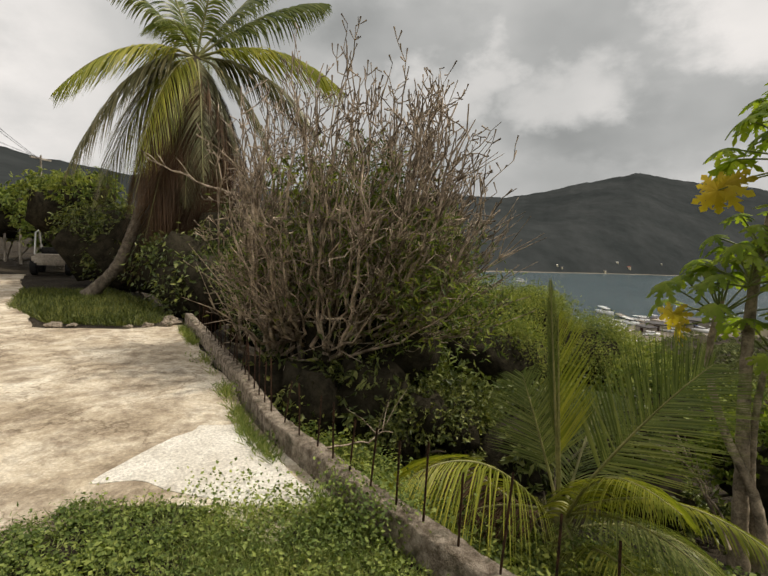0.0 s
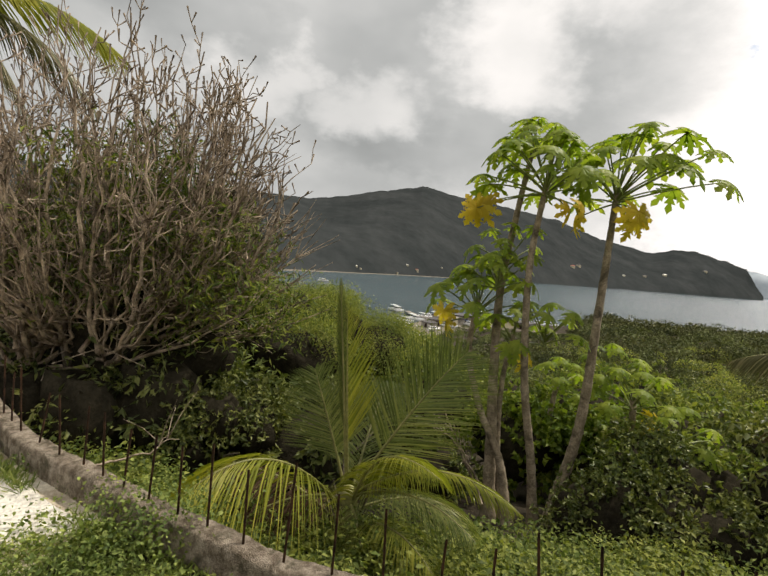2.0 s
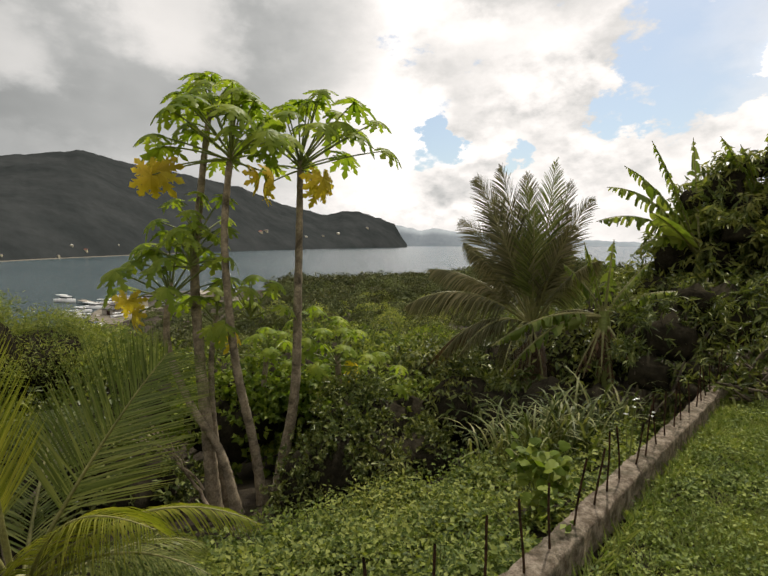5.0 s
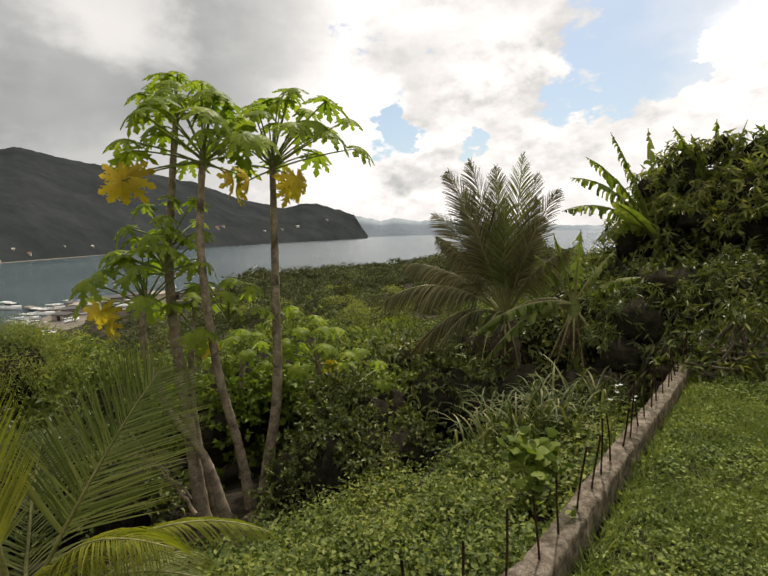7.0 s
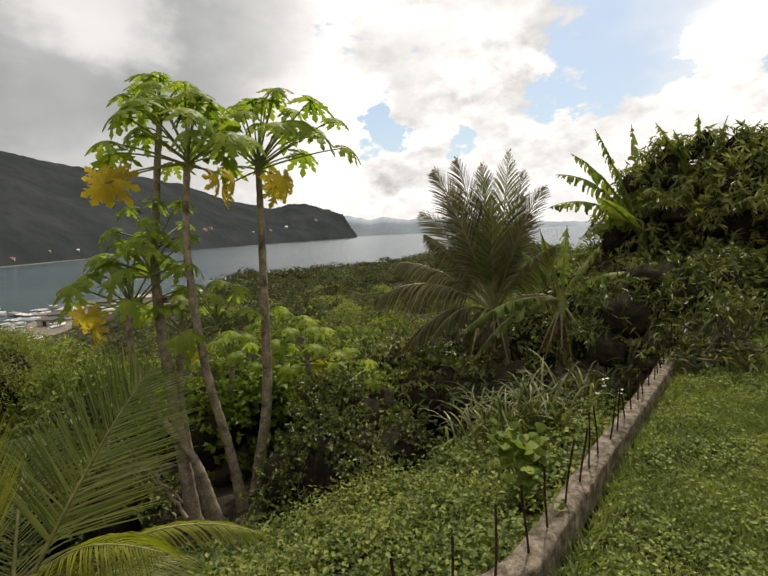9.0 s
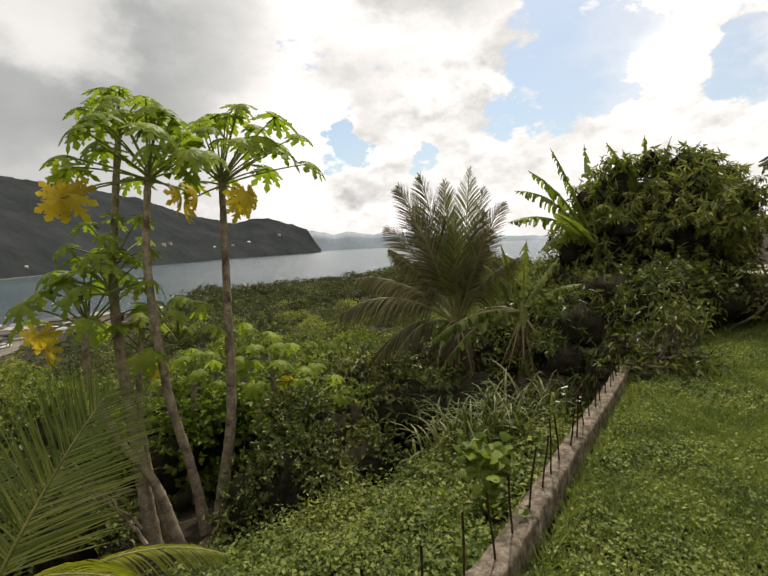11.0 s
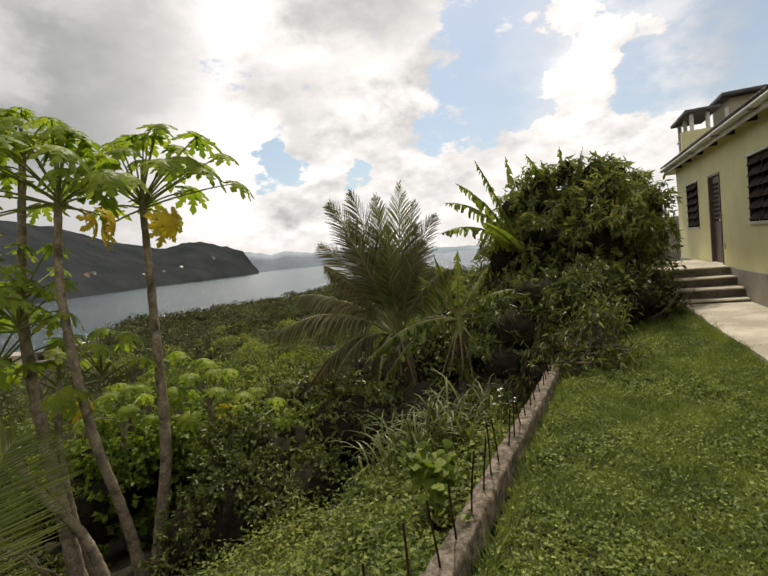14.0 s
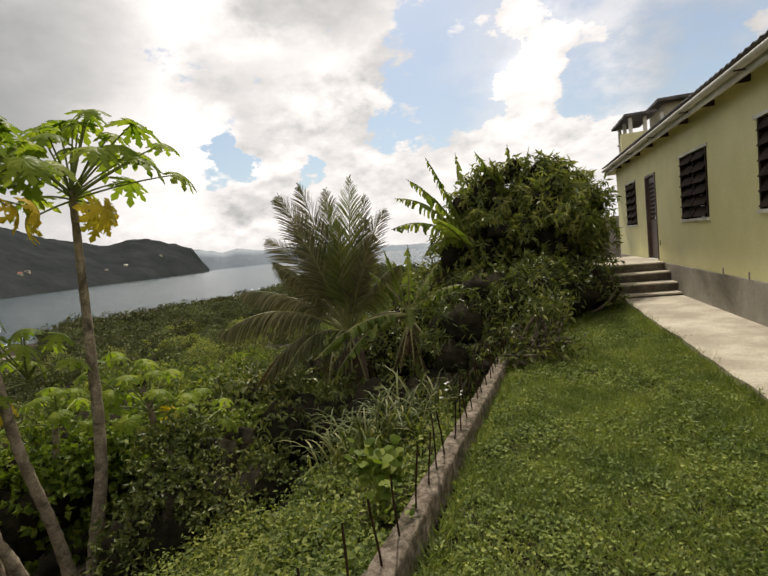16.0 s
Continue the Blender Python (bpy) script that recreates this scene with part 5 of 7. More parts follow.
# ---- bare shrub with a thicket of upright twigs ----
def make_bare_shrub():
    base = np.array((-6.10, -2.50, ground_z(-6.10, -2.50)))
    shrub = tagged(empty("bare_shrub", *base), "large half-bare shrub with a thicket of grey-brown upright twigs", "shrub")
    r = np.random.default_rng(31)
    spray = []
    forks = []
    for i in range(11):
        a = i * 2.4
        k = np.array([math.cos(a) * 0.42 * math.sqrt(i / 11), 0.12 + math.sin(a) * 0.62 * math.sqrt(i / 11), r.uniform(0.65, 1.15)])
        p = bez((k[0] * 0.4, k[1] * 0.4, -0.1), k * np.array([0.5, 0.5, 0.6]) + np.append(r.normal(size=2) * 0.12, 0), k, 10)
        v, f = tube(p, np.linspace(0.062, 0.040, 10) * r.uniform(0.8, 1.15), 8)
        put("trunk", mesh_np("trunk", v, f), M_BARK, shrub, smooth=True)
        forks.append(k)
    for i in range(150):
        a = r.uniform(0, 2 * math.pi)
        out = math.sqrt(r.uniform(0, 1))
        rx = 1.20 * out * math.cos(a)
        ry = 0.38 + 1.85 * out * math.sin(a)
        h = (4.75 - 1.6 * out ** 2.4) * (r.uniform(0.88, 1.0) if i % 3 else r.uniform(0.6, 0.9))
        foot = min(forks, key=lambda q: np.hypot(q[0] - rx * 0.35, q[1] - ry * 0.42) + r.uniform(0, 0.15))
        top = np.array([rx, ry, h])
        ctrl = np.array([rx * 0.85, ry * 0.85, h * 0.42]) + r.normal(size=3) * 0.14
        pts = bez(foot, ctrl, top, 16)
        pts[1:] += np.cumsum(r.normal(size=(15, 3)) * 0.048, axis=0) * np.array([1, 1, 0.4])
        twigs = []
        for k in range(int(r.integers(7, 12))):
            j = int(r.integers(5, 15))
            s = pts[j]
            d = unit((pts[j + 1] - pts[j]) / np.linalg.norm(pts[j + 1] - pts[j]) + r.normal(size=3) * 0.75 + np.array([rx, ry, 0]) * 0.12)
            ln = r.uniform(0.22, 0.65)
            q = np.array([s + d * ln * t + UP * 0.18 * ln * t * t for t in np.linspace(0, 1, 6)])
            q[1:] += np.cumsum(r.normal(size=(5, 3)) * 0.034, axis=0)
            twigs.append(tube(q, np.linspace(0.008, 0.004, 6), 4))
            for e in range(int(r.integers(3, 7))):
                p = q[int(r.integers(2, 6))]
                d2 = unit(d + r.normal(size=3) * 0.8)
                l2 = r.uniform(0.05, 0.15)
                twigs.append(tube(np.array([p, p + d2 * l2 * 0.5 + UP * 0.01, p + d2 * l2 + UP * 0.03]), [0.005, 0.005, 0.010], 4))
        v, f = tube(pts, np.linspace(0.030, 0.007, 16) * r.uniform(0.7, 1.2), 5)
        put("limb", mesh_np("limb", v, f), M_TWIG, shrub, smooth=True)
        spray += twigs
    # low spreading boughs
    for i in range(64):
        a = r.uniform(-0.5, math.pi + 0.5)
        ln = r.uniform(1.6, 2.7)
        end = np.array([math.cos(a) * ln * 0.6, math.sin(a) * ln * (1.05 if math.sin(a) > 0 else 0.75), r.uniform(1.5, 3.3)])
        pts = bez(forks[i % 11], end * np.array([0.55, 0.55, 0.55]), end, 12)
        pts[1:] += r.normal(size=(11, 3)) * 0.03
        twigs = []
        for k in range(8):
            j = int(r.integers(4, 11))
            d = unit(pts[j + 1] - pts[j] + r.normal(size=3) * 0.09)
            q = np.array([pts[j] + d * t * 0.5 + UP * 0.1 * t for t in np.linspace(0, 1, 5)])
            twigs.append(tube(q, np.linspace(0.006, 0.0025, 5), 4))
        v, f = tube(pts, np.linspace(0.03, 0.005, 12), 5)
        put("limb", mesh_np("limb", v, f), M_TWIG, shrub, smooth=True)
        spray += twigs
    v, f = join(spray)
    tagged(put("twig_thicket", mesh_np("twig_thicket", v, f), M_TWIG, shrub, "curling grey-brown twig ends", smooth=True), kind="stuff")
    n = 14000
    pos, d, rr = clump_points([(0.0, 0.3, 1.9, 1.1, 0.9), (0.1, 1.1, 2.1, 1.0, 0.8), (0.1, -0.5, 1.8, 0.8, 0.8), (-0.2, 0.4, 2.7, 1.2, 0.9), (0.4, 1.6, 1.5, 0.9, 0.8)], n, 77, (0.3, 1.0))
    way = rr.normal(size=(n, 3)) + UP * 0.2
    L = rr.uniform(0.05, 0.13, n)
    v, f = leaves(pos, way, L, L * 0.24)
    put("leaves", mesh_np("leaves", v, f), M_LEAF_MID, shrub, "sparse small olive leaves")
    for i in range(5):
        s = np.array([r.uniform(-0.3, 0.3), r.uniform(-0.5, 0.5), -0.2])
        e = s + np.array([r.uniform(-0.5, 0.5), r.uniform(-0.7, 0.7), 1.5])
        v, f = tube(bez(s, (s + e) / 2 + r.normal(size=3) * 0.12, e, 10), np.linspace(0.075, 0.03, 10), 8)
        put("stem", mesh_np("stem", v, f), M_BARK, shrub, smooth=True)


make_bare_shrub()


# ---- bananas ----
def banana_leaf(plant, base, tip, lift, width, seed, torn=0.5, mat=None):
    """A banana leaf: midrib and blade torn into strips."""
    r = np.random.default_rng(seed)
    base, tip = np.asarray(base, float), np.asarray(tip, float)
    span = np.linalg.norm(tip - base)
    rib = bez(base, base * 0.5 + tip * 0.5 + UP * lift * span, tip, 40)
    V, F = [], []
    for s in (-1, 1):
        i = 7
        while i < 39:
            step = int(r.integers(1, 3)) if r.uniform() < torn else int(r.integers(3, 8))
            j = min(39, i + step)
            sag = r.uniform(0.5, 1.5) * (1 if torn > 0.3 else 0.4)
            tilt = r.uniform(-0.55, 0.55)
            rows = []
            for k in range(i, j + 1):
                t = k / 39
                w = width * math.sin(min(1, 0.06 + t * 0.97) * math.pi) ** 0.45
                tan = unit(rib[min(39, k + 1)] - rib[max(0, k - 1)])
                ac = np.cross(tan, UP)
                ac = unit(ac if np.linalg.norm(ac) > 0.2 else ac + np.array([0.5, 0.5, 0]))
                row = []
                for q in range(4):
                    u = q / 3
                    mid = (i + j) / 2
                    kk = mid + (k - mid) * (1 - 0.55 * u * torn)
                    k0 = min(38, int(kk))
                    root = rib[k0] * (1 - kk + k0) + rib[k0 + 1] * (kk - k0)
                    row.append(root + ac * s * w * u * math.cos(sag * u) + tan * (0.18 * w * u + tilt * w * u * 0.6) - UP * w * u * math.sin(sag * u) * 1.0 + UP * 0.12 * w * math.sin(u * 2.2))
                rows.append(row)
            o = len(V)
            for row in rows:
                V += row
            for a in range(len(rows) - 1):
                for q in range(3):
                    c = o + a * 4 + q
                    F.append((c, c + 1, c + 5, c + 4))
            i = j
    lf = put("leaf", mesh_np("leaf", V, F), mat or M_BANANA, plant, smooth=True)
    v, f = tube(rib, np.linspace(0.028, 0.006, 40), 6)
    put("midrib", mesh_np("midrib", v, f), M_RIB, lf, smooth=True)


def make_banana(heart, tips, label, seed, width=0.26, dry=()):
    x, y, z = heart
    base = np.array((x, y, ground_z(x, y)))
    plant = tagged(empty("banana_plant", *base), label, "banana plant", "bananas by the palm")
    v, f = trunk_mesh([(0, 0, -0.1), (0.03, 0.0, (z - base[2]) * 0.5), (0, 0, z - base[2])], 0.13, 0.07, 0.03, 10, 20, 0.03)
    put("pseudostem", mesh_np("pseudostem", v, f), M_PETIOLE, plant, smooth=True)
    for i, (tip, lift, w) in enumerate(tips):
        banana_leaf(plant, (0, 0, z - base[2] - 0.1), np.array(tip) - base, lift, width * abs(w), seed + i, 0.85 if w > 0 else 0.0)
    for i, tip in enumerate(dry):
        banana_leaf(plant, (0, 0, z - base[2] - 0.15), np.array(tip) - base, 0.05, width * 0.5, seed + 50 + i, 0.9, M_FROND_DEAD)
    return plant


make_banana((-1.55, 9.3, 1.35), [((-2.80, 8.18, 2.43), 0.30, 0.95), ((-2.92, 8.10, 1.86), 0.34, 0.95), ((-2.62, 8.50, 2.80), 0.22, 0.85), ((-2.28, 8.80, 3.22), 0.10, 0.8), ((-1.76, 9.37, 3.30), 0.05, 0.75), ((-2.08, 7.90, 1.98), 0.10, -0.8),
                               ((-2.35, 8.2, 1.3), 0.5, 0.8)], "banana plant with wind-torn leaves behind the palm", 600)
make_banana((-0.7, 10.3, 1.9), [((-1.38, 9.41, 3.28), 0.10, 0.75), ((-1.12, 9.72, 3.16), 0.12, 0.75), ((-0.3, 10.3, 3.38), 0.10, 0.7), ((0.2, 10.5, 3.25), 0.14, 0.7), ((-0.75, 10.0, 3.42), 0.05, 0.7)],
            "tall banana plant with ragged upright leaves", 640)
make_banana((-2.37, 6.70, 0.55), [((-3.55, 5.60, 0.05), 0.26, 0.95), ((-3.38, 5.67, -0.35), 0.34, 0.9), ((-1.48, 6.59, 0.88), 0.22, 0.8), ((-2.62, 6.47, 1.52), 0.05, 0.8), ((-2.30, 6.75, 1.55), 0.05, 0.7), ((-1.85, 6.9, 1.25), 0.15, 0.8), ((-2.95, 6.6, 1.2), 0.2, 0.8)],
            "small banana plant with brown dry leaves hanging at its stem", 680, 0.2, [(-2.36, 6.43, -1.0), (-2.15, 6.46, -0.6), (-2.54, 6.39, -0.40), (-1.96, 6.50, -0.1), (-2.75, 6.45, -0.6), (-2.30, 6.40, -0.3)])

# ---- trees and bushes ----
MANGO_CROWN = [(-0.9, 10.4, 1.96, 1.05, 0.75), (0.1, 10.9, 1.91, 1.05, 0.75), (-0.3, 10.2, 1.45, 1.25, 0.9), (0.45, 11.5, 1.75, 0.8, 0.9), (-1.5, 9.9, 1.35, 0.85, 0.8), (0.35, 10.8, 0.75, 0.75, 0.7), (-0.6, 9.6, 0.55, 0.95, 0.7), (-1.35, 10.0, 2.41, 0.55, 0.5), (-0.4, 10.5, 2.46, 0.6, 0.45), (0.4, 11.2, 2.16, 0.55, 0.5), (-0.1, 9.8, 2.06, 0.6, 0.5), (0.75, 11.6, 1.2, 0.5, 0.6)]
MANGO_TUFTS = [(-1.15, 9.9, 2.73, 0.24, 0.34), (-0.65, 10.1, 2.93, 0.22, 0.32), (-0.15, 10.3, 2.83, 0.24, 0.3), (0.35, 10.6, 2.73, 0.24, 0.34), (0.75, 11.0, 2.48, 0.26, 0.34), (1.05, 11.5, 2.03, 0.3, 0.36), (1.15, 11.8, 1.43, 0.3, 0.4), (-1.75, 9.3, 2.23, 0.26, 0.3), (-1.05, 9.2, 1.68, 0.36, 0.3), (0.1, 9.7, 2.43, 0.26, 0.28), (0.65, 10.4, 1.68, 0.34, 0.32), (-1.95, 9.5, 1.25, 0.5, 0.55), (-2.15, 9.3, 0.55, 0.6, 0.6), (-1.6, 9.8, 1.53, 0.5, 0.45), (-1.75, 9.8, 1.83, 0.32, 0.28), (-0.9, 10.2, 2.78, 0.3, 0.26), (0.1, 10.7, 2.78, 0.28, 0.24), (0.85, 11.4, 2.08, 0.3, 0.3), (-0.55, 9.4, 1.4, 0.35, 0.3), (0.3, 10.0, 1.5, 0.35, 0.3)]
leafy("mango_tree", MANGO_CROWN + MANGO_TUFTS,
      36000, 0.165, M_MANGO, "dense round mango tree with glossy drooping leaves", "tree", 801, 0.26, 0.75, 0.7, 9, base=(-0.1, 10.8, -0.1), core=0.66, rosette=8, tuft=8)
leafy("bush", [(-1.40, 5.75, 0.42, 0.46, 0.45), (-1.22, 6.10, 0.85, 0.36, 0.28), (-1.55, 5.50, 0.05, 0.40, 0.35), (-1.75, 6.2, 0.3, 0.42, 0.4), (-1.05, 6.2, 0.5, 0.34, 0.36), (-1.12, 5.45, 0.12, 0.26, 0.20), (-1.1, 5.15, 0.0, 0.20, 0.16)], 2600, 0.115, M_LEAF_DARK,
      "feathery light green bush leaning over the wall", "bush", 811, 0.19, 0.55, 0.7, 26, base=(-1.6, 6.0, -1.0), core=0.62, rosette=9, tuft=6)
leafy("bush", [(-0.42, 5.75, 0.46, 0.30, 0.24), (-0.62, 5.40, 0.04, 0.30, 0.15), (-0.20, 5.55, 0.10, 0.26, 0.20), (-0.85, 5.60, 0.20, 0.30, 0.22), (-0.35, 6.3, 0.40, 0.42, 0.34), (-0.88, 5.15, 0.04, 0.2, 0.12)], 1300, 0.105, M_LEAF_DARK,
      "dusty twiggy bush hanging over the wall's end", "bush", 812, 0.28, 0.8, 0.5, 44, base=(-0.6, 6.0, -0.07), core=0.0)
# dark leaves and core put the hollow's shade below the palm into colour
leafy("bush", [(-3.4, 5.75, -1.05, 0.8, 0.70), (-2.75, 5.75, -0.85, 0.65, 0.75), (-4.1, 5.7, -1.0, 0.75, 0.70), (-2.2, 5.9, -0.8, 0.5, 0.6)], 2000, 0.13, M_LEAF_DARK, "thicket under the palm, its core painted dark as the hollow's shade", "bush", 848, 0.30, 0.9, 0.7, 12, base=(-3.2, 5.8, -2.0), core=0.78, rosette=5)
leafy("bush", [(-1.0, 7.6, 0.5, 0.6, 0.6), (-0.4, 7.9, 0.45, 0.55, 0.5), (-1.6, 7.7, 0.4, 0.6, 0.6)], 2000, 0.12, M_LEAF_DARK, "dark bush behind the wall's end", "bush", 814, 0.32, 0.6, 0.7, 8, base=(-0.9, 7.8, -0.4), core=0.75, rosette=5)
leafy("bush", [(0.1, 8.6, 0.35, 0.6, 0.55), (0.6, 9.3, 0.35, 0.6, 0.55), (-0.5, 8.4, 0.5, 0.6, 0.6)], 2400, 0.12, M_LEAF_DARK,
      "dark bush at the foot of the mango tree", "bush", 813, 0.35, 0.5, 0.7, 6, base=(0.2, 8.9, -0.07), core=0.80)
leafy("bush", [(-4.45, 3.75, -1.25, 0.85, 0.62), (-4.75, 4.2, -1.0, 0.75, 0.6), (-4.15, 4.3, -1.35, 0.75, 0.55), (-4.9, 3.5, -1.5, 0.6, 0.55), (-3.9, 3.6, -1.6, 0.55, 0.45)], 17000, 0.065, M_LEAF_DARK,
      "rounded dark bush with small glossy leaves", "bush", 820, 0.5, 0.25, 0.9, 6, core=0.80, rosette=6)
leafy("bush", [(-5.3, 5.6, -1.5, 0.9, 0.7), (-6.2, 6.3, -1.4, 1.1, 0.8), (-5.0, 6.6, -1.9, 1.0, 0.8)], 12000, 0.095, M_LEAF_MID, "green scrub bush with broad leaves", "bush", 821, 0.6, 0.4, 0.8, 4, core=0.78, rosette=6)
leafy("bush", [(-7.4, 5.6, -1.5, 1.2, 0.85), (-8.6, 6.6, -1.6, 1.4, 1.0), (-8.0, 4.4, -1.8, 1.1, 0.9)], 15000, 0.11, M_LEAF_FRESH, "vine-covered bright green thicket", "bush", 822, 0.7, 0.5, 0.8, 4, core=0.78, rosette=6)
leafy("bush", [(-9.9, 8.2, -1.9, 1.7, 1.1), (-11.4, 9.8, -2.2, 1.9, 1.2), (-8.2, 9.4, -2.2, 1.6, 1.1)], 15000, 0.13, M_LEAF_MID, "spreading green thicket on the slope", "bush", 823, 0.6, 0.5, 0.8, 4, core=0.8, rosette=6)
leafy("bush", [(-6.3, 8.6, -1.9, 1.3, 1.1), (-5.3, 8.8, -2.2, 1.1, 0.9), (-5.2, 9.9, -1.6, 1.3, 1.0)], 6500, 0.15, M_LEAF_DARK, "dark thicket beside the palm", "bush", 824, 0.5, 0.5, 0.8, 4, core=0.8)
leafy("bush", [(-4.5, 8.4, -1.9, 0.8, 0.8), (-3.9, 9.5, -1.0, 1.2, 1.2), (-3.0, 10.2, -0.4, 1.2, 1.2)], 5500, 0.14, M_LEAF_DARK, "dark tangled thicket behind the palm", "bush", 825, 0.45, 0.5, 0.8, 4, core=0.82)
leafy("bush", [(-6.4, -0.75, -0.75, 0.75, 0.65), (-6.1, 0.0, -1.1, 0.75, 0.65), (-5.6, -0.6, -1.25, 0.6, 0.55), (-6.9, 0.5, -1.0, 0.8, 0.7)], 8500, 0.10, M_LEAF_DARK,
      "dark leafy bush behind the young palm", "bush", 830, 0.5, 0.3, 0.85, 5, core=0.78, rosette=6)
leafy("acacia_bush", [(-9.3, -1.0, 0.15, 1.2, 0.85), (-8.7, -0.1, -0.45, 1.1, 0.8), (-10.6, -0.1, 0.0, 1.3, 0.9), (-9.4, 0.5, -0.6, 1.0, 0.8)], 30000, 0.072, M_LEAF_FINE, "feathery olive-green acacia bush", "bush", 831, 0.22, 0.2, 0.8, 5, core=0.74)
leafy("acacia_bush", [(-11.2, 1.0, -0.35, 1.4, 0.95), (-12.6, 0.9, -0.25, 1.4, 1.0), (-12.2, 2.4, -0.95, 1.4, 0.9)], 30000, 0.08, M_LEAF_FINE, "feathery olive-green acacia bush", "bush", 832, 0.22, 0.2, 0.8, 5, core=0.76)
leafy("bush", [(-7.6, 1.2, -1.4, 0.9, 0.8), (-8.6, 2.2, -1.6, 1.1, 0.9), (-7.2, 2.2, -1.9, 0.8, 0.7)], 7000, 0.10, M_LEAF_DARK, "dark green bush behind the papayas", "bush", 833, 0.5, 0.4, 0.8, 4, core=0.78, rosette=6)
leafy("bush", [(-10.6, 3.6, -1.9, 1.4, 1.0), (-12.8, 4.6, -2.1, 1.7, 1.1), (-11.2, 5.8, -2.3, 1.6, 1.1)], 15000, 0.12, M_LEAF_MID, "broad green thicket on the slope", "bush", 834, 0.55, 0.4, 0.8, 4, core=0.8, rosette=6)
leafy("bush", [(-14.6, 2.6, -1.8, 1.6, 1.1), (-16.5, 4.2, -2.3, 2.0, 1.3), (-15.8, 0.6, -1.6, 1.7, 1.2)], 9000, 0.18, M_LEAF_FINE, "olive scrub thicket on the slope", "bush", 835, 0.4, 0.4, 0.8, 4, core=0.8)
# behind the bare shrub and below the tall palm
# core nearly full size, so painted shade fills the shrub's foot
leafy("bush", [(-5.35, -2.25, -0.40, 0.55, 0.55), (-5.55, -1.60, -0.35, 0.60, 0.55), (-6.3, -2.1, 0.3, 0.8, 0.8), (-5.6, -2.9, -0.40, 0.5, 0.5), (-6.4, -1.4, 0.1, 0.6, 0.6)], 4200, 0.10, M_LEAF_DARK, "undergrowth round the bare shrub's foot with a near-black shade core", "bush", 846, 0.35, 0.4, 0.8, 14, core=0.95, rosette=5)
leafy("bush", [(-5.35, -0.95, -0.42, 0.42, 0.40), (-5.60, -0.60, -0.60, 0.45, 0.42), (-5.25, -1.25, -0.70, 0.40, 0.35)], 7500, 0.052, M_LEAF_DARK, "small-leaved dark bush beside the young palm", "bush", 847, 0.5, 0.3, 0.85, 8, core=0.75, rosette=6)
leafy("bush", [(-7.4, -3.0, 0.0, 1.0, 1.0), (-8.4, -3.9, 0.2, 1.1, 1.1), (-7.6, -1.9, -0.3, 1.0, 0.9)], 8000, 0.11, M_LEAF_DARK, "dark thicket behind the bare shrub", "bush", 840, 0.4, 0.4, 0.8, 6, core=0.82)
# full-size cores under few leaves: backlit shade painted near-black
leafy("bush", [(-10.4, -6.9, 0.6, 1.0, 1.0), (-11.4, -6.3, 0.9, 1.3, 1.3), (-9.6, -5.8, 0.3, 1.1, 0.9)], 5500, 0.13, M_LEAF_DARK, "thicket under the coconut palm, its shade painted as a near-black core", "bush", 841, 0.4, 0.5, 0.8, 6, core=1.0)
leafy("bush", [(-12.3, -9.8, 1.0, 1.0, 1.2), (-13.0, -11.2, 1.1, 1.2, 1.2), (-12.2, -8.6, 0.9, 1.1, 1.1)], 5500, 0.14, M_LEAF_DARK, "thicket beside the coconut palm, its shade painted as a near-black core", "bush", 842, 0.4, 0.5, 0.8, 6, core=1.0)
leafy("tree", [(-14.2, -13.6, 2.2, 1.3, 1.1), (-14.8, -12.6, 1.4, 1.3, 1.2), (-13.9, -12.4, 2.6, 1.0, 0.8)], 9000, 0.16, M_LEAF_MID, "green tree by the road", "tree", 843, 0.4, 0.5, 0.8, 6, core=0.8, rosette=6)
leafy("tree", [(-18.6, -20.2, 2.0, 1.7, 1.2), (-17.6, -22.4, 1.6, 1.7, 1.2), (-20.0, -19.0, 1.8, 1.8, 1.4)], 9000, 0.2, M_LEAF_MID, "green tree behind the roadside fence", "tree", 844, 0.5, 0.5, 0.8, 6, core=0.8, rosette=6)
leafy("tree", [(-16.6, -15.8, 1.5, 1.2, 1.2), (-17.6, -16.8, 1.7, 1.4, 1.2)], 6000, 0.16, M_LEAF_MID, "leafy tree at the road's edge", "tree", 845, 0.45, 0.5, 0.8, 6, core=0.8, rosette=6)


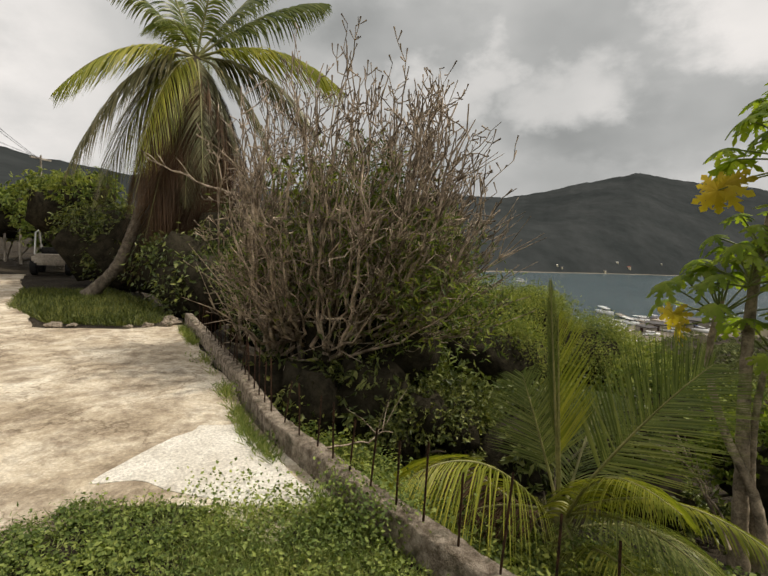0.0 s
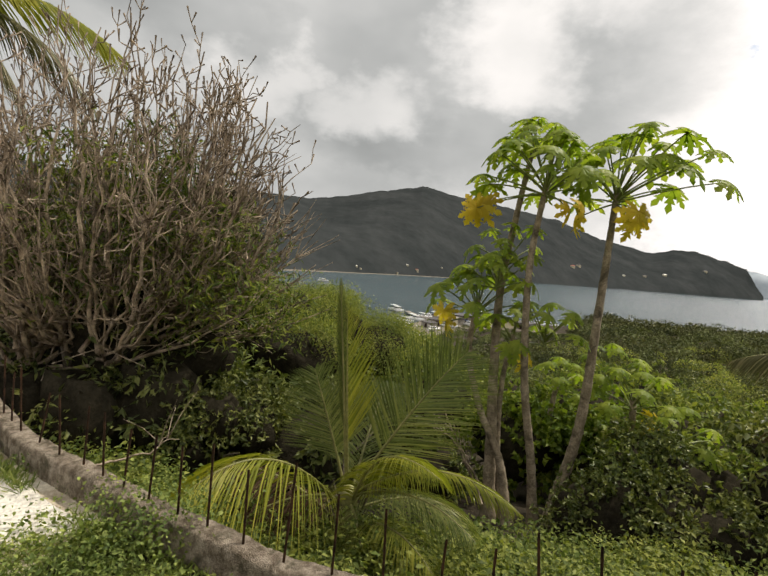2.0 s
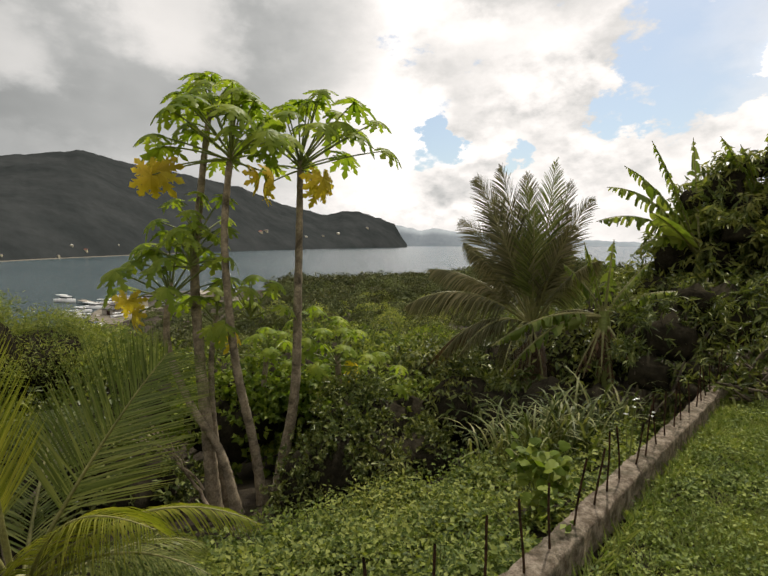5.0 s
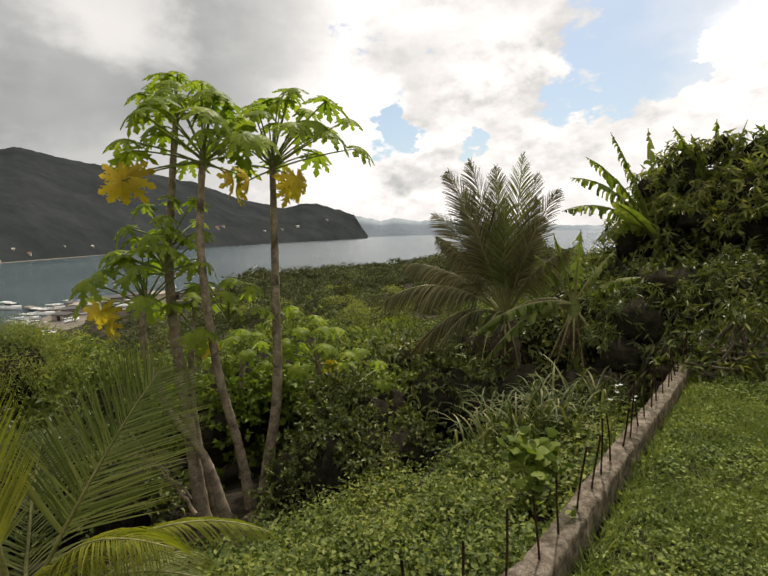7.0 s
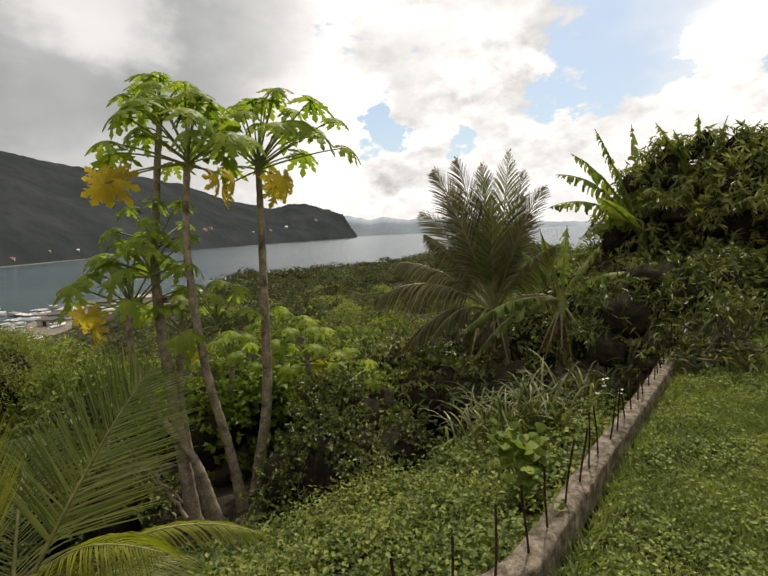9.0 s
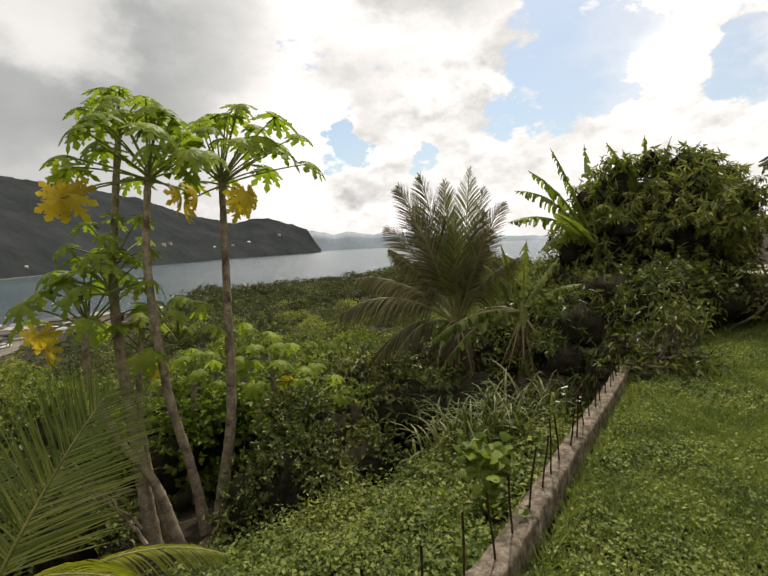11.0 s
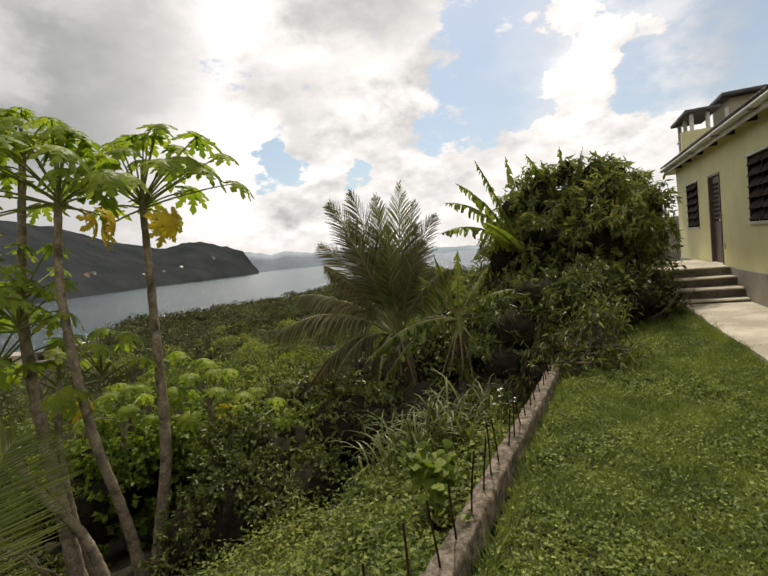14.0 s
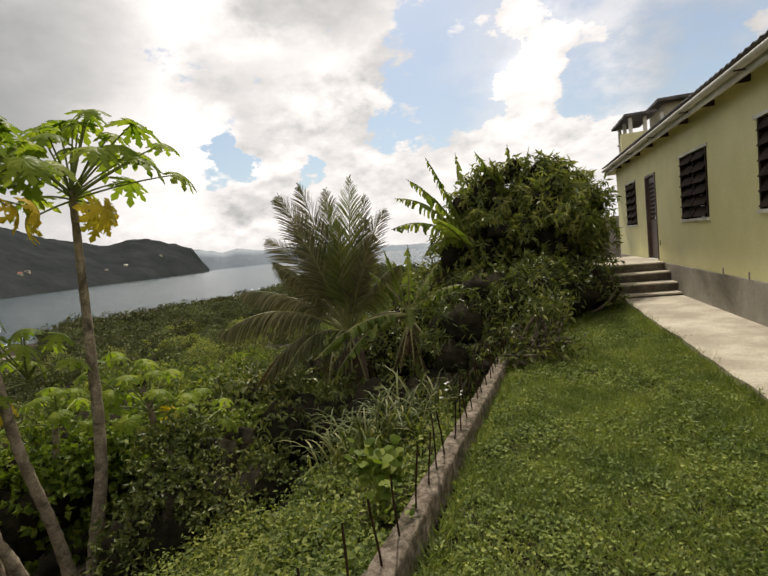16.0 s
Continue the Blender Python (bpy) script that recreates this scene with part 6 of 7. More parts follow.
def make_sapling():
    """Broad-leaved sapling at the outer foot of the wall."""
    x, y = -1.84, 3.06
    base = np.array((x, y, ground_z(x, y)))
    s = tagged(empty("sapling", *base), "small broad-leaved sapling growing against the wall", "sapling")
    r = np.random.default_rng(55)
    pos, way = [], []
    for i in range(11):
        e = np.array([r.uniform(-0.26, 0.20), r.uniform(-0.22, 0.22), r.uniform(-0.36, -0.10) - base[2]])
        p = bez((0, 0, 0), (e[0] * 0.3, e[1] * 0.3, e[2] * 0.6), e, 8)
        v, f = tube(p, np.linspace(0.010, 0.004, 8), 5)
        put("stem", mesh_np("stem", v, f), M_PETIOLE, s, smooth=True)
        for k in range(14):
            q = p[int(r.integers(5, 8))] + r.normal(size=3) * 0.04
            pos.append(q)
            way.append(unit(r.normal(size=3) * np.array([1, 1, 0.4]) + UP * 0.1))
    pos, way = np.array(pos), np.array(way)
    L = r.uniform(0.07, 0.15, len(pos))
    v, f = round_leaves(pos, way, L * 0.8, L * 0.75, unit(r.normal(size=(len(pos), 3)) * 0.4 + UP + np.array([0.3, -0.5, 0])))
    put("leaves", mesh_np("leaves", v, f), M_LEAF_FRESH, s)


make_sapling()


def make_flowers():
    """A weed with small white flower heads leaning over the wall."""
    x, y = -1.28, 3.25
    base = np.array((x, y, ground_z(x, y)))
    s = tagged(empty("flowering_weed", *base), "thin weed with small white flower heads beside the wall", "weed")
    r = np.random.default_rng(58)
    for i in range(6):
        e = np.array([r.uniform(-0.05, 0.16), r.normal() * 0.16, 0.36 + r.uniform(-0.08, 0.10) - base[2]])
        p = bez((0, 0, 0), (e[0] * 0.2, e[1] * 0.3, e[2] * 0.6), e, 8)
        v, f = tube(p, np.linspace(0.005, 0.002, 8), 5)
        st = put("stem", mesh_np("stem", v, f), M_PETIOLE, s, smooth=True)
        a = np.linspace(0, 2 * math.pi, 9)[:8]
        way = np.column_stack([np.cos(a), np.sin(a), np.full(8, 0.5)])
        v, f = leaves(np.repeat(e[None], 8, 0), way, 0.020, 0.010, 0.1)
        put("flower", mesh_np("flower", v, f), M_HULL, st, "small white flower head")


make_flowers()


def make_cane_grass():
    """Clumps of tall arching grass below the wall."""
    r = np.random.default_rng(66)
    for x, y, n in ((-2.75, 4.25, 50), (-2.35, 4.45, 60), (-2.25, 4.95, 60), (-2.0, 4.5, 45), (-2.75, 4.8, 40), (-1.75, 5.0, 40)):
        z = ground_z(x, y)
        pcs = []
        for i in range(n):
            a, ln = r.uniform(0, 2 * math.pi), r.uniform(0.5, 1.0)
            o = np.append(r.normal(size=2) * 0.13, 0)
            d = np.array([math.cos(a), math.sin(a), 0])
            out = r.uniform(0.25, 0.7)
            p = bez(o, o + UP * ln * 0.85 + d * out * 0.25, o + d * out + UP * ln * r.uniform(0.45, 0.8), 7)
            sd = np.array([-math.sin(a), math.cos(a), 0]) * 0.013
            w = np.array([0.5, 0.9, 1, 0.95, 0.8, 0.5, 0.05])[:, None]
            V = np.concatenate([p - sd * w, p + sd * w])
            pcs.append((V, np.array([(k, k + 1, k + 8, k + 7) for k in range(6)])))
        v, f = join(pcs)
        tagged(put("tall_grass", mesh_np("tall_grass", v + np.array([x, y, z]), f), M_CANE), "clump of tall arching pale green grass", "grass", kind="stuff")


make_cane_grass()


def scatter(region, n, seed, step=None):
    """n places inside a plan outline."""
    r = np.random.default_rng(seed)
    P = np.array(region)
    lo, hi = P.min(0), P.max(0)
    out = []
    while len(out) < n:
        q = r.uniform(lo, hi, size=(n, 2))
        inside = np.zeros(len(q), bool)
        j = len(P) - 1
        for i in range(len(P)):
            c = (P[i, 1] > q[:, 1]) != (P[j, 1] > q[:, 1])
            xx = (P[j, 0] - P[i, 0]) * (q[:, 1] - P[i, 1]) / (P[j, 1] - P[i, 1] + 1e-12) + P[i, 0]
            inside ^= c & (q[:, 0] < xx)
            j = i
        out += list(q[inside])
    return np.array(out[:n]), r


LAWN = [(-1.18, 1.4), (-1.62, 0.5), (-2.02, -0.42), (-2.55, -1.05), (-2.75, -1.40), (-2.52, -2.1), (-2.45, -2.68), (-1.7, -2.98), (-0.9, -3.2), (1.18, -2.2), (1.20, 10.5), (1.1, 12.0), (-0.6, 9.4), (-0.80, 5.6), (-0.91, 4.3), (-1.07, 2.7)]


def make_lawn():
    q, r = scatter(LAWN, 380000, 900)
    near = np.exp(-np.maximum(0, q[:, 1] - 3) / 6)
    q = q[r.uniform(size=len(q)) < 0.55 + 0.45 * near]
    gap = np.array([min(abs(x - np.interp(y, WL[:, 1], WL[:, 0])), 1) for x, y in q])
    q = q[(gap > 0.085) | (r.uniform(size=len(q)) < 0.25)]
    patch = np.array([lump(x, y, 0, 1.1) for x, y in q])
    weedy = patch * 1.2 + 0.30 * np.clip((0.1 - q[:, 0]) / 1.2, -1, 1) + r.normal(size=len(q)) * 0.25 > 0.16
    z = np.full(len(q), -0.072)
    w = q[weedy]
    n = len(w)
    tall = np.array([lump(x, y, 5, 5.0) + 0.7 * lump(x, y, 2, 12.0) for x, y in w]) + r.normal(size=n) * 0.10 > -0.06
    w, patch_w = w[tall], patch[weedy][tall]
    n = len(w)
    mound = np.array([0.35 + 1.1 * max(0, lump(x, y, 5, 2.3)) + 0.9 * max(0, lump(x, y, 9, 6.0)) for x, y in w])
    pos = np.column_stack([w, z[:n] - 0.02 + r.uniform(0.25, 1.0, n) * 0.11 * mound])
    way = r.normal(size=(n, 3)) * np.array([1, 1, 0.3]) + UP * 0.25
    L = r.uniform(0.012, 0.031, n) * (1 + 0.35 * np.clip(patch_w, -0.5, 1))
    v, f = leaves(pos, way, L, L * 0.75, 0.12, up=unit(r.normal(size=(n, 3)) * 0.75 + UP))
    tagged(put("lawn_weeds", mesh_np("lawn_weeds", v, f), M_LAWN), "low leafy weeds covering the lawn", "lawn", kind="stuff")
    c, r2 = scatter(LAWN, 2600, 902)
    P = []
    for x, y in c:
        k, h = int(r2.integers(14, 45)), r2.uniform(0.04, 0.12)
        t = np.array([x, y, -0.08]) + r2.normal(size=(k, 3)) * np.array([0.05, 0.05, 0])
        t[:, 2] += h * r2.uniform(0.1, 1, k)
        P.append(t)
    P = np.concatenate(P)
    L2 = r2.uniform(0.014, 0.034, len(P))
    v, f = leaves(P, r2.normal(size=(len(P), 3)) * np.array([1, 1, 0.4]) + UP * 0.3, L2, L2 * r2.choice([0.15, 0.3, 0.6], len(P)), 0.15)
    tagged(put("lawn_tussocks", mesh_np("lawn_tussocks", v, f), M_LAWN), "ragged weed tussocks in the lawn", "lawn", kind="stuff")
    g = q[~weedy | (r.uniform(size=len(q)) < 0.18)] + 0
    g = g + r.normal(size=g.shape) * 0.02
    n = len(g)
    pos = np.column_stack([g, np.full(n, -0.09)])
    way = r.normal(size=(n, 3)) * np.array([0.7, 0.7, 0.1]) + UP * 0.8
    L = r.uniform(0.03, 0.085, n)
    v, f = leaves(pos, way, L, np.maximum(L * 0.08, 0.0045), 0.2)
    tagged(put("lawn_grass", mesh_np("lawn_grass", v, f), M_BLADE), "short green and straw-coloured lawn grass", "lawn", kind="stuff")


make_lawn()


def make_edge_tufts():
    """Grass that grows over the walkway's edge and along the wall's foot."""
    r = np.random.default_rng(905)
    n = 9000
    y = r.uniform(0, 11.0, n)
    x = 1.20 + r.normal(size=n) * 0.05 + 0.05 * np.sin(y * 5)
    x[:2500] = np.interp(y[:2500] * 0.8, WL[:, 1], WL[:, 0]) + 0.10 + abs(r.normal(size=2500)) * 0.05
    y[:2500] *= 0.8
    t = r.uniform(0, 1, 4200)
    wx, wy = np.interp(t, [0, 1], [-7.9, -2.75]), None
    wy = np.interp(wx, WL[:, 0], WL[:, 1])
    keep = np.array([lump(a, b, 3, 1.6) for a, b in zip(wx, wy)]) + r.normal(size=len(wx)) * 0.12 > 0.0
    wx, wy = wx[keep] + 0.08 + abs(r.normal(size=keep.sum())) * 0.05, wy[keep] - 0.10 - abs(r.normal(size=keep.sum())) * 0.05
    x, y = np.concatenate([x, wx]), np.concatenate([y, wy])
    n = len(x)
    L = r.uniform(0.05, 0.15, n)
    v, f = leaves(np.column_stack([x, y, np.full(n, -0.085)]), r.normal(size=(n, 3)) * np.array([0.6, 0.6, 0.1]) + UP, L, 0.006, 0.2)
    tagged(put("edge_grass", mesh_np("edge_grass", v, f), M_BLADE), "straggling grass along the walkway's edge", "grass", kind="stuff")


make_edge_tufts()


def make_slope_cover():
    """Creeping weeds on the slope below the wall."""
    region = [(-1.26, 1.4), (-1.68, 0.6), (-2.2, -0.34), (-2.80, -1.0), (-3.8, -1.95), (-4.9, -2.75), (-5.0, -1.6), (-4.5, 0.4), (-4.3, 2.2), (-3.9, 3.2), (-3.3, 3.9), (-3.0, 5.0), (-2.2, 5.6), (-0.90, 5.6), (-1.04, 4.3), (-1.21, 2.7)]
    q, r = scatter(region, 120000, 910)
    q = q[np.array([0.6 * lump(x, y, 8, 0.9) + 0.8 * lump(x, y, 2, 4.5) for x, y in q]) + r.normal(size=len(q)) * 0.10 > -0.08]
    n = len(q)
    gz = np.array([ground_z(x, y) for x, y in q])
    rise = np.array([0.07 + 0.16 * max(0, lump(x, y, 4, 1.2)) + 0.30 * max(0, lump(x, y, 2, 4.5)) for x, y in q])
    pos = np.column_stack([q, gz + r.uniform(0.3, 1, n) * rise])
    way = r.normal(size=(n, 3)) * np.array([1, 1, 0.35]) + UP * 0.25
    L = r.uniform(0.020, 0.050, n)
    v, f = leaves(pos, way, L, L * 0.7, 0.12, up=unit(r.normal(size=(n, 3)) * 0.4 + UP))
    tagged(put("ground_cover", mesh_np("ground_cover", v, f), M_LEAF_MID), "creeping green weeds on the slope below the wall", "weeds", kind="stuff")
    # taller weed clumps standing out of the creepers
    c, r = scatter(region, 260, 911)
    P = []
    for x, y in c:
        k, h = int(r.integers(80, 210)), r.uniform(0.12, 0.42)
        g = np.array([x, y, ground_z(x, y)]) + r.normal(size=(k, 3)) * np.array([0.10, 0.10, 0]) * (0.6 + h * 2)
        g[:, 2] += h * r.uniform(0, 1, k) ** 0.7
        P.append(g)
    P = np.concatenate(P)
    n = len(P)
    L = r.uniform(0.026, 0.066, n)
    v, f = leaves(P, r.normal(size=(n, 3)) * np.array([1, 1, 0.5]) + UP * 0.25, L, L * r.choice([0.25, 0.5, 0.7], n), 0.15, up=unit(r.normal(size=(n, 3)) * 0.5 + UP))
    tagged(put("slope_weeds", mesh_np("slope_weeds", v, f), M_LEAF_MID), "taller leafy weeds on the slope below the wall", "weeds", kind="stuff")
    # tufts spilling over the wall and the drive's edge
    pcs = []
    for x, y, z, rad, k in ((-2.52, -0.92, 0.06, 0.10, 360), (-2.70, -1.08, 0.06, 0.12, 520), (-2.88, -1.24, 0.05, 0.11, 340), (-2.62, -1.05, 0.0, 0.13, 420), (-2.50, -1.25, -0.02, 0.16, 420), (-2.75, -1.55, -0.04, 0.13, 200), (-2.62, -2.0, -0.04, 0.15, 240), (-2.45, -1.6, -0.04, 0.22, 460), (-2.85, -0.95, -0.03, 0.16, 320),
                            (-2.1, -1.0, -0.06, 0.2, 260), (-4.4, -2.75, -0.03, 0.08, 90), (-5.6, -3.75, -0.03, 0.10, 110), (-3.4, -1.95, -0.04, 0.06, 60)):
        p = np.array([x, y, z]) + np.random.default_rng(int(k)).normal(size=(k, 3)) * np.array([rad, rad, 0.045])
        p[:, 2] = np.where(p[:, 2] < -0.06, -0.06 + 0.03 * abs(p[:, 2]), p[:, 2])
        pcs.append(p)
    p = np.concatenate(pcs)
    n = len(p)
    L = r.uniform(0.014, 0.032, n)
    v, f = leaves(p, r.normal(size=(n, 3)) + UP * 0.3, L, L * 0.75, 0.12)
    tagged(put("wall_weeds", mesh_np("wall_weeds", v, f), M_LAWN), "leafy weeds spilling over the wall and drive", "weeds", kind="stuff")
    # grass verge under the tall palm, its shade put into darker blades
    q, r = scatter([(-7.0, -7.3), (-8.2, -9.3), (-10.6, -11.5), (-11.5, -9.6), (-9.8, -7.4), (-8.0, -5.7), (-7.3, -6.1)], 16000, 915)
    n = len(q)
    pos = np.column_stack([q, [ground_z(x, y) - 0.01 for x, y in q]])
    L = r.uniform(0.06, 0.2, n)
    v, f = leaves(pos, r.normal(size=(n, 3)) * np.array([0.6, 0.6, 0.1]) + UP, L, L * 0.10, 0.2)
    tagged(put("verge_grass", mesh_np("verge_grass", v, f), M_LEAF_DARK), "green grass verge, blades darkened for the coconut palm's shade", "grass", kind="stuff")


make_slope_cover()


def make_scrub():
    """The wooded slope and the flat towards the shore, as clumps of leaves."""
    r = np.random.default_rng(920)
    def belt(name, d0, d1, clumps, per, leaf, size, label, az0=8, az1=100, mat=None, edge_only=False, low=False):
        P, D = [], []
        made = 0
        while made < clumps:
            a, d = radians(r.uniform(az0, az1)), math.sqrt(r.uniform(d0 * d0, d1 * d1))
            x, y = -math.sin(a) * d, math.cos(a) * d
            edge = float(np.interp(math.degrees(a), SHORE_AZ, SHORE_D))
            if d > edge - 10 or beyond(x, y) < 8 or (53 < math.degrees(a) < 82 and d > (0 if edge_only else edge - 24 if low else 100)):
                continue
            if edge_only and d < edge - 45:
                continue
            s = size * float(r.choice([0.5, 0.7, 0.9, 1.1, 1.5])) * r.uniform(0.85, 1.15)
            if low and d > 100:
                s = min(s, 0.9)
            z = ground_z(x, y) + s * 0.25
            dd = unit(r.normal(size=(per, 3)))
            dd[:, 2] = abs(dd[:, 2]) * 1.0 - 0.12
            lobes = int(r.integers(4, 8))
            mid = unit(r.normal(size=(lobes, 3)) * np.array([1, 1, 0.6]) + UP * 0.25) * r.uniform(0.25, 0.75, (lobes, 1)) * s
            wide = r.uniform(0.34, 0.62, lobes) * s
            which = r.integers(lobes, size=per)
            P.append(np.array([x, y, z]) + mid[which] + dd * np.array([1, 1, 0.85]) * wide[which][:, None] * r.uniform(0.8, 1.06, (per, 1)))
            D.append(dd)
            made += 1
        P, D = np.concatenate(P), np.concatenate(D)
        n = len(P)
        L = leaf * r.uniform(0.6, 1.3, n)
        v, f = leaves(P, D * 0.25 - UP * 0.2 + r.normal(size=(n, 3)) * 0.8, L, L * 0.62, 0.12, up=unit(D * np.array([1.2, 1.2, 0.8]) + r.normal(size=(n, 3)) * 0.28))
        tagged(put(name, mesh_np(name, v, f), mat or M_FAR_LEAF), label, "scrub", kind="stuff")
    belt("hillside_scrub", 13, 36, 200, 420, 0.13, 1.15, "low green scrub on the hillside", mat=M_SCRUB_A)
    belt("hillside_bushes", 16, 34, 46, 1500, 0.15, 1.7, "rounded green bushes on the hillside", mat=M_LEAF_MID)
    belt("hillside_bushes", 18, 44, 46, 1400, 0.15, 1.6, "light green bushes on the hillside", mat=M_LEAF_FRESH)
    belt("hillside_bushes", 18, 50, 40, 1400, 0.15, 1.7, "dark bushes on the hillside", mat=M_LEAF_DARK)
    belt("hillside_trees", 26, 90, 70, 1300, 0.20, 2.3, "dark rounded trees on the lower slope", mat=M_LEAF_DARK)
    belt("hillside_scrub", 32, 85, 300, 340, 0.24, 1.9, "low green scrub on the hillside", mat=M_SCRUB_A)
    belt("hillside_trees", 40, 95, 110, 900, 0.28, 2.3, "rounded trees on the lower slope")
    belt("hillside_trees", 45, 110, 90, 800, 0.28, 2.2, "light olive trees on the lower slope", mat=M_LEAF_FINE)
    belt("valley_scrub", 70, 150, 420, 420, 0.42, 2.4, "low light green scrub on the valley floor", mat=M_VALLEY)
    belt("valley_scrub", 140, 300, 620, 170, 0.8, 3.0, "low light green scrub on the valley floor", mat=M_VALLEY)
    belt("yard_scrub", 98, 175, 620, 120, 0.30, 1.2, "low scrub in front of the boat yard", 52, 80, M_VALLEY, False, True)
    belt("valley_trees", 80, 230, 230, 420, 0.5, 3.2, "darker trees scattered over the valley", mat=M_FAR_LEAF)
    belt("shore_scrub", 150, 330, 700, 110, 1.1, 3.4, "dark mangrove scrub along the shore", edge_only=True)


make_scrub()

# ---- marina and far shore ----
def polar(az, d, z):
    return (-math.sin(radians(az)) * d, math.cos(radians(az)) * d, z)


def make_boat(az, d, length, turn, label, cabin=True, mast=False):
    x, y, _ = polar(az, d, 0)
    b = tagged(empty("motor_boat" if not mast else "sailing_boat", x, y, SEA, turn), label, "boat", "boats in the bay")
    n, V, F = 11, [], []
    w = length * 0.16
    for i in range(n):
        t = i / (n - 1)
        half = w * (1 - max(0, (t - 0.45) / 0.55) ** 2.2) * (0.9 + 0.1 * min(1, t * 4))
        sheer = length * (0.085 + 0.045 * t * t)
        for s, z in ((-1, sheer), (-0.75, 0.0), (0, -0.25), (0.75, 0.0), (1, sheer)):
            V.append(((t - 0.5) * length, s * half, z))
    for i in range(n - 1):
        for k in range(4):
            F.append((i * 5 + k, i * 5 + k + 1, (i + 1) * 5 + k + 1, (i + 1) * 5 + k))
        F.append((i * 5 + 4, i * 5, (i + 1) * 5, (i + 1) * 5 + 4))
    F.append((0, 1, 2, 3))
    put("hull", mesh_np("hull", V, F), M_HULL, b)
    if cabin:
        part("cabin", box(-length * 0.2, length * 0.16, -w * (0.28 + 0.05 * (i % 5)), w * (0.28 + 0.05 * (i % 5)), length * 0.08, length * 0.20, 0.12), M_HULL, b)
        part("cabin_window", box(-length * 0.17, length * 0.165, -w * 0.63, w * 0.63, length * 0.135, length * 0.175, 0.02), M_PANE, b)
        part("canopy", box(-length * 0.42, -length * 0.1, -w * 0.6, w * 0.6, length * 0.205, length * 0.225, 0.03), M_CANVAS if turn % 2 else M_HULL, b)
    if mast:
        v, f = tube([(0.05 * length, 0, 0.2), (0.05 * length, 0, length * 1.2)], [0.09, 0.05], 6)
        put("mast", mesh_np("mast", v, f), M_HULL, b)
        v, f = tube([(0.05 * length, 0, length * 0.22), (-0.36 * length, 0, length * 0.24)], [0.12, 0.10], 6)
        put("boom", mesh_np("boom", v, f), M_CANVAS, b)
    return b


W_ = "white motor boat moored at the marina"
for az, d, ln, turn, lab in ((73.53, 206, 11.5, 12, "large white motor boat at the pier's end"), (71.18, 180, 9.5, 20, W_), (72.73, 164, 7, 35, W_), (73.39, 169, 7, 15, W_), (71.87, 159, 6.5, 50, W_),
                             (72.24, 174, 7, 28, W_), (70.05, 193, 7.5, 40, W_), (69.42, 194, 7.5, 62, W_), (68.61, 199, 8.5, 22, W_), (67.97, 200, 8, 35, W_),
                             (67.38, 201, 8, 55, W_), (69.74, 185, 6.5, 10, W_), (71.57, 139, 6, 75, W_), (72.22, 138, 5.5, 40, W_), (70.93, 140, 5.5, 15, W_),
                             (63.76, 199, 8, 33, W_), (62.90, 203, 9, 13, W_), (57.10, 214, 9, 29, W_), (55.80, 214, 8, 70, W_)):
    make_boat(az, d, ln, turn, lab)
make_boat(82.6, 395, 11, 40, "white sailing boat anchored in the bay", True, False)
make_boat(85.2, 350, 7, 20, "small white boat anchored in the bay", False)


def make_pier():
    p = tagged(empty("pier", *polar(71.5, 205, SEA)), "timber marina pier on piles", "pier")
    o = Matrix.Translation(-Vector(polar(71.5, 205, SEA)))
    ends = [polar(67.01, 188, SEA), polar(69.00, 182, SEA), polar(71.04, 186, SEA), polar(72.35, 201, SEA)]
    for a, b in zip(ends, ends[1:]):
        a, b = np.array(a), np.array(b)
        t = unit(b - a)
        s = np.array([-t[1], t[0], 0]) * 1.1
        V = [a - s, b - s, b + s, a + s]
        V = [v + UP * 1.1 for v in V] + [v + UP * 0.85 for v in V]
        F = [(0, 1, 2, 3), (7, 6, 5, 4), (0, 4, 5, 1), (1, 5, 6, 2), (2, 6, 7, 3), (3, 7, 4, 0)]
        put("deck", mesh_np("deck", V, F), M_DOCK, p, m=o)
        for k in range(4):
            q = a + (b - a) * (k + 0.5) / 4
            v, f = tube([q - UP * 2, q + UP * 1.7], [0.16, 0.16], 6)
            put("pile", mesh_np("pile", v, f), M_DOCK, p, m=o)


make_pier()


def make_yard():
    V = [polar(a, d, SEA + 0.75) for a, d in ((70.6, 140), (72.0, 150), (71.4, 165), (70.2, 180), (67.5, 196), (63, 196), (57, 190), (54, 182), (60, 176), (65, 165), (67.5, 148), (69.3, 139))]
    bm = bmesh.new()
    f = bm.faces.new([bm.verts.new(v) for v in V])
    if f.normal.z < 0:
        f.normal_flip()
    tagged(part("boat_yard", bm, M_SAND), "pale sand boat yard beside the marina", "yard", kind="structure")


make_yard()


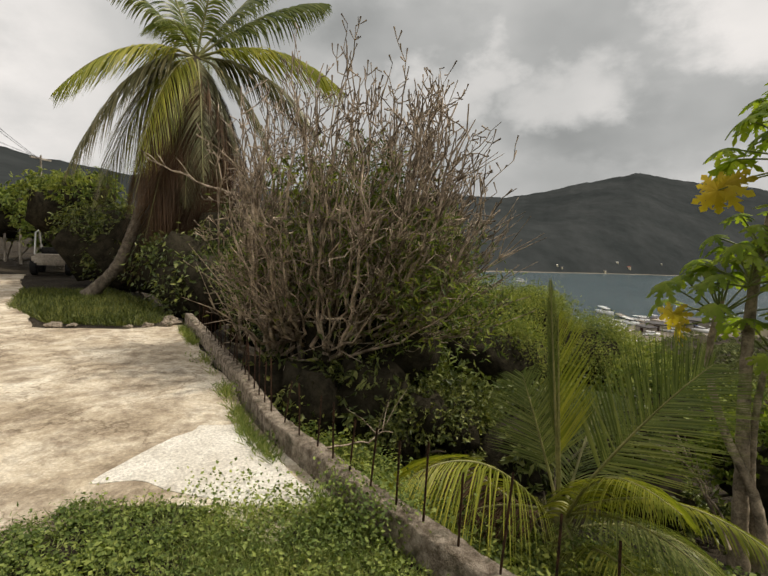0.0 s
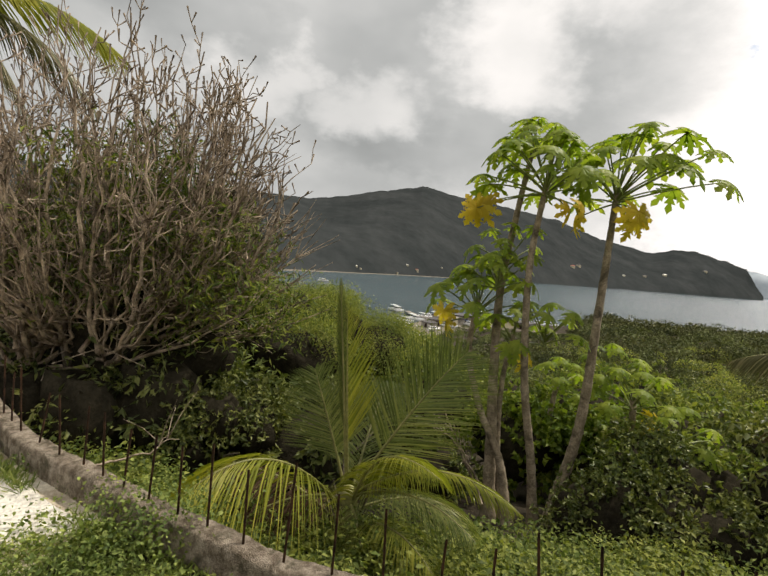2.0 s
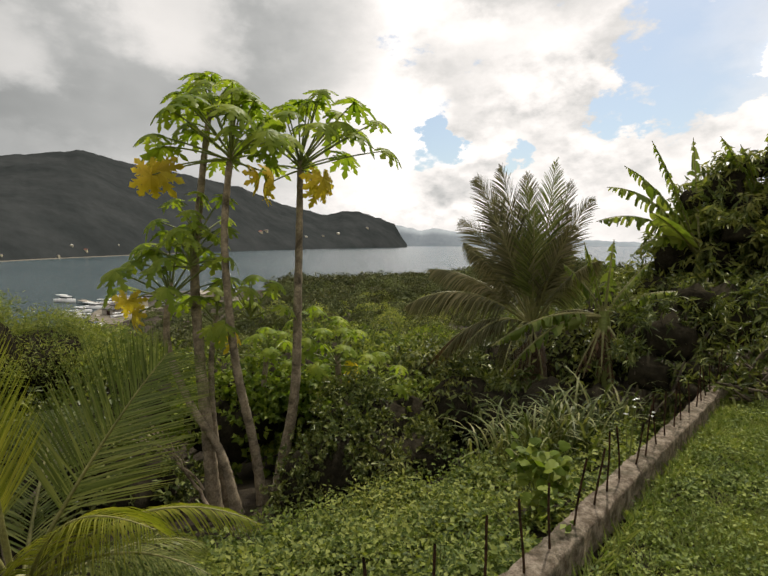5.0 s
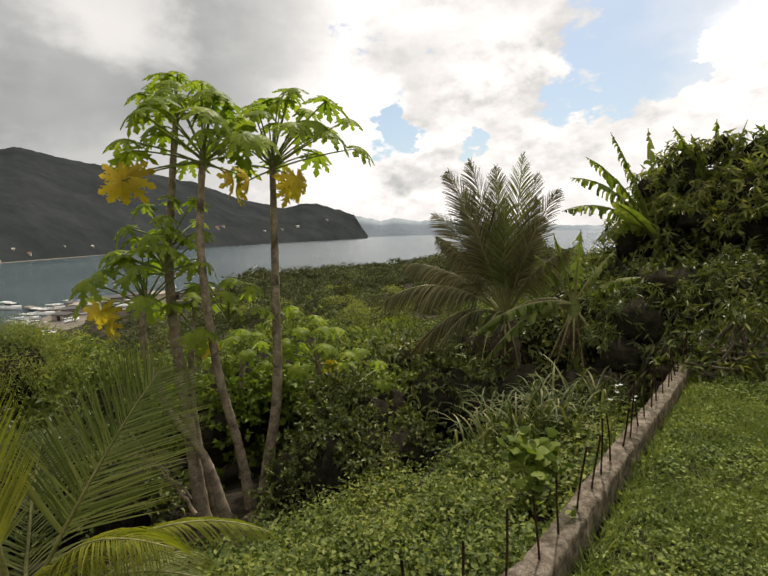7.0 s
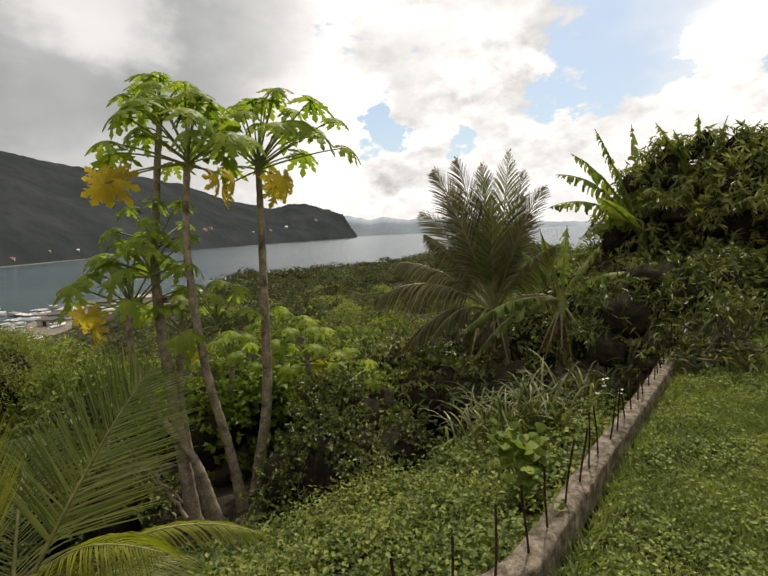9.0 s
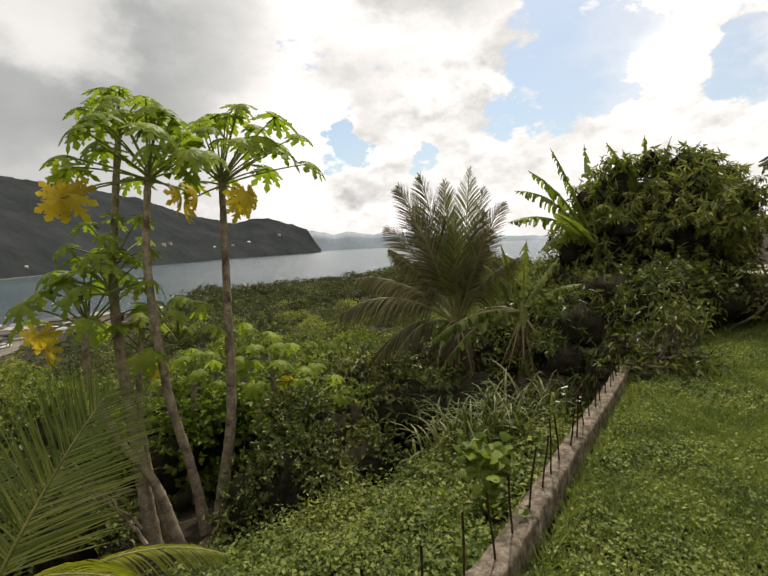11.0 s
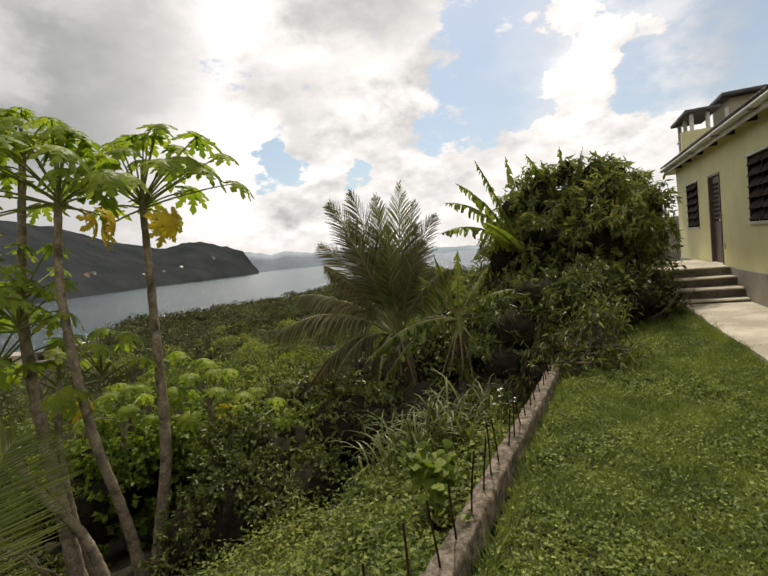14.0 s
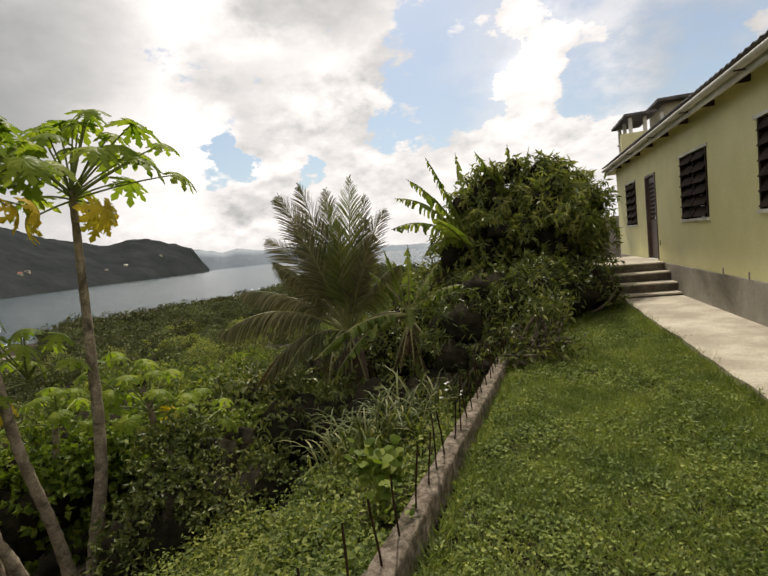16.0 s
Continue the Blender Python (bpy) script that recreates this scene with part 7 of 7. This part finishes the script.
def make_shed(az, d, w, turn, dark):
    """A low shed or store on the boat yard."""
    x, y, _ = polar(az, d, 0)
    h = tagged(empty("shed", x, y, SEA + 0.75, turn), "low dark shed on the boat yard" if dark else "low pale shed on the boat yard", "shed", "sheds on the yard")
    part("wall", box(-w / 2, w / 2, -w * 0.3, w * 0.3, 0, w * 0.32, 0.03), M_PLINTH if dark else M_UPPER_WALL, h)
    bm = box(-w * 0.56, w * 0.56, -w * 0.36, w * 0.36, w * 0.33, w * 0.37, 0.02)
    bmesh.ops.rotate(bm, verts=bm.verts, cent=(0, 0, w * 0.35), matrix=Matrix.Rotation(radians(4), 3, "X"))
    part("roof", bm, M_ROOF if dark else M_DOCK, h)
    part("door", box(-w * 0.12, w * 0.12, -w * 0.3 - 0.04, -w * 0.3 - 0.005, 0.02, w * 0.26), M_BROWN, h)


for az, d, w, turn, dark in ((69.6, 158, 5, 20, True), (68.6, 166, 6, 65, True), (67.6, 172, 7, 35, False), (66.4, 176, 6, 10, True), (65.2, 182, 8, 50, True), (64.0, 186, 7, 25, False),
                             (68.2, 182, 6, 40, True), (62.5, 186, 8, 70, True), (60.8, 184, 8, 15, False), (58.6, 184, 7, 30, True)):
    make_shed(az, d, w, turn, dark)
for az, d, ln, turn in ((69.0, 152, 5, 110), (67.2, 164, 6, 50), (64.8, 174, 7, 35), (63.2, 180, 7, 80)):
    boat = make_boat(az, d, ln, turn, "white boat hauled out on the boat yard")
    boat.matrix_basis = Matrix.Translation((0, 0, 0.95)) @ boat.matrix_basis


def make_far_house(az, d, z, w, roof, turn):
    x, y, _ = polar(az, d, 0)
    h = tagged(empty("far_house", x, y, z, turn), "small pale house on the far hillside", "house", "houses across the bay")
    part("wall", box(-w / 2, w / 2, -w * 0.35, w * 0.35, -4, w * 0.34), M_UPPER_WALL, h)
    V = [(-w * 0.56, -w * 0.42, w * 0.33), (w * 0.56, -w * 0.42, w * 0.33), (w * 0.56, w * 0.42, w * 0.33), (-w * 0.56, w * 0.42, w * 0.33), (-w * 0.3, 0, w * 0.56), (w * 0.3, 0, w * 0.56)]
    bm = bmesh.new()
    vs = [bm.verts.new(v) for v in V]
    for f in ((0, 1, 5, 4), (1, 2, 5), (2, 3, 4, 5), (3, 0, 4), (3, 2, 1, 0)):
        bm.faces.new([vs[i] for i in f])
    part("roof", bm, roof, h)
    for s in (-0.25, 0.2):
        part("window", box(w * s, w * (s + 0.1), -w * 0.355 - 0.02, -w * 0.352, w * 0.1, w * 0.24), M_PANE, h)


def hill_height(az, d):
    dg = bpy.context.evaluated_depsgraph_get()
    x, y, _ = polar(az, d, 0)
    hit, loc, *_r = scene.ray_cast(dg, Vector((x, y, 900)), Vector((0, 0, -1)))
    return loc.z if hit else SEA


bpy.context.view_layer.update()
for i, (az, back, w) in enumerate(((78.8, 60, 12), (77.2, 16, 9), (74.2, 20, 10), (73.0, 16, 9), (71.2, 18, 10), (69.9, 22, 9), (82.4, 16, 8), (66.8, 30, 12),
                                   (54.0, 160, 26), (52.5, 140, 24), (50.0, 120, 26), (46.5, 150, 30), (44.0, 170, 30), (43.0, 210, 28))):
    az += 1.5 * math.sin(i * 2.3)
    d = float(np.interp(az, FOOT_AZ, FOOT_D)) + back * (0.3 + 0.5 * (i % 3) if back < 61 else 1.0)
    make_far_house(az, d, hill_height(az, d) + 0.3, w * (0.28 + 0.05 * (i % 5)), (M_WHITE_TRIM, M_ROOF, M_WHITE_TRIM, M_ROOF, M_RED_ROOF)[i % 5], (i * 37) % 90)


# ---- things along the road ----
def make_fence():
    fe = tagged(empty("wire_fence", -15.2, -17.0, 0), "roadside fence of pale posts and wire", "fence")
    o = Matrix.Translation((15.2, 17.0, 0))
    pts = [(-17.0, -17.3), (-17.5, -18.7), (-18.1, -20.1), (-18.8, -21.6)]
    for i, (x, y) in enumerate(pts):
        z = ground_z(x, y)
        v, f = tube([(x, y, z - 0.1), (x + 0.02, y, z + 0.7), (x, y, z + 1.45)], [0.06, 0.055, 0.05], 7)
        put("post", mesh_np("post", v, f), M_POST, fe, smooth=True, m=o)
    for h in (0.5, 0.95, 1.35):
        v, f = tube([(x, y, ground_z(x, y) + h) for x, y in pts], [0.008] * 4, 4)
        put("wire", mesh_np("wire", v, f), M_WIRE, fe, m=o)


make_fence()


def make_cart():
    """A small open vehicle half hidden by the bushes at the road's edge."""
    x, y = -15.2, -14.9
    c = tagged(empty("buggy", x, y, ground_z(x, y), 35), "small white open buggy parked by the bushes", "vehicle")
    part("body", box(-0.9, 0.9, -0.55, 0.55, 0.35, 0.72, 0.08), M_DOCK, c)
    part("seat", box(-0.35, 0.15, -0.45, 0.45, 0.72, 0.95, 0.06), M_TYRE, c)
    for sx in (-0.6, 0.6):
        for sy in (-0.5, 0.5):
            bm = bmesh.new()
            bmesh.ops.create_cone(bm, cap_ends=True, segments=18, radius1=0.3, radius2=0.3, depth=0.2)
            bmesh.ops.bevel(bm, geom=bm.edges[:], offset=0.03, segments=2, affect="EDGES")
            bmesh.ops.rotate(bm, verts=bm.verts, cent=(0, 0, 0), matrix=Matrix.Rotation(radians(90), 3, "X"))
            bmesh.ops.translate(bm, verts=bm.verts, vec=(sx, sy, 0.3))
            part("wheel", bm, M_TYRE, c)
    for sy in (-0.5, 0.5):
        v, f = tube([(0.55, sy, 0.7), (0.35, sy, 1.45), (-0.2, sy, 1.55), (-0.75, sy, 0.75)], [0.025] * 4, 6)
        put("roll_bar", mesh_np("roll_bar", v, f), M_HULL, c, "white roll bar", smooth=True)


make_cart()


def make_cables():
    for (a, b, sag) in (((-4.0, -11.5, 7.6), (-28.7, -28.7, 6.2), 0.35), ((-4.0, -11.3, 7.2), (-28.7, -28.6, 6.1), 0.4), ((-3.8, -11.1, 5.0), (-28.6, -28.85, 6.4), 0.3)):
        a, b = np.array(a), np.array(b)
        p = bez(a, (a + b) / 2 - UP * sag * 2, b, 24)
        v, f = tube(p, [0.012] * 24, 5)
        tagged(put("power_cable", mesh_np("power_cable", v, f), M_WIRE), "black overhead power cable across the road", "cable", "cables over the road")
    x, y = -28.7, -28.7
    v, f = tube([(x, y, -0.3), (x, y, 6.5)], [0.09, 0.06], 10)
    pole = tagged(put("utility_pole", mesh_np("utility_pole", v, f), M_POST, smooth=True), "wooden utility pole carrying the cables", "pole")
    part("crossarm", box(x - 0.8, x + 0.8, y - 0.05, y + 0.05, 6.2, 6.32, 0.01), M_POST, pole)
    x, y = -3.9, -11.3
    v, f = tube([(x, y, -0.3), (x, y, 8.0)], [0.16, 0.11], 10)
    pole = tagged(put("utility_pole", mesh_np("utility_pole", v, f), M_POST, smooth=True), "wooden utility pole beside the drive", "pole")


make_cables()


def make_rocks():
    r = random.Random(9)
    for i, (x, y, s) in enumerate(((-7.55, -5.55, 0.16), (-7.35, -5.75, 0.13), (-7.15, -5.95, 0.10), (-7.75, -5.5, 0.12), (-6.75, -6.95, 0.16), (-6.9, -6.75, 0.10), (-8.0, -5.75, 0.18))):
        bm = bmesh.new()
        s *= 0.62
        bmesh.ops.create_icosphere(bm, subdivisions=3, radius=s)
        for v in bm.verts:
            k = 1 + 0.6 * lump(v.co.x * 2 + i, v.co.y * 2, v.co.z * 2, 7)
            v.co = Vector((v.co.x * k * 1.3, v.co.y * k, v.co.z * k * 0.6))
        bmesh.ops.translate(bm, verts=bm.verts, vec=(x, y, -0.07 + s * 0.2))
        tagged(part("rock", bm, M_CONCRETE, smooth=True), "pale rock at the driveway's edge", "rock", "rocks at the drive's edge")


make_rocks()


def make_fallen_boughs():
    """Fallen grey boughs and dry sticks."""
    r = np.random.default_rng(71)
    for pts, rad, lab in ((((-3.55, -1.62, -0.10), (-3.8, -1.35, -0.14), (-4.1, -1.15, -0.14)), 0.009, "fallen grey bough lying behind the wall"),
                          (((-5.80, 2.52, -1.75), (-5.97, 2.25, -0.99), (-6.12, 1.99, -0.55)), 0.026, "bare grey bough leaning by the papayas"),
                          (((-5.75, 2.45, -1.50), (-5.9, 2.1, -1.0), (-6.0, 1.75, -0.70)), 0.018, "bare grey bough leaning by the papayas"),
                          (((-9.2, -5.0, 2.3), (-8.9, -6.2, 2.6), (-8.8, -6.9, 3.1)), 0.03, "bare pale bough in front of the palm")):
        p = bez(*[np.array(q) for q in pts], 14)
        p[1:-1] += np.cumsum(r.normal(size=(12, 3)) * 0.02, axis=0)
        pcs = [tube(p, np.linspace(rad, rad * 0.4, 14), 6)]
        for k in range(5):
            j = int(r.integers(4, 13))
            d = unit(p[j] - p[j - 1] + r.normal(size=3) * 0.06)
            pcs.append(tube(np.array([p[j], p[j] + d * 0.2 + UP * 0.03, p[j] + d * 0.42]), [rad * 0.4, rad * 0.3, rad * 0.15], 5))
        v, f = join(pcs)
        tagged(put("dry_bough", mesh_np("dry_bough", v, f), M_TWIG, smooth=True), lab, "bough")


make_fallen_boughs()
